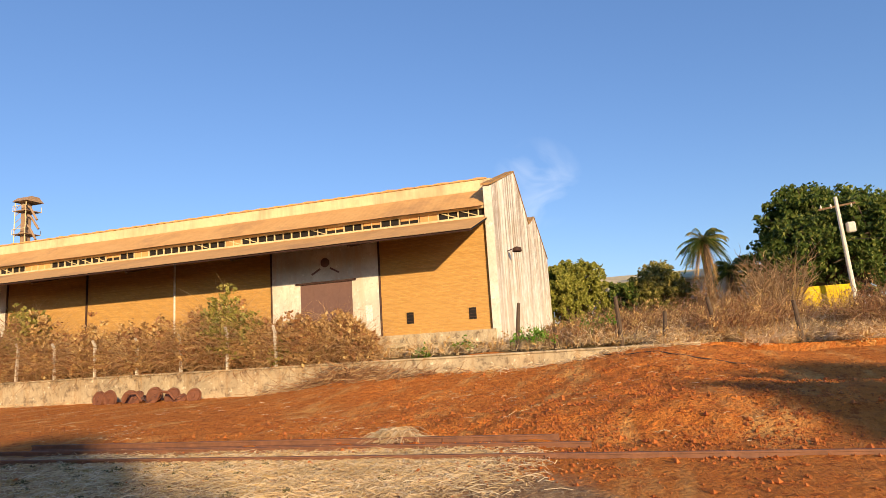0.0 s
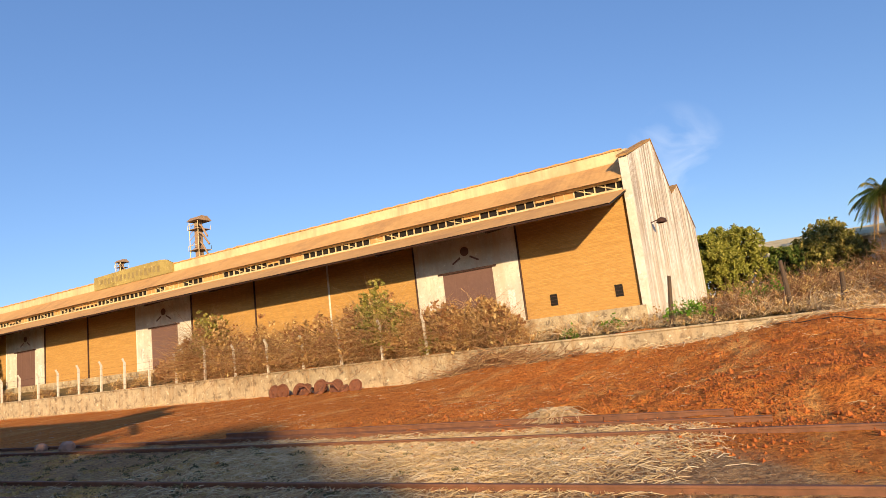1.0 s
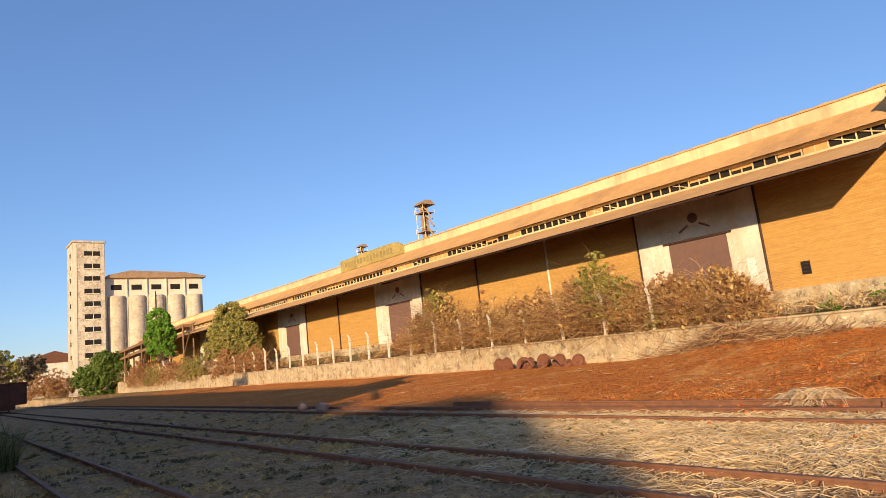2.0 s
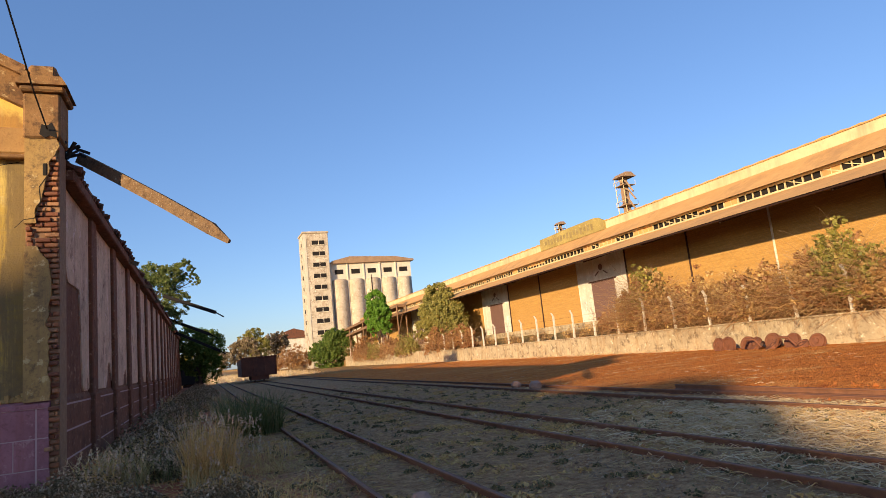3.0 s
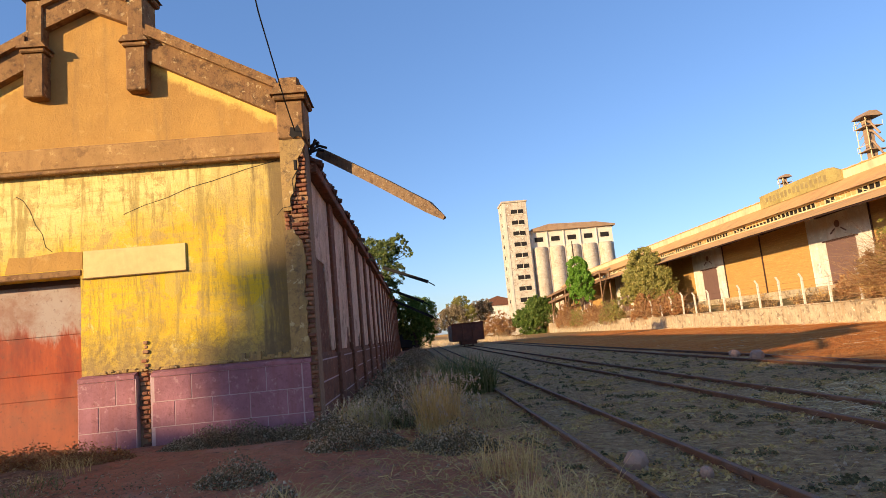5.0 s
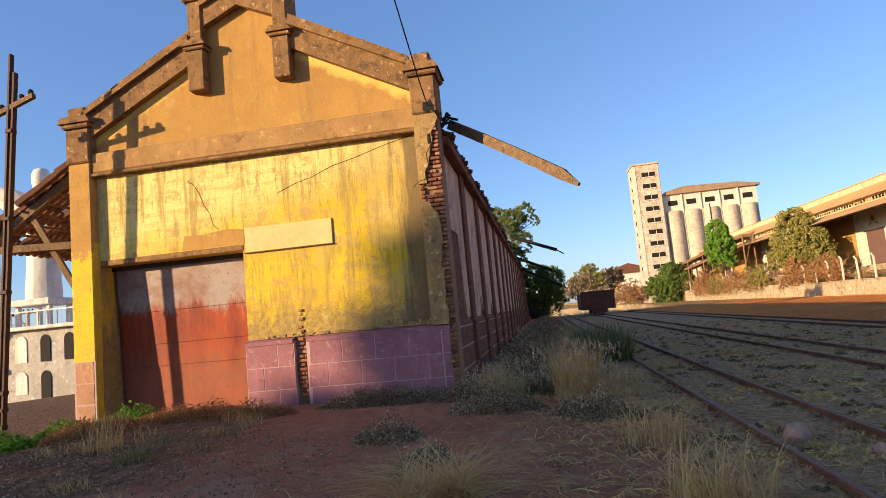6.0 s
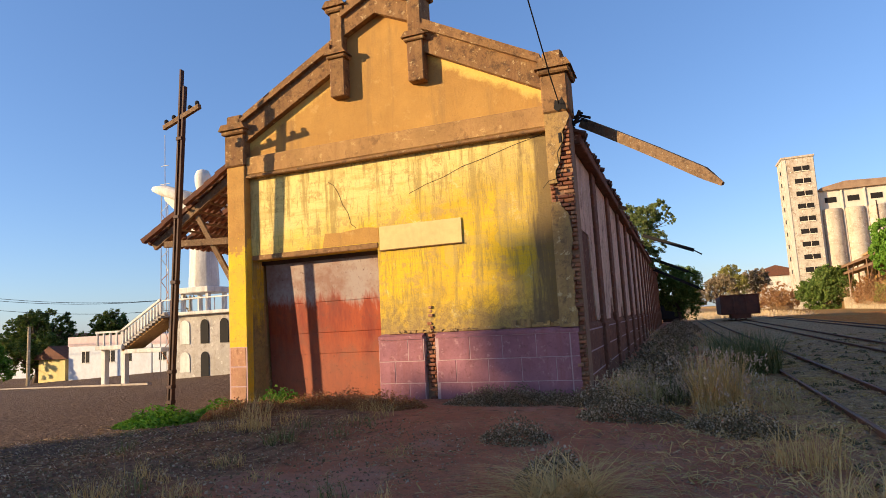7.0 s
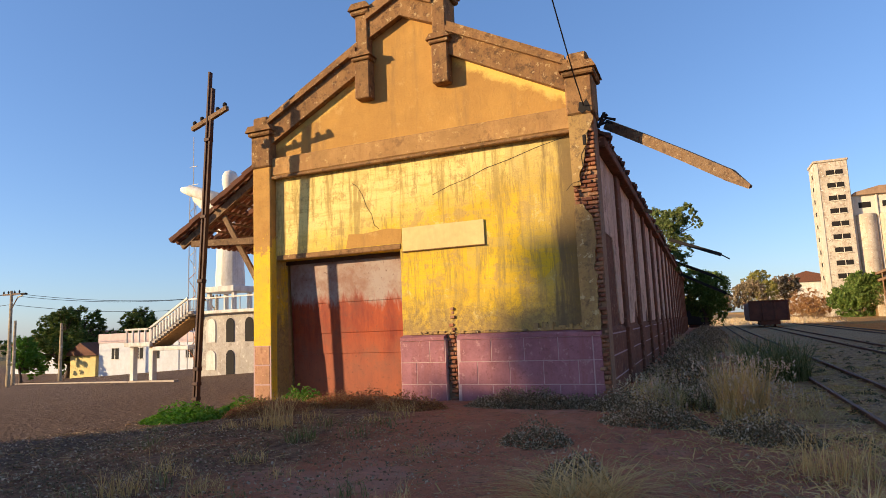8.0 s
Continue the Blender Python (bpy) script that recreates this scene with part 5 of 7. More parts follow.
tree("mango_tree", "huge dense dark green mango tree", (66, -43, 1.7), 3.0, lobes_of(33, 6.0, 3.0, 9.0, 20, 2.0, 2.8), 15000, 0.3, M_LEAF_MANGO, 33, 0.5, 0.1)


def palm(base, h, seed):
    r = random.Random(seed)
    b = Vector(base)
    t = thing("palm_tree", b, "shaggy palm with arching fronds above the scrub", "palm")
    top = b + Vector((0.2, 0.3, h))
    part("trunk", Geo().tube([b, b.lerp(top, 0.5) + Vector((0.1, 0, 0)), top], [0.36, 0.3, 0.42], 9), M_BARK, t, smooth=True)
    for i in range(58):
        g = Geo()
        a = i * 2.4 + r.uniform(-0.2, 0.2)
        el = r.uniform(-0.6, 1.25) if i > 9 else r.uniform(-1.4, -0.8)
        L = r.uniform(2.2, 3.2)
        out = Vector((math.cos(a), math.sin(a), 0))
        pts = [top + out * L * s * math.cos(el) * (1 - 0.2 * s) + Vector((0, 0, L * (s * math.sin(el) - 0.55 * s * s))) for s in (k / 8 for k in range(9))]
        g.tube(pts, [0.035 - 0.003 * k for k in range(9)], 4)
        side = Vector((-out.y, out.x, 0))
        for k in range(1, 9):
            for j in range(3):
                p = pts[k - 1].lerp(pts[k], j / 3)
                for s in (-1, 1):
                    e = p + side * s * 0.45 * (1.1 - 0.5 * k / 9) + out * 0.22 + Vector((0, 0, -0.22 - r.random() * 0.15))
                    ribbon(g, [p, p.lerp(e, 0.5) + Vector((0, 0, 0.04)), e], 0.10, 0.02, out)
        part("frond", g, (M_LEAF_MANGO if i % 3 else M_LEAF_OLIVE) if i > 9 else M_LEAF_DRY, t, normals=False)


palm((58, -19.3, 1.9), 8.2, 5)
palm((60, -21.6, 1.9), 5.4, 6)


def bare_tree(base, h, seed, spread):
    r = random.Random(seed)
    b = Vector(base)
    t = thing("bare_shrub", b, "leafless dry shrub with pale branches", "shrub")
    g = Geo()
    for _ in range(16):
        p, d, rad = b.copy(), Vector((r.uniform(-1, 1) * spread, r.uniform(-1, 1) * spread, 1)).normalized(), 0.06
        L = h * r.uniform(0.6, 1.0)
        pts = [p]
        for _ in range(6):
            d = (d + unit(r) * 0.22 + Vector((0, 0, 0.08))).normalized()
            p = p + d * L / 6
            pts.append(p)
        g.tube(pts, [rad * (1 - 0.14 * k) for k in range(7)], 5)
        for k in range(2, 7):
            for _ in range(3):
                q_ = (pts[k] - pts[k - 1]).normalized()
                tp = twig(g, pts[k - 1].lerp(pts[k], r.random()), q_ + unit(r) * 0.8, L * 0.3, 0.055, r, 4, -0.2)
                twig(g, tp[2], q_ + unit(r) * 0.9, L * 0.2, 0.04, r, 3, -0.2)
    part("branchwork", g, M_TWIG, t, normals=False)


for i, (x, y, h) in enumerate(((44, -20.6, 4.2), (46, -22.2, 5.2), (41, -20.0, 4.0), (50, -23.2, 5.0), (50, -18.0, 4.0))):
    bare_tree((x, y, 1.9), h, 40 + i, 0.5)


def scrub(name, label, centres, n_twig, n_leaf, leaf_mat, twig_mat, seed, size=0.11, height=1.0, ground=None, drop=0.5):
    """A tangle of dry stems and leaves over ovals of (x, y, rx, ry, z, h)."""
    r = random.Random(seed)
    x0, y0, *_ = centres[0]
    t = thing(name, (x0, y0, centres[0][4]), label, "shrub")
    g, l = Geo(), Geo()
    area = sum(c[2] * c[3] for c in centres)
    for x, y, rx, ry, z, h in centres:
        k = rx * ry / area
        for _ in range(int(n_twig * k)):
            a, d = r.uniform(0, 2 * math.pi), math.sqrt(r.random())
            p = Vector((x + rx * d * math.cos(a), y + ry * d * math.sin(a), z + r.random() * h * 0.55 * (1 - 0.5 * d)))
            twig(g, p, (r.uniform(-0.7, 0.7), r.uniform(-0.7, 0.7), r.uniform(0.2, 1.2)), h * r.uniform(0.35, 0.8), 0.028, r, 5, drop)
        clumps = max(1, int(n_leaf * k / 14))
        for _ in range(clumps):
            a, d = r.uniform(0, 2 * math.pi), math.sqrt(r.random())
            top = h * math.sqrt(max(0.0, 1 - d * d * 0.75)) * (0.75 + 0.45 * noise.noise((x + d * math.cos(a) * 3, y + d * math.sin(a) * 3, 4.0)))
            c = Vector((x + rx * d * math.cos(a), y + ry * d * math.sin(a), z + top * r.uniform(0.3, 1.0)))
            for _ in range(14):
                leaf(l, c + unit(r) * r.random() * 0.28, size * r.uniform(0.5, 1.3), r)
    tagged(part("tangle", g, twig_mat, t, normals=False), kind="stuff")
    tagged(part("foliage", l, leaf_mat, t, normals=False), kind="stuff")
    return t


# vines over the fence: tall clumps and low stretches by turns
VINES = [(26.55 + 0.25 * (i % 3), y, 0.75, 0.95, 1.3, h * 1.14) for i, (y, h) in enumerate(((25.2, 3.6), (24.0, 4.6), (22.9, 4.9), (21.8, 4.3), (20.6, 3.3), (19.4, 3.0), (18.2, 3.5), (17.0, 3.1), (15.8, 3.5), (14.6, 2.9), (13.4, 3.4), (12.2, 3.0), (11.0, 3.6), (9.9, 4.0), (8.7, 3.9), (7.5, 3.3), (6.4, 2.8), (5.3, 3.1), (4.2, 2.7), (3.2, 3.0), (2.3, 3.1), (1.3, 2.2)))]
scrub("vine_hedge", "dry reddish vine tangle climbing the fence on the wall", VINES, 10000, 36000, M_LEAF_DRY, M_VINE, 60, 0.12)
scrub("vine_hedge", "rust-brown leaves among the fence vines", VINES[::2] + VINES[1::4], 2600, 15000, M_LEAF_RUST, M_TWIG, 59, 0.13)
r = random.Random(66)
g = Geo()
for _ in range(420):
    y = r.triangular(1.5, 26, 9)
    twig(g, (25.93, y, r.uniform(1.25, 1.6)), (r.uniform(-0.25, 0.0), r.uniform(-0.5, 0.5), -1), r.uniform(0.3, 1.1), 0.022, r, 4, 0.3)
solid("hanging_vine", g, M_VINE, "dry vine stems hanging down the wall face", "vine", kind="stuff", base=(25.93, 8, 1.3), normals=False)
scrub("green_vine", "green leafy vine among dry stems on the fence", [(26.4, 8.2, 0.7, 1.2, 1.5, 3.4), (26.5, 9.5, 0.7, 1.0, 2.0, 3.6), (26.4, 5.4, 0.5, 0.8, 1.4, 1.8)], 300, 2800, M_LEAF_OLIVE, M_TWIG, 61, 0.13)
scrub("green_vine", "tall olive shoots rising over the dry hedge", [(26.9, 9.3, 0.6, 1.0, 2.4, 4.3), (26.9, 7.6, 0.6, 0.9, 2.0, 2.6), (26.9, 23.4, 0.7, 1.7, 2.4, 4.5)], 800, 7500, M_LEAF_VINE, M_TWIG, 62, 0.13, drop=0.0)
scrub("dry_shrub", "grey dry twigs beside the loading dock", [(27.2, 3.2, 0.9, 1.5, 1.3, 2.4), (27.0, 1.6, 0.7, 1.0, 1.3, 1.5)], 1300, 1000, M_LEAF_DRY, M_TWIG, 63, 0.09)
scrub("dry_shrub", "dry scrub along the fence foot", [(26.9, y, 0.6, 1.5, 1.4, 1.3) for y in (24.5, 30.0, 33.0, 38.5, 44.0, 50.0)], 1700, 1300, M_LEAF_DRY, M_TWIG, 64, 0.10)
scrub("rust_shrub", "round rust-red shrub behind the fence", [(27.8, 29.0, 0.9, 1.3, 1.6, 2.0)], 300, 1500, M_LEAF_RUST, M_VINE, 65, 0.12)
scrub("green_weed", "fresh green weeds at the wall top", [(26.8, -1.9, 0.4, 0.6, 1.5, 0.5), (27.2, -3.9, 0.4, 0.5, 1.8, 0.5), (27.0, -7.4, 0.6, 1.0, 1.8, 0.9), (28.0, -10.3, 0.6, 1.0, 2.0, 1.0)], 60, 1100, M_LEAF_BRIGHT, M_TWIG, 66, 0.09)
scrub("dry_bank_weed", "low sunlit dry weeds along the wall top", [(27.3 + 0.8 * (i % 2), 0.2 - 1.3 * i, 1.1, 1.2, 1.45, 0.75 + 0.3 * (i % 3)) for i in range(13)], 3200, 2600, M_LEAF_DRY, M_STRAW, 76, 0.08)
# tangle on the bank past the gable wall
scrub("bank_scrub", "brown dry tangle of weeds on the bank", [(28.5 + 2.2 * (i % 4), -9.5 - 1.6 * i, 2.2, 2.2, 1.7, 1.5 + 0.4 * (i % 3)) for i in range(12)], 11000, 12000, M_LEAF_DRY, M_VINE, 67, 0.08)
scrub("bank_scrub", "brown dry tangle of weeds on the bank", [(38 + 3.0 * (i % 3), -16 - 2.2 * i, 2.6, 2.4, 1.7, (1.4 if i < 3 else 0.8) + 0.3 * (i % 3)) for i in range(8)], 6500, 11000, M_LEAF_DRY, M_VINE, 68, 0.10)
scrub("bank_scrub", "olive scrub on the upper bank", [(34, -24, 2.2, 2.6, 1.7, 1.1), (36, -28, 2.2, 2.6, 1.7, 1.3), (30.5, -27, 2.0, 2.6, 1.6, 1.2), (40, -11.5, 2.6, 1.6, 1.9, 1.5)], 1600, 4200, M_LEAF_OLIVE, M_TWIG, 69, 0.11)

scrub("bank_scrub", "reddish dry brush below the palm", [(50, -17.4, 2.0, 2.4, 1.9, 3.6), (48, -20.4, 2.0, 2.2, 1.9, 3.0)], 2200, 6000, M_LEAF_RUST, M_VINE, 78, 0.10)
scrub("bank_edge_weed", "straw-coloured dry weeds spilling over the bank edge", [(27.0 + 1.1 * (i % 3), -13.6 - 1.15 * i, 1.3, 1.1, 1.1, 1.0 + 0.25 * (i % 3)) for i in range(11)], 6500, 9000, M_LEAF_DRY, M_STRAW, 79, 0.07)
# trees along the far part of the fence
tree("fence_tree", "broad olive green tree leaning over the fence", (28.0, 66, 1.4), 2.8, [(0, 0, 4.5, 2.6), (0.5, 3.0, 4.6, 2.4), (0, -3.0, 4.0, 2.2), (0.2, 0.5, 7.0, 1.9), (0.4, 2.2, 6.4, 1.8), (0, -1.6, 6.0, 1.6), (0, -4.6, 2.6, 1.7), (0, 5.5, 3.0, 1.8)], 34000, 0.16, M_LEAF_OLIVE, 70, 0.25)
scrub("rust_shrub", "rust-brown vine mass on the wall", [(26.6, 57, 1.2, 4.0, 1.0, 4.2), (26.4, 64, 1.2, 3.5, 0.8, 4.4), (26.4, 86, 1.3, 4.0, 0.6, 5.0), (26.0, 101, 1.4, 8.0, 0.6, 5.2)], 2600, 11000, M_LEAF_RUST, M_VINE, 71, 0.2)
scrub("olive_shrub", "golden olive creeper mass over the broken wall", [(26.2, 76, 1.3, 4.5, 0.8, 4.6), (26.0, 93, 1.3, 4.0, 0.6, 4.4)], 1500, 9000, M_LEAF_OLIVE, M_VINE, 77, 0.15)
tree("bright_tree", "bright green young tree by the gantry", (26.6, 92, 1.0), 4.0, [(0, 0, 8.0, 1.9), (0.2, 2.6, 7.0, 1.8), (0, -2.4, 7.0, 1.6), (0, 0.6, 10.0, 1.7), (0, 1.2, 5.4, 1.6), (0, -3.4, 5.0, 1.2)], 20000, 0.2, M_LEAF_BRIGHT, 72, 0.2, 0.2)
tree("dark_bush", "dense dark green bush beside the wall end", (24.0, 122, 0), 1.0, [(0, 0, 2.6, 3.0), (-2.0, 1, 3.0, 2.6), (2.4, 0, 3.6, 2.6), (0.6, 0, 5.6, 2.4), (2.6, 0, 6.0, 1.8)], 24000, 0.24, M_LEAF, 73, 0.2, 0.05, category="bush")
scrub("rust_shrub", "rust-brown scrub near the white building", [(17, 130, 4, 4, 0, 7), (11, 140, 4, 4, 0, 4)], 1500, 16000, M_LEAF_RUST, M_VINE, 74, 0.17)
for i, (x, y, w, h) in enumerate(((8, 160, 9, 9), (13, 172, 10, 12), (19, 180, 9, 11), (-6, 150, 5, 7), (3.5, 190, 9, 8))):
    tree("far_tree", "grey-green half bare tree in the distance", (x, y, 0), h * 0.35, lobes_of(80 + i, w * 0.55, h * 0.4, h * 0.85, 10, w * 0.16, w * 0.28), 15000, 0.24, M_LEAF_OLIVE if i % 2 else M_LEAF_GREY, 80 + i, 0.3, 0.4, "trees at the end of the yard")
tree("shed_tree", "tree growing out of the ruined shed roof", (-5.2, 36, 3.0), 3.6, [(0.6, 0, 4.6, 1.2), (1.4, 0.4, 5.4, 1.0), (2.4, 0, 6.0, 0.7), (0.2, 1, 5.9, 0.9), (1.9, 0, 3.6, 0.9), (3.0, 0, 5.2, 0.5), (1.2, 0, 2.6, 0.9)], 20000, 0.085, M_LEAF_SHED, 85, 0.12, 0.3)
tree("dark_bush", "dark green tree at the end of the shed", (-2.2, 56, 0), 1.4, [(0, 0, 3.2, 1.9), (0.9, 0, 4.2, 1.6), (-0.6, 0, 4.8, 1.5), (0.8, 0, 2.2, 1.6)], 16000, 0.14, M_LEAF, 86, 0.18, 0.05)
ww = thing("white_house", (24, 215, 0), "white house with a red-brown roof in the distance", "house")
part("wall", Geo().box(18, 40, 215, 225, 0, 10.5), M_WHITEWASH, ww)
part("roof", Geo().prism([(17.5, 10.5), (29, 14), (40.5, 10.5)], "y", 214.5, 225.5), M_TILE, ww)

# big trees behind the viewer that shade the yard
def shade_tree(u, half, top, seed, s0=-58.0, n=15000):
    top += 0.231 * (-35.0 - s0)
    x, y = 0.8 * s0 + 0.6 * u, 0.6 * s0 - 0.8 * u
    z = ground_z(x, y)
    r = random.Random(seed)
    lobes = []
    for k in range(18):
        d = r.uniform(-half, half) * 0.72
        rad = min(half * 0.55, r.uniform(0.9, 1.6))
        h = (top - z - rad) * (1 - 0.30 * (d / half) ** 2) - (0 if k < 4 else r.random() ** 1.3 * 6.5)
        lobes.append((0.6 * d + 0.8 * (e := r.uniform(-1.2, 1.2)), -0.8 * d + 0.6 * e, max(2.2, h), rad))
    tree("shade_tree", "tall leafy tree shading the yard", (x, y, z), 2.6, lobes, n, 0.4, M_LEAF, seed, 0.35, -0.2, "trees behind the yard")


for u, half, top, seed in ((-1.3, 1.7, 11.2, 90), (-3.45, 1.05, 7.3, 99), (-2.7, 0.55, 10.5, 89), (1.3, 2.2, 10.8, 91), (4.0, 2.4, 10.3, 92), (6.4, 1.9, 9.6, 93), (19.6, 1.8, 9.4, 94), (22.6, 2.3, 10.0, 95), (26.0, 2.7, 10.4, 96)):
    shade_tree(u, half, top, seed, n=24000)
for u, half, top, seed in ((0.2, 2.4, 7.0, 97), (4.0, 2.6, 7.0, 98)):
    shade_tree(u, half, top, seed, -54.0, 9000)

# ---------------- far right: pole, wall, roof ----------------
up = thing("utility_pole", (52, -28.4, 1.9), "pale concrete utility pole with a transformer", "utility pole")
part("pole", Geo().tube([(52, -28.5, 1.5), (52, -28.2, 11.6)], [0.19, 0.13], 10), M_WHITEWASH, up)
part("crossarm", Geo().bar((52, -26.9, 10.7), (52, -29.5, 11.0), 0.12, 0.14), M_WOOD, up)
for yy in (-27.1, -27.8, -29.2):
    part("insulator", Geo().lathe(52, yy, [(0.03, 10.7), (0.09, 10.85), (0.05, 11.0), (0.0, 11.1)], 8), M_WHITEWASH, up)
part("transformer", Geo().bevel_box(51.7, 52.2, -29.2, -28.62, 8.7, 9.5, 0.08), M_WHITEWASH, up)
part("cable", Geo().tube([(52, -28.6, 8.2), (52.5, -40, 7.5), (53, -60, 8.2)], 0.03, 4), M_DARK, up)
yw = solid("yellow_wall", Geo().bevel_box(54, 54.3, -28.9, -23.6, 1.9, 4.9, 0.05), plain("bright_yellow_paint", (0.78, 0.52, 0.01), (0.70, 0.46, 0.015), 0.8, stain=(0.3, 0.2, 0.03)), "bright yellow painted wall behind scrub", "wall", base=(54, -26, 1.9))
rh = thing("low_house", (70, -22, 1.9), "low house with a pale roof edge behind the trees", "house")
part("wall", Geo().box(70, 78, -32, -8, 1.9, 7.6), M_WHITEWASH, rh)
part("roof", Geo().prism([(69.4, 7.6), (69.4, 7.85), (78, 9.4), (78, 7.6)], "y", -33, -7), M_FASCIA, rh)

# ---------------- ground cover ----------------
def straw_field(name, label, n, place, seed, lmin, lmax, mat, w=0.012, kind="stuff", lift=0.1, drift=False):
    r = random.Random(seed)
    g = Geo()
    for _ in range(n):
        x, y = place(r)
        if drift and noise.noise((x * 0.45, y * 0.45, seed)) + 0.6 * noise.noise((x * 1.7, y * 1.7, seed)) < r.uniform(0.0, 0.5):
            continue
        z = ground_z(x, y) + 0.012
        a, L = r.uniform(0, 2 * math.pi), r.uniform(lmin, lmax)
        d = Vector((math.cos(a), math.sin(a), 0))
        k = Vector((x, y, z))
        b = r.uniform(0.0, lift)
        pts = [k, k + d * L * 0.5 + Vector((r.uniform(-0.04, 0.04), r.uniform(-0.04, 0.04), b)), k + d * L + Vector((0, 0, 0.004))]
        pts[2].z = ground_z(pts[2].x, pts[2].y) + 0.012
        ribbon(g, pts, w * r.uniform(0.6, 1.6), w * 0.5, Vector((-d.y, d.x, r.uniform(-1.6, 1.6))).normalized())
    return solid(name, g, mat, label, "straw", kind=kind, normals=False)


straw_field("straw", "dry straw scattered over the red earth", 5200, lambda r: (r.uniform(9.2, 25.8), r.triangular(-20, 30, -5)), 101, 0.06, 0.34, M_STRAW, 0.010, lift=0.03, drift=True)
straw_field("straw", "dry straw lying over gravel and rails", 15000, lambda r: (r.triangular(3.2, 9.2, 8.2), r.triangular(-10.6, 1, -8.6)), 102, 0.06, 0.42, M_STRAW, 0.011, lift=0.05)
straw_field("straw", "short dry grass litter on the track bed", 3600, lambda r: (r.uniform(-1.2, 8.6), r.triangular(-10, 30, -7)), 103, 0.05, 0.22, M_GRASSBLADE, 0.012, lift=0.05)
r = random.Random(104)
g = Geo()
for _ in range(1300):
    x, y = r.gauss(24.8, 0.55), r.gauss(1.0, 1.9)
    z = ground_z(x, y) + 0.03 + r.random() * 0.75 * math.exp(-((x - 24.9) / 0.7) ** 2 - ((y - 1.4) / 1.6) ** 2)
    twig(g, (x, y, z), (r.uniform(-1, 1), r.uniform(-1, 1), r.uniform(-0.25, 0.3)), r.uniform(0.5, 2.0), r.uniform(0.02, 0.06), r, 4, 0.25)
solid("dead_branches", g, M_VINE, "dead cut branches heaped by the wall", "branches", kind="stuff", base=(24.7, 1.4, 0.5), normals=False)
straw_field("dead_branches", "dead cut stems on the bank edge", 420, lambda r: (r.gauss(25.2, 0.5), r.uniform(-13, 1)), 105, 0.3, 1.2, M_STRAW, 0.025, lift=0.2)
straw_field("dead_branches", "dead stems along the wall foot", 420, lambda r: (r.gauss(25.5, 0.3), r.uniform(18, 56)), 106, 0.3, 1.2, M_STRAW, 0.03, lift=0.2)
# heap of pale cut straw beside the rail
r = random.Random(9)
g = Geo()
for _ in range(650):
    a = r.uniform(0, 2 * math.pi)
    c = Vector((9.9 + r.gauss(0, 0.12), -7.0 + r.gauss(0, 0.18), ground_z(9.9, -7.0) + 0.02))
    d = Vector((math.cos(a), math.sin(a), 0))
    h = r.uniform(0.03, 0.24)
    ribbon(g, [c + Vector((0, 0, h)), c + d * 0.15 + Vector((0, 0, h * 0.95)), c + d * 0.3 + Vector((0, 0, h * 0.55)), c + d * r.uniform(0.35, 0.55) + Vector((0, 0, 0.02))], 0.016, 0.008, Vector((-d.y, d.x, r.uniform(-1, 1))).normalized())
solid("hay_mound", g, M_STRAW, "small heap of pale cut straw beside the rail", "straw heap", base=(10.2, -7.4, 0), normals=False)


def lumps(name, label, n, place, seed, smin, smax, mat):
    r = random.Random(seed)
    g = Geo()
    for _ in range(n):
        x, y = place(r)
        if noise.noise((x * 0.8, y * 0.8, seed)) + 0.5 * noise.noise((x * 2.7, y * 2.7, seed)) < r.uniform(-0.35, 0.25):
            continue
        s = smin + (smax - smin) * r.random() ** 2.2 * (1 if r.random() < 0.93 else 2.2)
        c = Vector((x, y, ground_z(x, y) + s * 0.2))
        k = len(g.v)
        for d in ((1, 0, 0), (0.2, 1, 0), (-1, 0.1, 0), (-0.1, -1, 0), (0, 0, 0.8), (0, 0, -0.6)):
            g.v.append(tuple(c + Vector(d) * s * r.uniform(0.6, 1.3)))
        g.f += [(k + a, k + b, k + 4) for a, b in ((0, 1), (1, 2), (2, 3), (3, 0))] + [(k + b, k + a, k + 5) for a, b in ((0, 1), (1, 2), (2, 3), (3, 0))]
    return solid(name, g, mat, label, "clods", kind="stuff", normals=False)


lumps("earth_clods", "crumbly red earth clods on the tipped heaps", 38000, lambda r: (r.triangular(5.5, 25, 10), r.triangular(-20, 0, -12)), 111, 0.006, 0.040, M_CLOD)
lumps("earth_clods", "small red clods on the yard", 9000, lambda r: (r.uniform(9.5, 25.5), r.triangular(-6, 25, -2)), 112, 0.006, 0.026, M_CLOD)
lumps("track_gravel", "grey-brown gravel of the track bed", 22000, lambda r: (r.uniform(-1.5, 8.4), r.triangular(-11, 25, -7)), 113, 0.008, 0.03, M_PEBBLE)


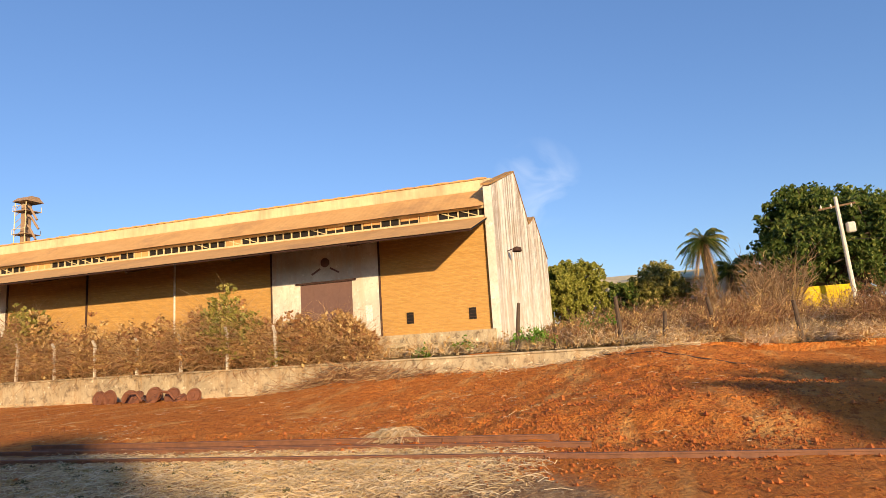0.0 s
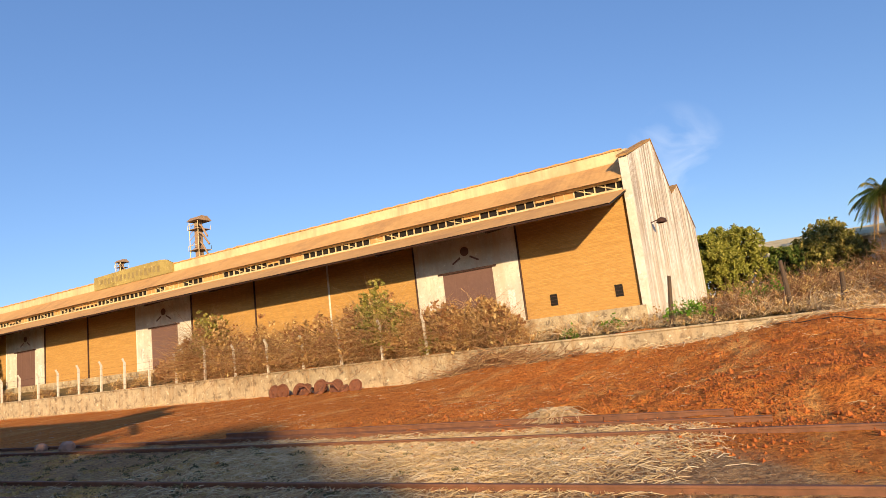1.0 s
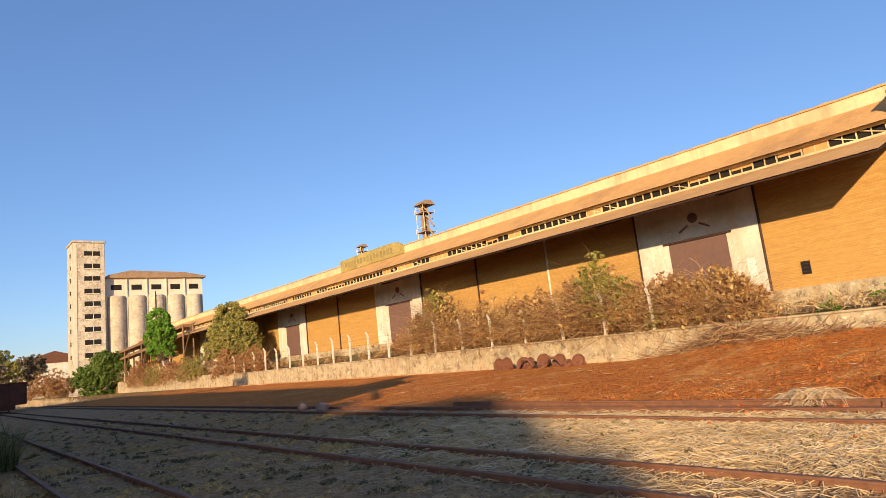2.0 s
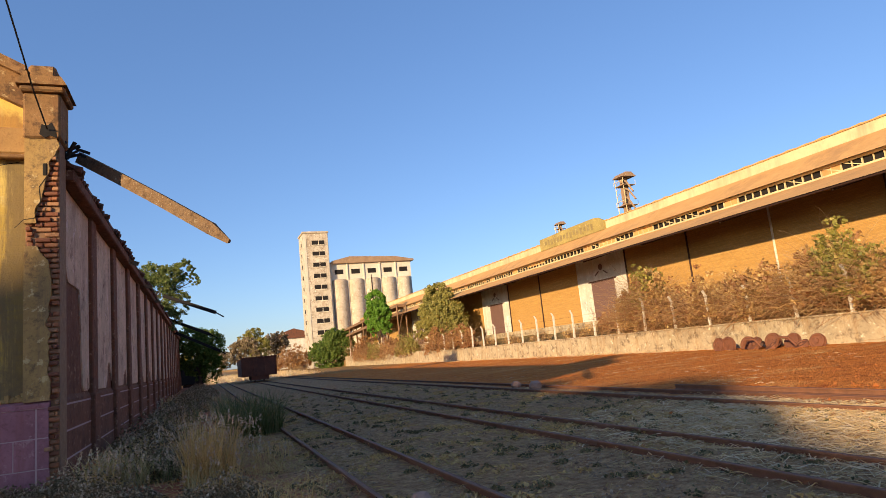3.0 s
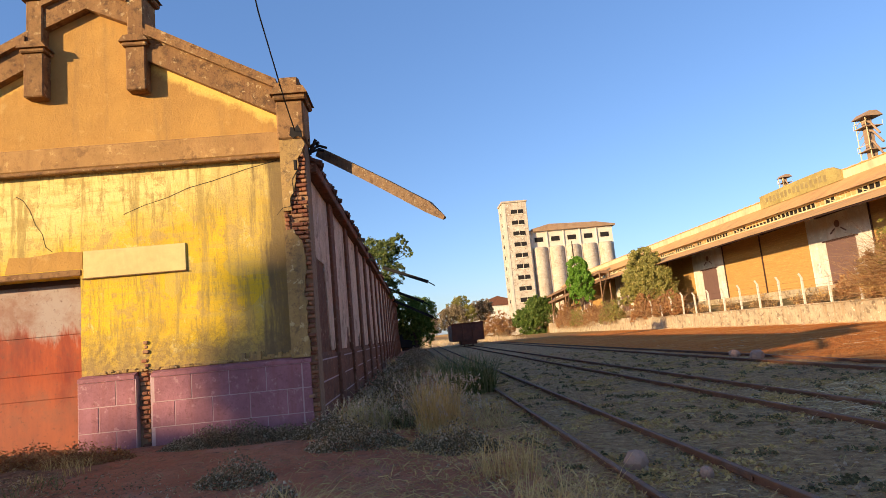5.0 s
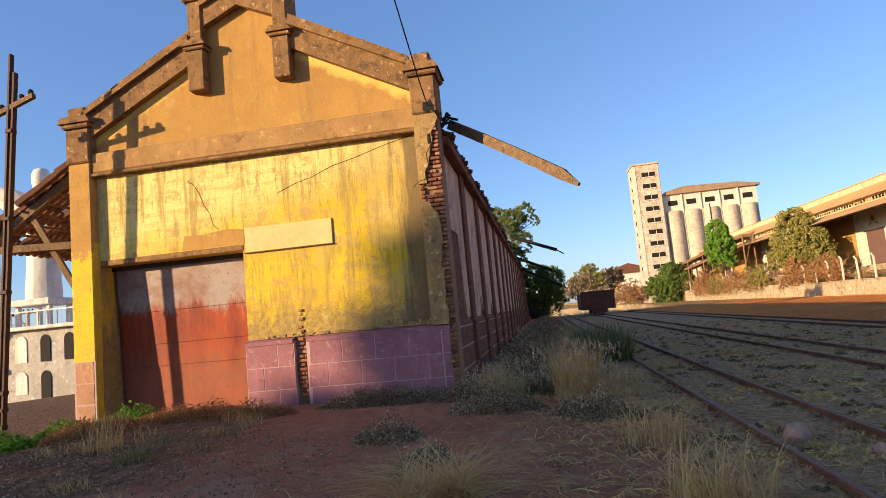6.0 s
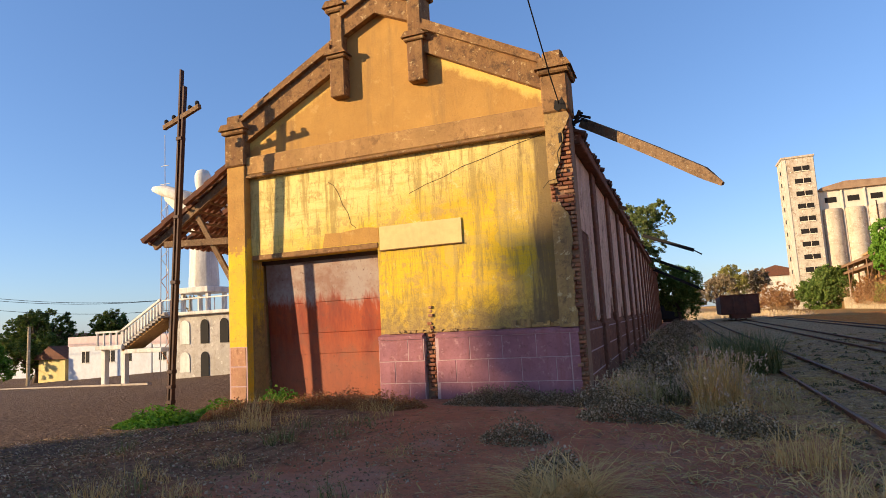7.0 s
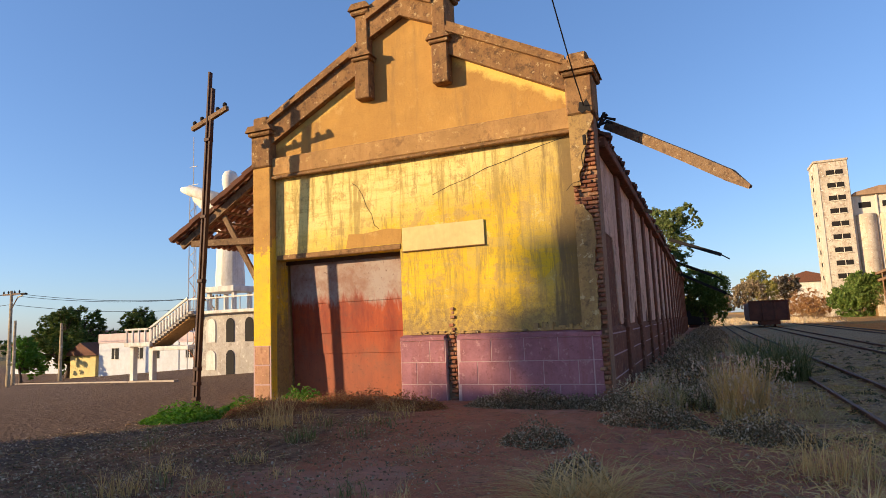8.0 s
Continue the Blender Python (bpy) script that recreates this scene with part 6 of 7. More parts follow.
def tuft(name, label, x, y, n, h, spread, w, mat, seed, rad=0.25, seeds=False):
    r = random.Random(seed)
    z = ground_z(x, y)
    t = thing(name, (x, y, z), label, "grass")
    g, s = Geo(), Geo()
    for _ in range(n):
        a, d = r.uniform(0, 2 * math.pi), rad * math.sqrt(r.random())
        bx_, by_ = x + d * math.cos(a), y + d * math.sin(a)
        tip = blade(g, (bx_, by_, ground_z(bx_, by_) - 0.01), h * r.uniform(0.45, 1.1), spread, w * r.uniform(0.7, 1.4), r)
        if seeds and r.random() < 0.3:
            for k in range(4):
                leaf(s, tip + Vector((0, 0, -0.025 * k)) + unit(r) * 0.012, 0.028, r, 2.2)
    tagged(part("grass_clump", g, mat, t, normals=False), kind="stuff")
    if s.v:
        tagged(part("plume", s, M_SEED, t, normals=False), kind="stuff")
    return t


tuft("dry_grass_tuft", "tall pale dry grass tuft with feathery tips", -1.75, -1.0, 620, 1.0, 0.55, 0.014, M_GRASSBLADE, 121, 0.4, True)
tuft("dry_grass_tuft", "pale seeding grass near the shed corner", -3.05, -0.6, 420, 0.6, 0.5, 0.014, M_PALEBLADE, 122, 0.5, True)
tuft("green_bush_grass", "dark green grassy bush beside the rail", -0.75, 5.8, 1200, 1.15, 0.85, 0.020, M_GREENBLADE, 123, 0.8)
tuft("grass_tuft", "arching grey-green grass clump in bare soil", -3.3, -6.2, 520, 0.66, 1.5, 0.015, M_GRASSBLADE, 124, 0.34)
tuft("grass_tuft", "dry arching grass clump by the rail", -1.0, -6.5, 230, 0.62, 0.6, 0.012, M_GRASSBLADE, 125, 0.4)
tuft("grass_tuft", "thin dry grass beside the rail", -1.1, -4.3, 150, 0.6, 0.4, 0.012, M_GRASSBLADE, 126, 0.4)
tuft("dry_weed", "thin dry weed stalks in front of the door", -8.9, -3.2, 120, 0.6, 0.45, 0.010, M_GRASSBLADE, 127, 0.3)
tuft("green_weed", "small green weed on the soil", -7.9, -3.9, 90, 0.3, 0.35, 0.016, M_GREENBLADE, 128, 0.25)
tuft("dry_weed", "dry weed in the corner of the soil", -8.3, -6.6, 90, 0.35, 0.3, 0.010, M_GRASSBLADE, 129, 0.3)
r = random.Random(14)
for i in range(70):
    x, y = r.uniform(-3.5, -0.7), (r.uniform(-2.6, 5.0) if i < 15 else r.uniform(3.0, 30.0))
    tuft("weed_tuft", "silvery weeds between the shed and rail", x, y, 70, r.uniform(0.3, 0.65), 0.45, 0.014, (M_PALEBLADE, M_GRASSBLADE, M_GREENBLADE)[i % 3], 200 + i, 0.35, i % 2 == 0)
for i in range(26):
    x, y = r.uniform(0.2, 8.0), r.uniform(-6, 22)
    tuft("weed_tuft", "low dry weeds on the track bed", x, y, 22, r.uniform(0.08, 0.2), 0.2, 0.010, M_GREENBLADE if i % 2 else M_GRASSBLADE, 260 + i, 0.2)


def mat_of_leaves(name, label, spots, n, size, mat, seed, h=0.25):
    """Low creeping plants: leaves close to the ground over ovals (x, y, rx, ry)."""
    r = random.Random(seed)
    g = Geo()
    area = sum(s[2] * s[3] for s in spots)
    for x, y, rx, ry in spots:
        for _ in range(int(n * rx * ry / area)):
            a, d = r.uniform(0, 2 * math.pi), math.sqrt(r.random())
            px_, py_ = x + rx * d * math.cos(a), y + ry * d * math.sin(a)
            hh = h * (1 - d * d) * (0.5 + 0.5 * r.random()) * (1 + 0.6 * noise.noise((px_ * 2, py_ * 2, 1)))
            leaf(g, Vector((px_, py_, ground_z(px_, py_) + r.uniform(0.01, 1) * hh)), size * r.uniform(0.6, 1.3), r, 1.3)
    return solid(name, g, mat, label, "plants", kind="stuff", normals=False)


mat_of_leaves("creeping_plants", "grey-green creeping plants along the plinth", [(-5.2, -0.75, 1.3, 0.5), (-3.6, -0.9, 0.7, 0.5), (-3.0, -2.2, 0.8, 0.4), (-1.6, -2.6, 0.7, 0.45), (-2.4, 0.4, 0.9, 1.2), (-3.6, -5.2, 0.4, 0.6), (-4.4, -3.6, 0.5, 0.3)], 40000, 0.030, M_LEAF_GREY, 131, 0.42)
mat_of_leaves("creeping_plants", "reddish creeping weeds before the door", [(-8.7, -1.0, 1.4, 0.5), (-7.4, -1.3, 0.8, 0.4), (-10.2, -1.8, 1.0, 0.7)], 20000, 0.03, M_LEAF_RUST, 132, 0.36)
mat_of_leaves("weeds", "dark weeds along the side wall", [(-3.0, 4.5, 0.8, 3.5), (-2.8, 12, 0.9, 5), (-2.4, 24, 1.2, 9), (-2.0, 42, 1.4, 12)], 30000, 0.055, M_LEAF_GREY, 133, 0.8)
r = random.Random(16)
mat_of_leaves("track_weeds", "small dark weeds dotted over the track bed", [(r.uniform(-0.9, 8.2), r.triangular(-8.5, 26, -4), r.uniform(0.03, 0.16), r.uniform(0.03, 0.14)) for _ in range(520)], 16000, 0.035, M_LEAF_WEED, 136, 0.09)
mat_of_leaves("track_weeds", "dry flattened grass patches between the rails", [(r.uniform(-0.9, 8.2), r.triangular(-8.5, 26, -4), r.uniform(0.1, 0.5), r.uniform(0.1, 0.4)) for _ in range(260)], 16000, 0.04, M_GRASSBLADE, 137, 0.04)
mat_of_leaves("soil_litter", "leaf litter and small weeds on the soil", [(-8.2, -4.6, 3.4, 2.6), (-11.0, -5.0, 2.8, 2.8), (-9.0, -7.6, 3.0, 1.6)], 11000, 0.032, M_LEAF_GREY, 134, 0.07)
mat_of_leaves("clover", "bright green clover at the pole's foot", [(-12.0, -2.1, 1.1, 0.6), (-11.1, -1.3, 1.0, 0.45), (-10.2, -0.8, 0.8, 0.3)], 11000, 0.055, M_LEAF_BRIGHT, 135, 0.36)

straw_field("soil_straw", "dry twigs and litter on the soil before the shed", 1700, lambda r: (r.uniform(-13, -1.2), r.triangular(-8.5, -0.6, -4)), 107, 0.04, 0.22, M_TWIG, 0.011, lift=0.04)
straw_field("soil_straw", "short grass litter near the rails", 4000, lambda r: (r.gauss(-1.6, 0.9), r.uniform(-8, 6)), 108, 0.05, 0.3, M_GRASSBLADE, 0.011, lift=0.08)
lumps("soil_crumbs", "crumbs of soil and grit", 12000, lambda r: (r.uniform(-14, -1.0), r.triangular(-8.5, -0.5, -6)), 114, 0.004, 0.018, M_PEBBLE)
r = random.Random(15)
for i in range(46):
    x, y = (r.uniform(-11.8, -7.0), r.uniform(-3.6, -0.8)) if i < 24 else (r.uniform(-12.5, -5), r.uniform(-7.5, -4))
    tuft("dry_weed", "small dry weed on the trodden soil", x, y, 34, r.uniform(0.12, 0.34), 0.25, 0.010, M_GRASSBLADE if i % 3 else M_GREENBLADE, 400 + i, 0.22)

straw_field("dry_grass_field", "sunlit dry grass at the far end of the yard", 5000, lambda r: (r.uniform(-8, 14), r.uniform(76, 150)), 109, 0.3, 0.8, M_STRAW, 0.06, lift=0.6)

# ---------------- rail pole ----------------
pl = thing("rail_pole", (-12.57, -1.28, 0), "old telegraph pole made of two dark rails with a crossarm", "telegraph pole")
pb, pt = Vector((-12.57, -1.28, -0.3)), Vector((-12.13, -1.28, 7.68))
for s in (-0.042, 0.042):
    o = Vector((s, 0, 0))
    part("rail_leg", Geo().bar(pb + o, pt + o - Vector((0, 0, 0.4 if s > 0 else 0)), 0.04, 0.10, (0, 1, 0)), M_RUSTSTEEL, pl)
for t in (0.08, 0.12, 0.16, 0.4, 0.58, 0.8):
    c = pb.lerp(pt, t)
    part("collar", Geo().bevel_box(c.x - 0.08, c.x + 0.08, c.y - 0.07, c.y + 0.07, c.z - 0.04, c.z + 0.04, 0.01), M_RUSTSTEEL, pl)
c = pb.lerp(pt, 0.862)
arm = part("crossarm", Geo().bar(c + Vector((-0.60, 0.1, -0.12)), c + Vector((0.60, -0.1, 0.12)), 0.08, 0.10), M_WOOD, pl)
for d in (-0.52, -0.26, 0.28, 0.52):
    p = c + Vector((d, -0.167 * d, 0.04 + 0.2 * d))
    part("insulator", Geo().lathe(p.x, p.y, [(0.02, p.z), (0.05, p.z + 0.04), (0.045, p.z + 0.1), (0.0, p.z + 0.13)], 8), M_DARK, arm)

# loose wire from the shed corner
part_wire = solid("wire", Geo().tube([(-3.98, -0.27, 5.74), (-3.96, -1.2, 5.95), (-3.93, -3.0, 6.6), (-3.75, -6.5, 8.2), (-3.4, -14, 12.0)], 0.012, 5), M_DARK, "slack dark cable tied to the shed corner", "cable", base=(-3.98, -0.27, 5.74))

# ---------------- wheels by the wall ----------------
M_RUSTRED = plain("earthy_rust", (0.22, 0.085, 0.045), (0.15, 0.06, 0.035), 6.0, bump=0.6)


def wheel(x, y, z, rad, turn, tilt):
    w = thing("rusty_wheel", (x, y, z), "rusty railway wheel half sunk in red earth", "wheel", "old wheels by the wall")
    prof = [(0.0, -0.10), (0.10, -0.10), (0.12, -0.04), (rad * 0.72, -0.03), (rad * 0.8, -0.07), (rad, -0.07), (rad, 0.05), (rad * 1.08, 0.07), (rad * 1.06, 0.10), (rad * 0.8, 0.08), (rad * 0.72, 0.03), (0.12, 0.05), (0.10, 0.12), (0.0, 0.12)]
    g = Geo().lathe(0, 0, prof, 28)
    m = pose(0, 0, 0, 90 + tilt, 0, turn)
    g.v = [tuple(m @ Vector(p) + Vector((x, y, z))) for p in g.v]
    part("disc", g, M_RUSTRED, w, smooth=False)


for x, y, rad, turn, tilt in ((24.6, 15.4, 0.40, 80, 8), (24.4, 14.5, 0.41, 85, -6), (25.0, 13.8, 0.40, 95, 20), (24.7, 13.1, 0.42, 70, 35), (25.3, 12.5, 0.44, 90, 12), (24.6, 11.9, 0.4, 60, 55), (25.1, 11.2, 0.42, 85, 25), (24.7, 10.4, 0.36, 75, 60), (24.9, 9.7, 0.36, 95, 15)):
    wheel(x, y, ground_z(x, y) + rad * 0.7 * math.cos(radians(tilt)), rad, turn, tilt)
bog = thing("bogie_frame", (24.5, 11.8, 0), "rusted bogie frame among old wheels", "scrap iron")
for yy in (10.4, 12.4):
    part("arch_bar", Geo().tube([(24.4, yy, 0.1), (24.35, yy + 0.35, 0.5), (24.3, yy + 0.8, 0.55), (24.4, yy + 1.15, 0.1)], 0.07, 6), M_RUSTRED, bog)
part("axle", Geo().tube([(24.2, 12.2, 0.25), (25.2, 13.0, 0.3)], 0.08, 8), M_RUSTSTEEL, bog)

# loose rail lengths and a joint bar beside the far track
for x0, ya, yb, zz in ((9.6, -10.3, 2.0, 0.14),):
    lr = solid("loose_rail", Geo().prism(rail_profile(x0, zz), "y", ya, yb), M_RAIL, "loose rusty rail lying beside the track", "rail", base=(x0, ya, 0))
    part("joint_bar", Geo().bevel_box(x0 - 0.05, x0 - 0.02, -8.7, -8.1, 0.03, 0.11, 0.01), M_RAIL, lr)
M_PINKSTONE = plain("dusty_pink_stone", (0.46, 0.27, 0.19), (0.34, 0.19, 0.13), 6.0, bump=0.6)
for x, y, s in ((0.28, -4.6, 0.13), (0.75, -5.3, 0.07), (8.6, 7.6, 0.22), (8.7, 9.2, 0.18)):
    b = bmesh.new()
    bmesh.ops.create_icosphere(b, subdivisions=2, radius=s)
    for v in b.verts:
        v.co *= 1 + 0.25 * noise.noise(v.co * 9 + Vector((x, y, 0)))
        v.co = v.co * 1.0 + Vector((x, y, 0.03 + s * 0.3))
        v.co.z = min(v.co.z, 0.1 + s * 0.8)
    b.verts.index_update()
    g = Geo().add([v.co for v in b.verts], [[v.index for v in f.verts] for f in b.faces])
    b.free()
    solid("stone", g, M_PINKSTONE, "broken reddish stone lying by the rails", "stone", "loose stones", base=(x, y, 0))
M_LACE = plain("orange_paint", (0.5, 0.17, 0.05), (0.4, 0.13, 0.04), 1.0)
# thin dark hose over the red earth
pts = [(25.2 - 5.0 * k / 40, -10.6 - 4.6 * (k / 40) ** 1.4 + 0.12 * math.sin(k * 0.25)) for k in range(41)]
zs = [ground_z(x, y) for x, y in pts]
zs = [sum(zs[max(0, k - 2):k + 3]) / len(zs[max(0, k - 2):k + 3]) for k in range(41)]
solid("hose", Geo().tube([(x, y, z + 0.015) for (x, y), z in zip(pts, zs)], 0.022, 6), M_BARK, "thin dark hose lying over the red earth", "hose", base=(25.2, -10.6, 1.0))

# ---------------- square with the statue ----------------
M_STATUE = plain("white_statue_paint", (0.76, 0.72, 0.66), (0.66, 0.61, 0.54), 1.5, bump=0.3, stain=(0.30, 0.26, 0.22), stain_amount=0.6, streak=(0.36, 0.31, 0.27))
SX, SY = -25.1, 13.8


def statue():
    """A robed figure with spread arms, kept plain."""
    g = Geo()
    n = 22
    rings = []
    for z, rx, ry in ((4.15, 0.80, 0.62), (4.4, 0.82, 0.64), (5.5, 0.76, 0.58), (6.8, 0.74, 0.54), (7.6, 0.80, 0.52), (8.3, 0.92, 0.5), (8.75, 0.95, 0.46), (9.05, 0.62, 0.38), (9.2, 0.30, 0.28), (9.4, 0.34, 0.34), (9.75, 0.42, 0.40), (10.1, 0.41, 0.40), (10.35, 0.30, 0.30), (10.45, 0.05, 0.05)):
        rings.append([(SX + rx * math.cos(2 * math.pi * k / n) * (1 + (0.07 * math.cos(9 * 2 * math.pi * k / n) if z < 8.2 else 0)), SY + ry * math.sin(2 * math.pi * k / n) * (1 + (0.07 * math.cos(9 * 2 * math.pi * k / n) if z < 8.2 else 0)), z) for k in range(n)])
    for ring in rings:
        g.v += ring
    g.f += [(i * n + k, i * n + (k + 1) % n, (i + 1) * n + (k + 1) % n, (i + 1) * n + k) for i in range(len(rings) - 1) for k in range(n)]
    for s in (-1, 1):
        g.tube([(SX + 0.5 * s, SY, 8.85), (SX + 1.5 * s, SY - 0.1, 9.2), (SX + 2.5 * s, SY - 0.15, 9.58), (SX + 3.2 * s, SY - 0.2, 9.75)], [0.36, 0.36, 0.32, 0.14], 10)
        g.prism([(SX + 0.6 * s, 8.95), (SX + 2.5 * s, 9.5), (SX + 2.35 * s, 9.0), (SX + 1.2 * s, 8.0), (SX + 0.75 * s, 7.2)], "y", SY - 0.25, SY + 0.12)
    return solid("statue", g, M_STATUE, "white weathered statue with outspread arms on a pedestal", "statue", base=(SX, SY, 4.15), smooth=True)


statue()
ped = thing("statue_pavilion", (SX, SY, -0.4), "white two-storey pavilion with arched niches carrying the statue", "building")
M_PAV = mottled("stained_white_wall", (0.50, 0.45, 0.40), (0.24, 0.20, 0.17), (0.62, 0.58, 0.53), (0.34, 0.29, 0.24), 0.9, cover=0.4)
part("plinth_slab", Geo().bevel_box(SX - 1.05, SX + 1.05, SY - 0.9, SY + 0.9, 3.85, 4.15, 0.04), M_STATUE, ped)
for a in (-0.8, 0.8):
    for b in (-0.6, 0.6):
        part("column", Geo().bevel_box(SX + a - 0.1, SX + a + 0.1, SY + b - 0.1, SY + b + 0.1, 2.9, 3.85, 0.02), M_STATUE, ped)
part("wall", Geo().bevel_box(-26.7, -20.5, 13.0, 17.5, -0.6, 2.75, 0.03), M_PAV, ped)
part("deck", Geo().bevel_box(-27.0, -20.2, 12.7, 17.8, 2.75, 2.92, 0.03), M_STATUE, ped)
for x0, x1, z0, z1 in ((-25.9, -25.3, 1.3, 2.5), (-24.6, -24.1, 1.3, 2.5), (-25.9, -25.3, -0.1, 0.9), (-24.6, -24.1, -0.4, 0.9), (-23.4, -22.9, 1.3, 2.5)):
    m = (x0 + x1) / 2
    poly = [(x0, z0), (x1, z0), (x1, z1 - 0.3)] + [(m + (x1 - m) * math.cos(k * math.pi / 8), z1 - 0.3 + 0.3 * math.sin(k * math.pi / 8)) for k in range(1, 8)] + [(x0, z1 - 0.3)]
    part("arch_niche", Geo().prism(poly, "y", 12.96, 12.995), M_STATUE if x0 < -25 else M_DARK, ped)
for i in range(15):
    x = -26.9 + i * 0.47
    part("baluster", Geo().bar((x, 12.85, 2.92), (x, 12.85, 3.55), 0.05, 0.05), M_STATUE, ped)
part("handrail", Geo().bar((-27.0, 12.85, 3.58), (-20.2, 12.85, 3.58), 0.07, 0.07), M_STATUE, ped)
for i in range(13):
    t = i / 12
    part("step", Geo().bevel_box(-29.3 + 2.5 * t, -28.95 + 2.5 * t, 12.5, 13.9, 1.40 + 1.4 * t, 1.56 + 1.4 * t, 0.01), M_PAV, ped)
    part("baluster", Geo().bevel_box(-29.24 + 2.5 * t, -29.14 + 2.5 * t, 12.45, 12.55, 1.5 + 1.4 * t, 2.1 + 1.4 * t, 0.01), M_STATUE, ped)
part("stair_beam", Geo().bar((-29.4, 13.2, 1.2), (-26.7, 13.2, 2.68), 1.2, 0.2), M_TAN, ped)
part("stair_rail", Geo().bar((-29.4, 12.5, 2.12), (-26.7, 12.5, 3.62), 0.12, 0.10), M_STATUE, ped)
part("landing", Geo().bevel_box(-31.1, -29.2, 12.4, 14.0, 1.22, 1.44, 0.03), M_STATUE, ped)
part("lower_slab", Geo().bevel_box(-29.2, -26.7, 12.55, 13.9, 0.98, 1.2, 0.03), M_STATUE, ped)
for x in (-31.0, -30.55, -30.1, -29.65, -29.3):
    part("baluster", Geo().bevel_box(x - 0.05, x + 0.05, 12.45, 12.55, 1.44, 2.12, 0.01), M_STATUE, ped)
part("landing_rail", Geo().bar((-31.1, 12.5, 2.14), (-29.2, 12.5, 2.14), 0.12, 0.10), M_STATUE, ped)
for x, y in ((-30.8, 12.8), (-29.4, 12.8)):
    part("stair_post", Geo().bevel_box(x - 0.14, x + 0.14, y - 0.14, y + 0.14, -1.3, 1.22, 0.02), M_STATUE, ped)

# lattice mast
mast = thing("radio_mast", (-46.80, 33, -1), "slender red and white lattice radio mast", "mast")
for k in range(3):
    a = 2 * math.pi * k / 3
    part("leg", Geo().tube([(-46.80 + 0.45 * math.cos(a), 33 + 0.45 * math.sin(a), -1.5), (-46.80 + 0.32 * math.cos(a), 33 + 0.32 * math.sin(a), 15)], 0.045, 5), M_STATUE, mast)
for i in range(22):
    z = -1 + 0.72 * i
    a, b = 2 * math.pi * (i % 3) / 3, 2 * math.pi * ((i + 1) % 3) / 3
    part("lace", Geo().tube([(-46.80 + 0.4 * math.cos(a), 33 + 0.4 * math.sin(a), z), (-46.80 + 0.4 * math.cos(b), 33 + 0.4 * math.sin(b), z + 0.72)], 0.03, 4), M_STATUE if (i // 4) % 2 else M_LACE, mast)
part("whip", Geo().tube([(-46.80, 33, 15), (-46.80, 33, 21)], 0.04, 5), M_STATUE, mast)
for z, d in ((16.2, 0.6), (18.0, 0.45)):
    part("antenna", Geo().bar((-46.80 - d, 33, z), (-46.80 + d, 33, z), 0.05, 0.05), M_STATUE, mast)

# houses over the road
M_PINK = plain("pale_pink_wall", (0.66, 0.50, 0.47), (0.60, 0.44, 0.41), 0.4, stain=(0.72, 0.70, 0.68), stain_amount=0.6)
M_PALE = plain("pale_blue_white_wall", (0.62, 0.63, 0.66), (0.54, 0.55, 0.58), 0.4, stain=(0.42, 0.40, 0.40))


def house(x0, x1, y, z0, z1, wall, windows, label):
    h = thing("house", ((x0 + x1) / 2, y, z0), label, "house")
    part("wall", Geo().bevel_box(x0, x1, y, y + 8, z0 - 1, z1, 0.04), wall, h)
    part("parapet", Geo().bevel_box(x0 - 0.05, x1 + 0.05, y - 0.05, y + 0.25, z1 - 0.9, z1 + 0.05, 0.03), M_PINK, h)
    for a, b, c, d in windows:
        w = part("window", Geo().box(a, b, y - 0.02, y - 0.004, c, d), M_DARK, h)
        part("window_frame", Geo().box(a - 0.08, b + 0.08, y - 0.05, y - 0.021, d, d + 0.08).box(a - 0.08, b + 0.08, y - 0.05, y - 0.021, c - 0.08, c).box((a + b) / 2 - 0.04, (a + b) / 2 + 0.04, y - 0.05, y - 0.021, c, d), M_STATUE, w)
    return h


house(-60.5, -49.5, 34, -1.6, 2.15, M_PALE, ((-58.6, -57.6, -0.4, 0.7), (-55.2, -54.2, -0.4, 0.7), (-53.0, -52.0, -0.4, 0.7)), "white and pink single-storey house across the road")
house(-49.4, -40.5, 34, -1.4, 2.0, M_PALE, ((-48.6, -47.6, -0.4, 0.7), (-46.4, -45.2, -1.4, 0.6), (-44.6, -43.8, -1.4, 0.6)), "white house with tall barred door across the road")
sh2 = thing("small_house", (-66, 36, -2.2), "small cream house with a dark tiled roof", "house")
part("wall", Geo().box(-67.5, -63.5, 36, 41, -3, 0.2), M_CREAM, sh2)
part("roof", Geo().prism([(-68.2, 0.0), (-65.5, 1.4), (-62.8, 0.0)], "y", 35.6, 41.4), M_TILE, sh2)
lowh = thing("low_building", (-84, 44, -3), "long pale low building far down the road", "building")
part("wall", Geo().box(-100, -76, 50, 58, -4, 1.2), M_PALE, lowh)
part("roof", Geo().prism([(-100.5, 1.2), (-88, 3.0), (-75.5, 1.2)], "y", 49.5, 58.5), M_TILE, lowh)
tree("street_tree", "dark street tree beside the road", (-70.5, 38, -2.4), 1.6, lobes_of(301, 3.9, 1.6, 6.8, 26, 1.2, 1.9), 30000, 0.18, M_LEAF_MANGO, 301, 0.3, -0.1, "street trees")
tree("street_tree", "dark street tree beside the road", (-64.5, 42, -2.2), 1.8, lobes_of(302, 3.4, 1.6, 5.9, 20, 1.2, 1.8), 24000, 0.18, M_LEAF_MANGO, 302, 0.3, -0.1, "street trees")
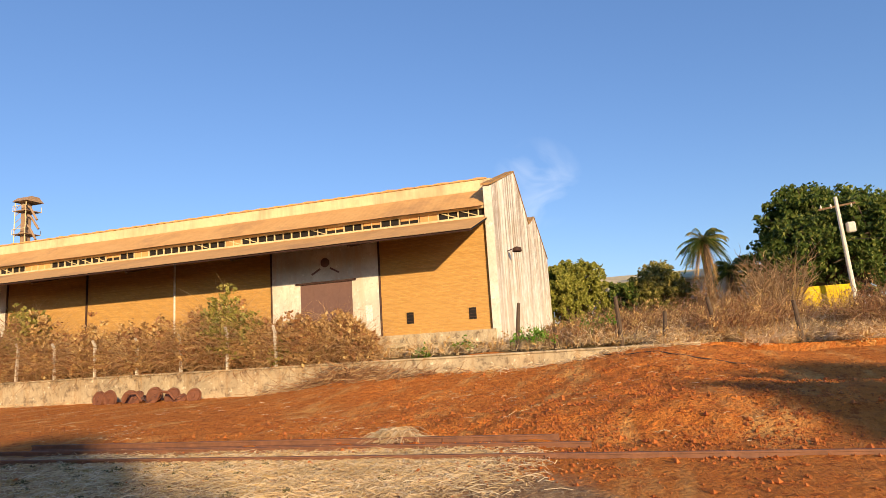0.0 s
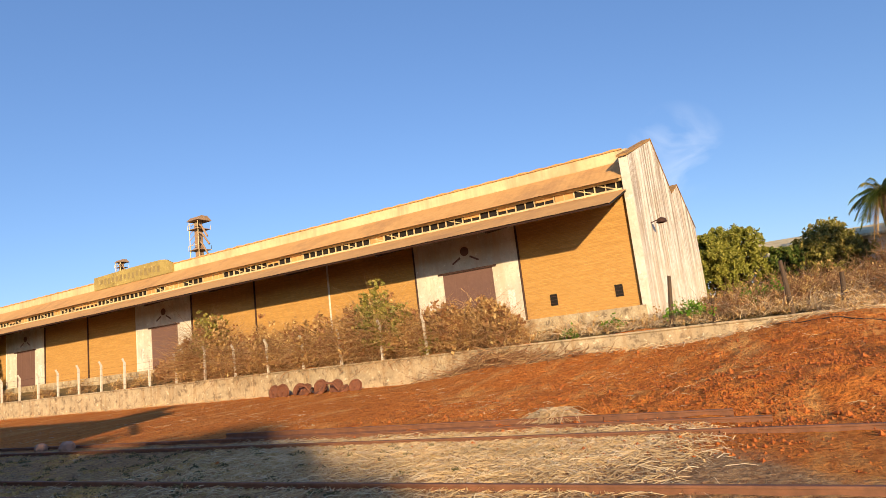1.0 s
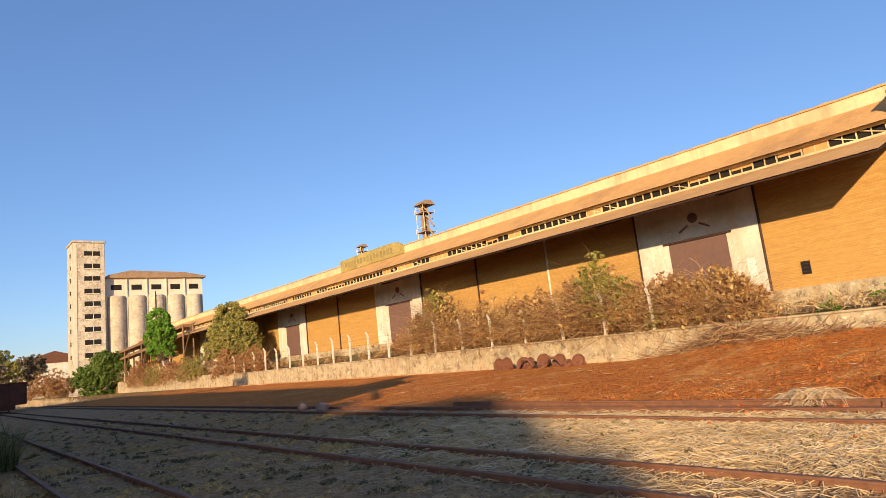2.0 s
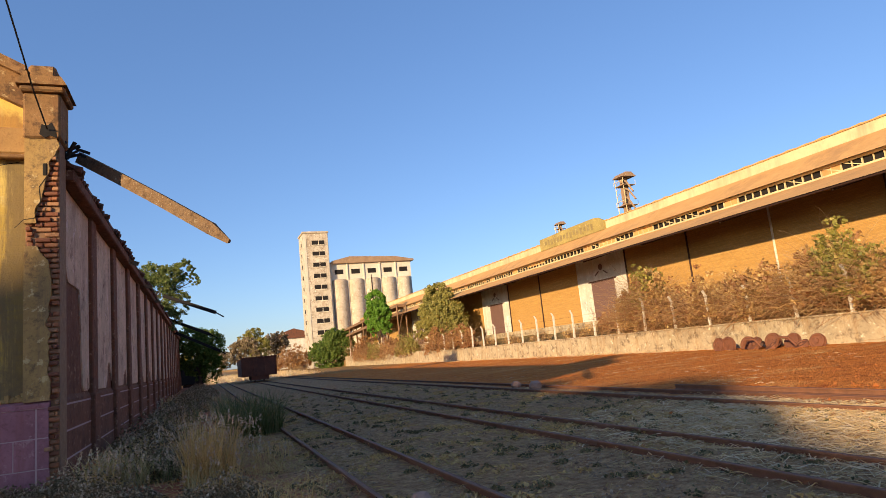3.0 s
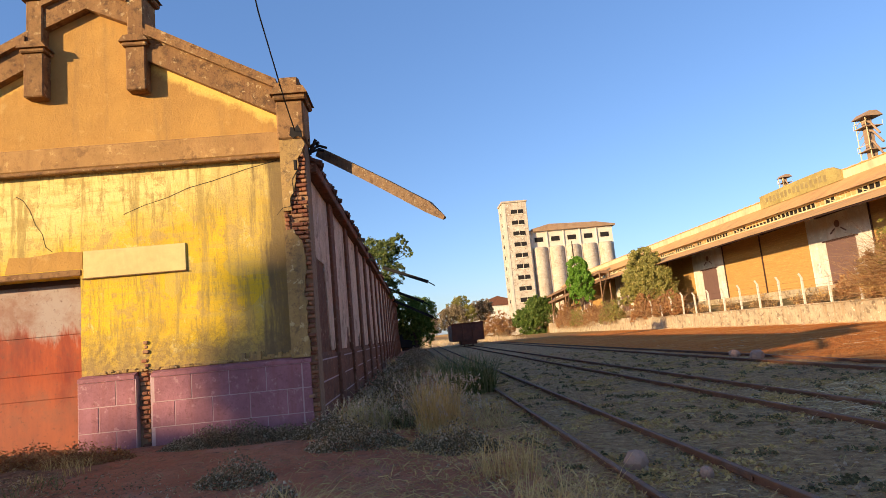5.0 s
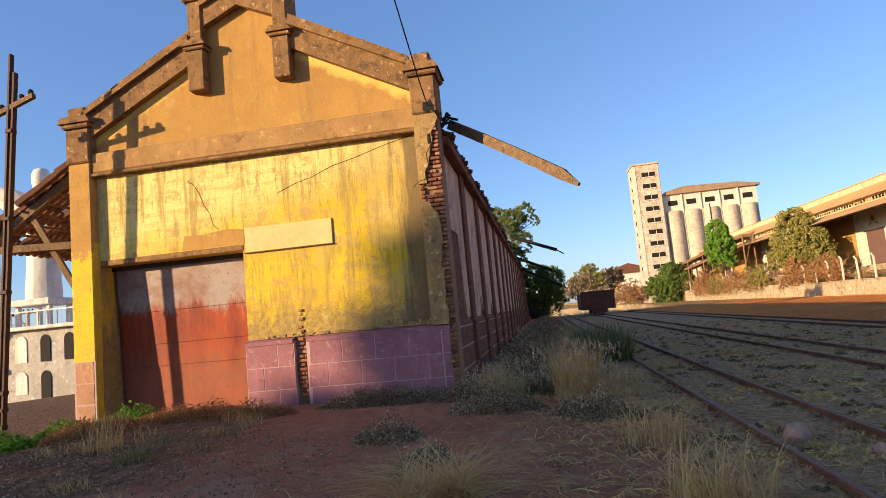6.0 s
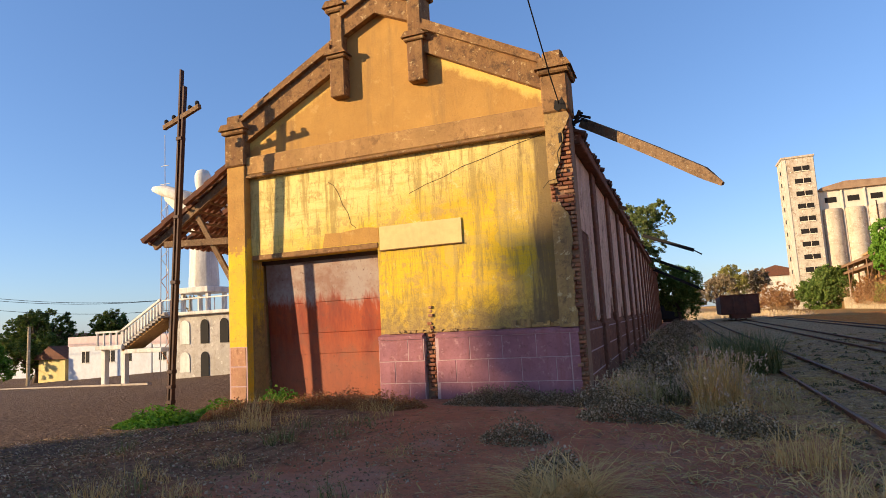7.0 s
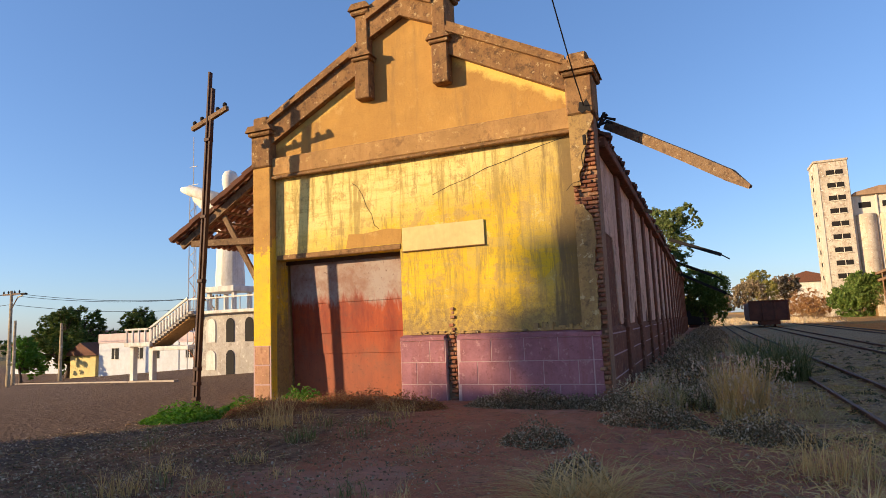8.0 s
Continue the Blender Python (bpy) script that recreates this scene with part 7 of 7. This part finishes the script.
tree("street_tree", "reddish round tree behind the houses", (-61.4, 50, -2.9), 2.0, lobes_of(303, 2.6, 2.8, 5.4, 14, 1.1, 1.6), 16000, 0.18, M_LEAF_RUST, 303, 0.25, 0.1, "street trees")
tree("street_tree", "young green tree at the kerb", (-66.5, 30, -2.4), 1.4, lobes_of(304, 1.6, 1.2, 3.6, 9, 0.8, 1.2), 10000, 0.15, M_LEAF_BRIGHT, 304, 0.15, 0.15, "street trees")
for i in range(9):
    tree("far_tree", "distant dark trees on the horizon", (-70 - 22 * i, 90 + 9 * (i % 3), -3), 2.0, lobes_of(320 + i, 9, 2.0, 5.5, 9, 2.2, 3.4), 2600, 0.7, M_LEAF_MANGO, 320 + i, 0.4, 0.0, "trees on the skyline")

# street furniture
def street_pole(x, y, z, h, lamp, arm):
    t = thing("street_pole", (x, y, z), "grey street pole with wires and lamp arm", "utility pole", "poles along the street")
    part("pole", Geo().tube([(x, y, z - 0.5), (x, y, z + h)], [0.17, 0.11], 8), M_CONCRETE, t)
    if arm:
        part("crossarm", Geo().bar((x - 1.1, y, z + h - 0.3), (x + 1.1, y, z + h - 0.3), 0.1, 0.12), M_WOOD, t)
        for d in (-1.0, -0.4, 0.4, 1.0):
            part("insulator", Geo().lathe(x + d, y, [(0.03, z + h - 0.25), (0.08, z + h - 0.12), (0.0, z + h + 0.05)], 6), M_DARK, t)
    if lamp:
        part("lamp_arm", Geo().tube([(x, y, z + h - 1.6), (x + lamp * 0.8, y, z + h - 0.6), (x + lamp * 1.7, y, z + h - 0.35)], 0.05, 6), M_CONCRETE, t)
        part("lamp_head", Geo().bevel_box(x + lamp * 1.6 - 0.3, x + lamp * 1.6 + 0.3, y - 0.12, y + 0.12, z + h - 0.42, z + h - 0.25, 0.04), M_DARK, t)


street_pole(-55.8, 22, -1.95, 8.0, 1, True)
street_pole(-63.0, 27, -2.2, 6.0, 0, False)
street_pole(-56.5, 27, -1.9, 5.2, 0, False)
street_pole(-42.0, 31, -1.2, 6.4, -1, True)
for k, (dz, dx) in enumerate(((0, -1.0), (0.02, 0.4), (-0.9, 0))):
    a, b = Vector((-55.8 + dx, 22, 5.8 + dz)), Vector((-42 + dx, 31, 5.0 + dz))
    pts = [a.lerp(b, t) - Vector((0, 0, 0.5 * 4 * t * (1 - t))) for t in (i / 10 for i in range(11))]
    solid("overhead_wire", Geo().tube(pts, 0.025, 4), M_DARK, "sagging overhead wire along the street", "wire", "street wires", base=a)
    a2 = a + Vector((-40, 4, 0.6))
    solid("overhead_wire", Geo().tube([a, a.lerp(a2, 0.5) - Vector((0, 0, 0.8)), a2], 0.025, 4), M_DARK, "sagging overhead wire along the street", "wire", "street wires", base=a)
# kerb and low planter along the road
M_KERB = plain("pale_kerb", (0.34, 0.28, 0.23), (0.26, 0.21, 0.17), 2.0)
for i in range(26):
    p, q_ = Vector((-24 - 1.6 * i, 9.2 + 0.75 * i, 0)), Vector((-25.55 - 1.6 * i, 9.93 + 0.75 * i, 0))
    p.z, q_.z = ground_z(p.x, p.y) + 0.01, ground_z(q_.x, q_.y) + 0.01
    solid("kerb_stone", Geo().bar(p, q_, 0.18, 0.14), M_KERB, "pale worn kerb stone at the edge of the square", "kerb", "kerb of the square", base=tuple(p))
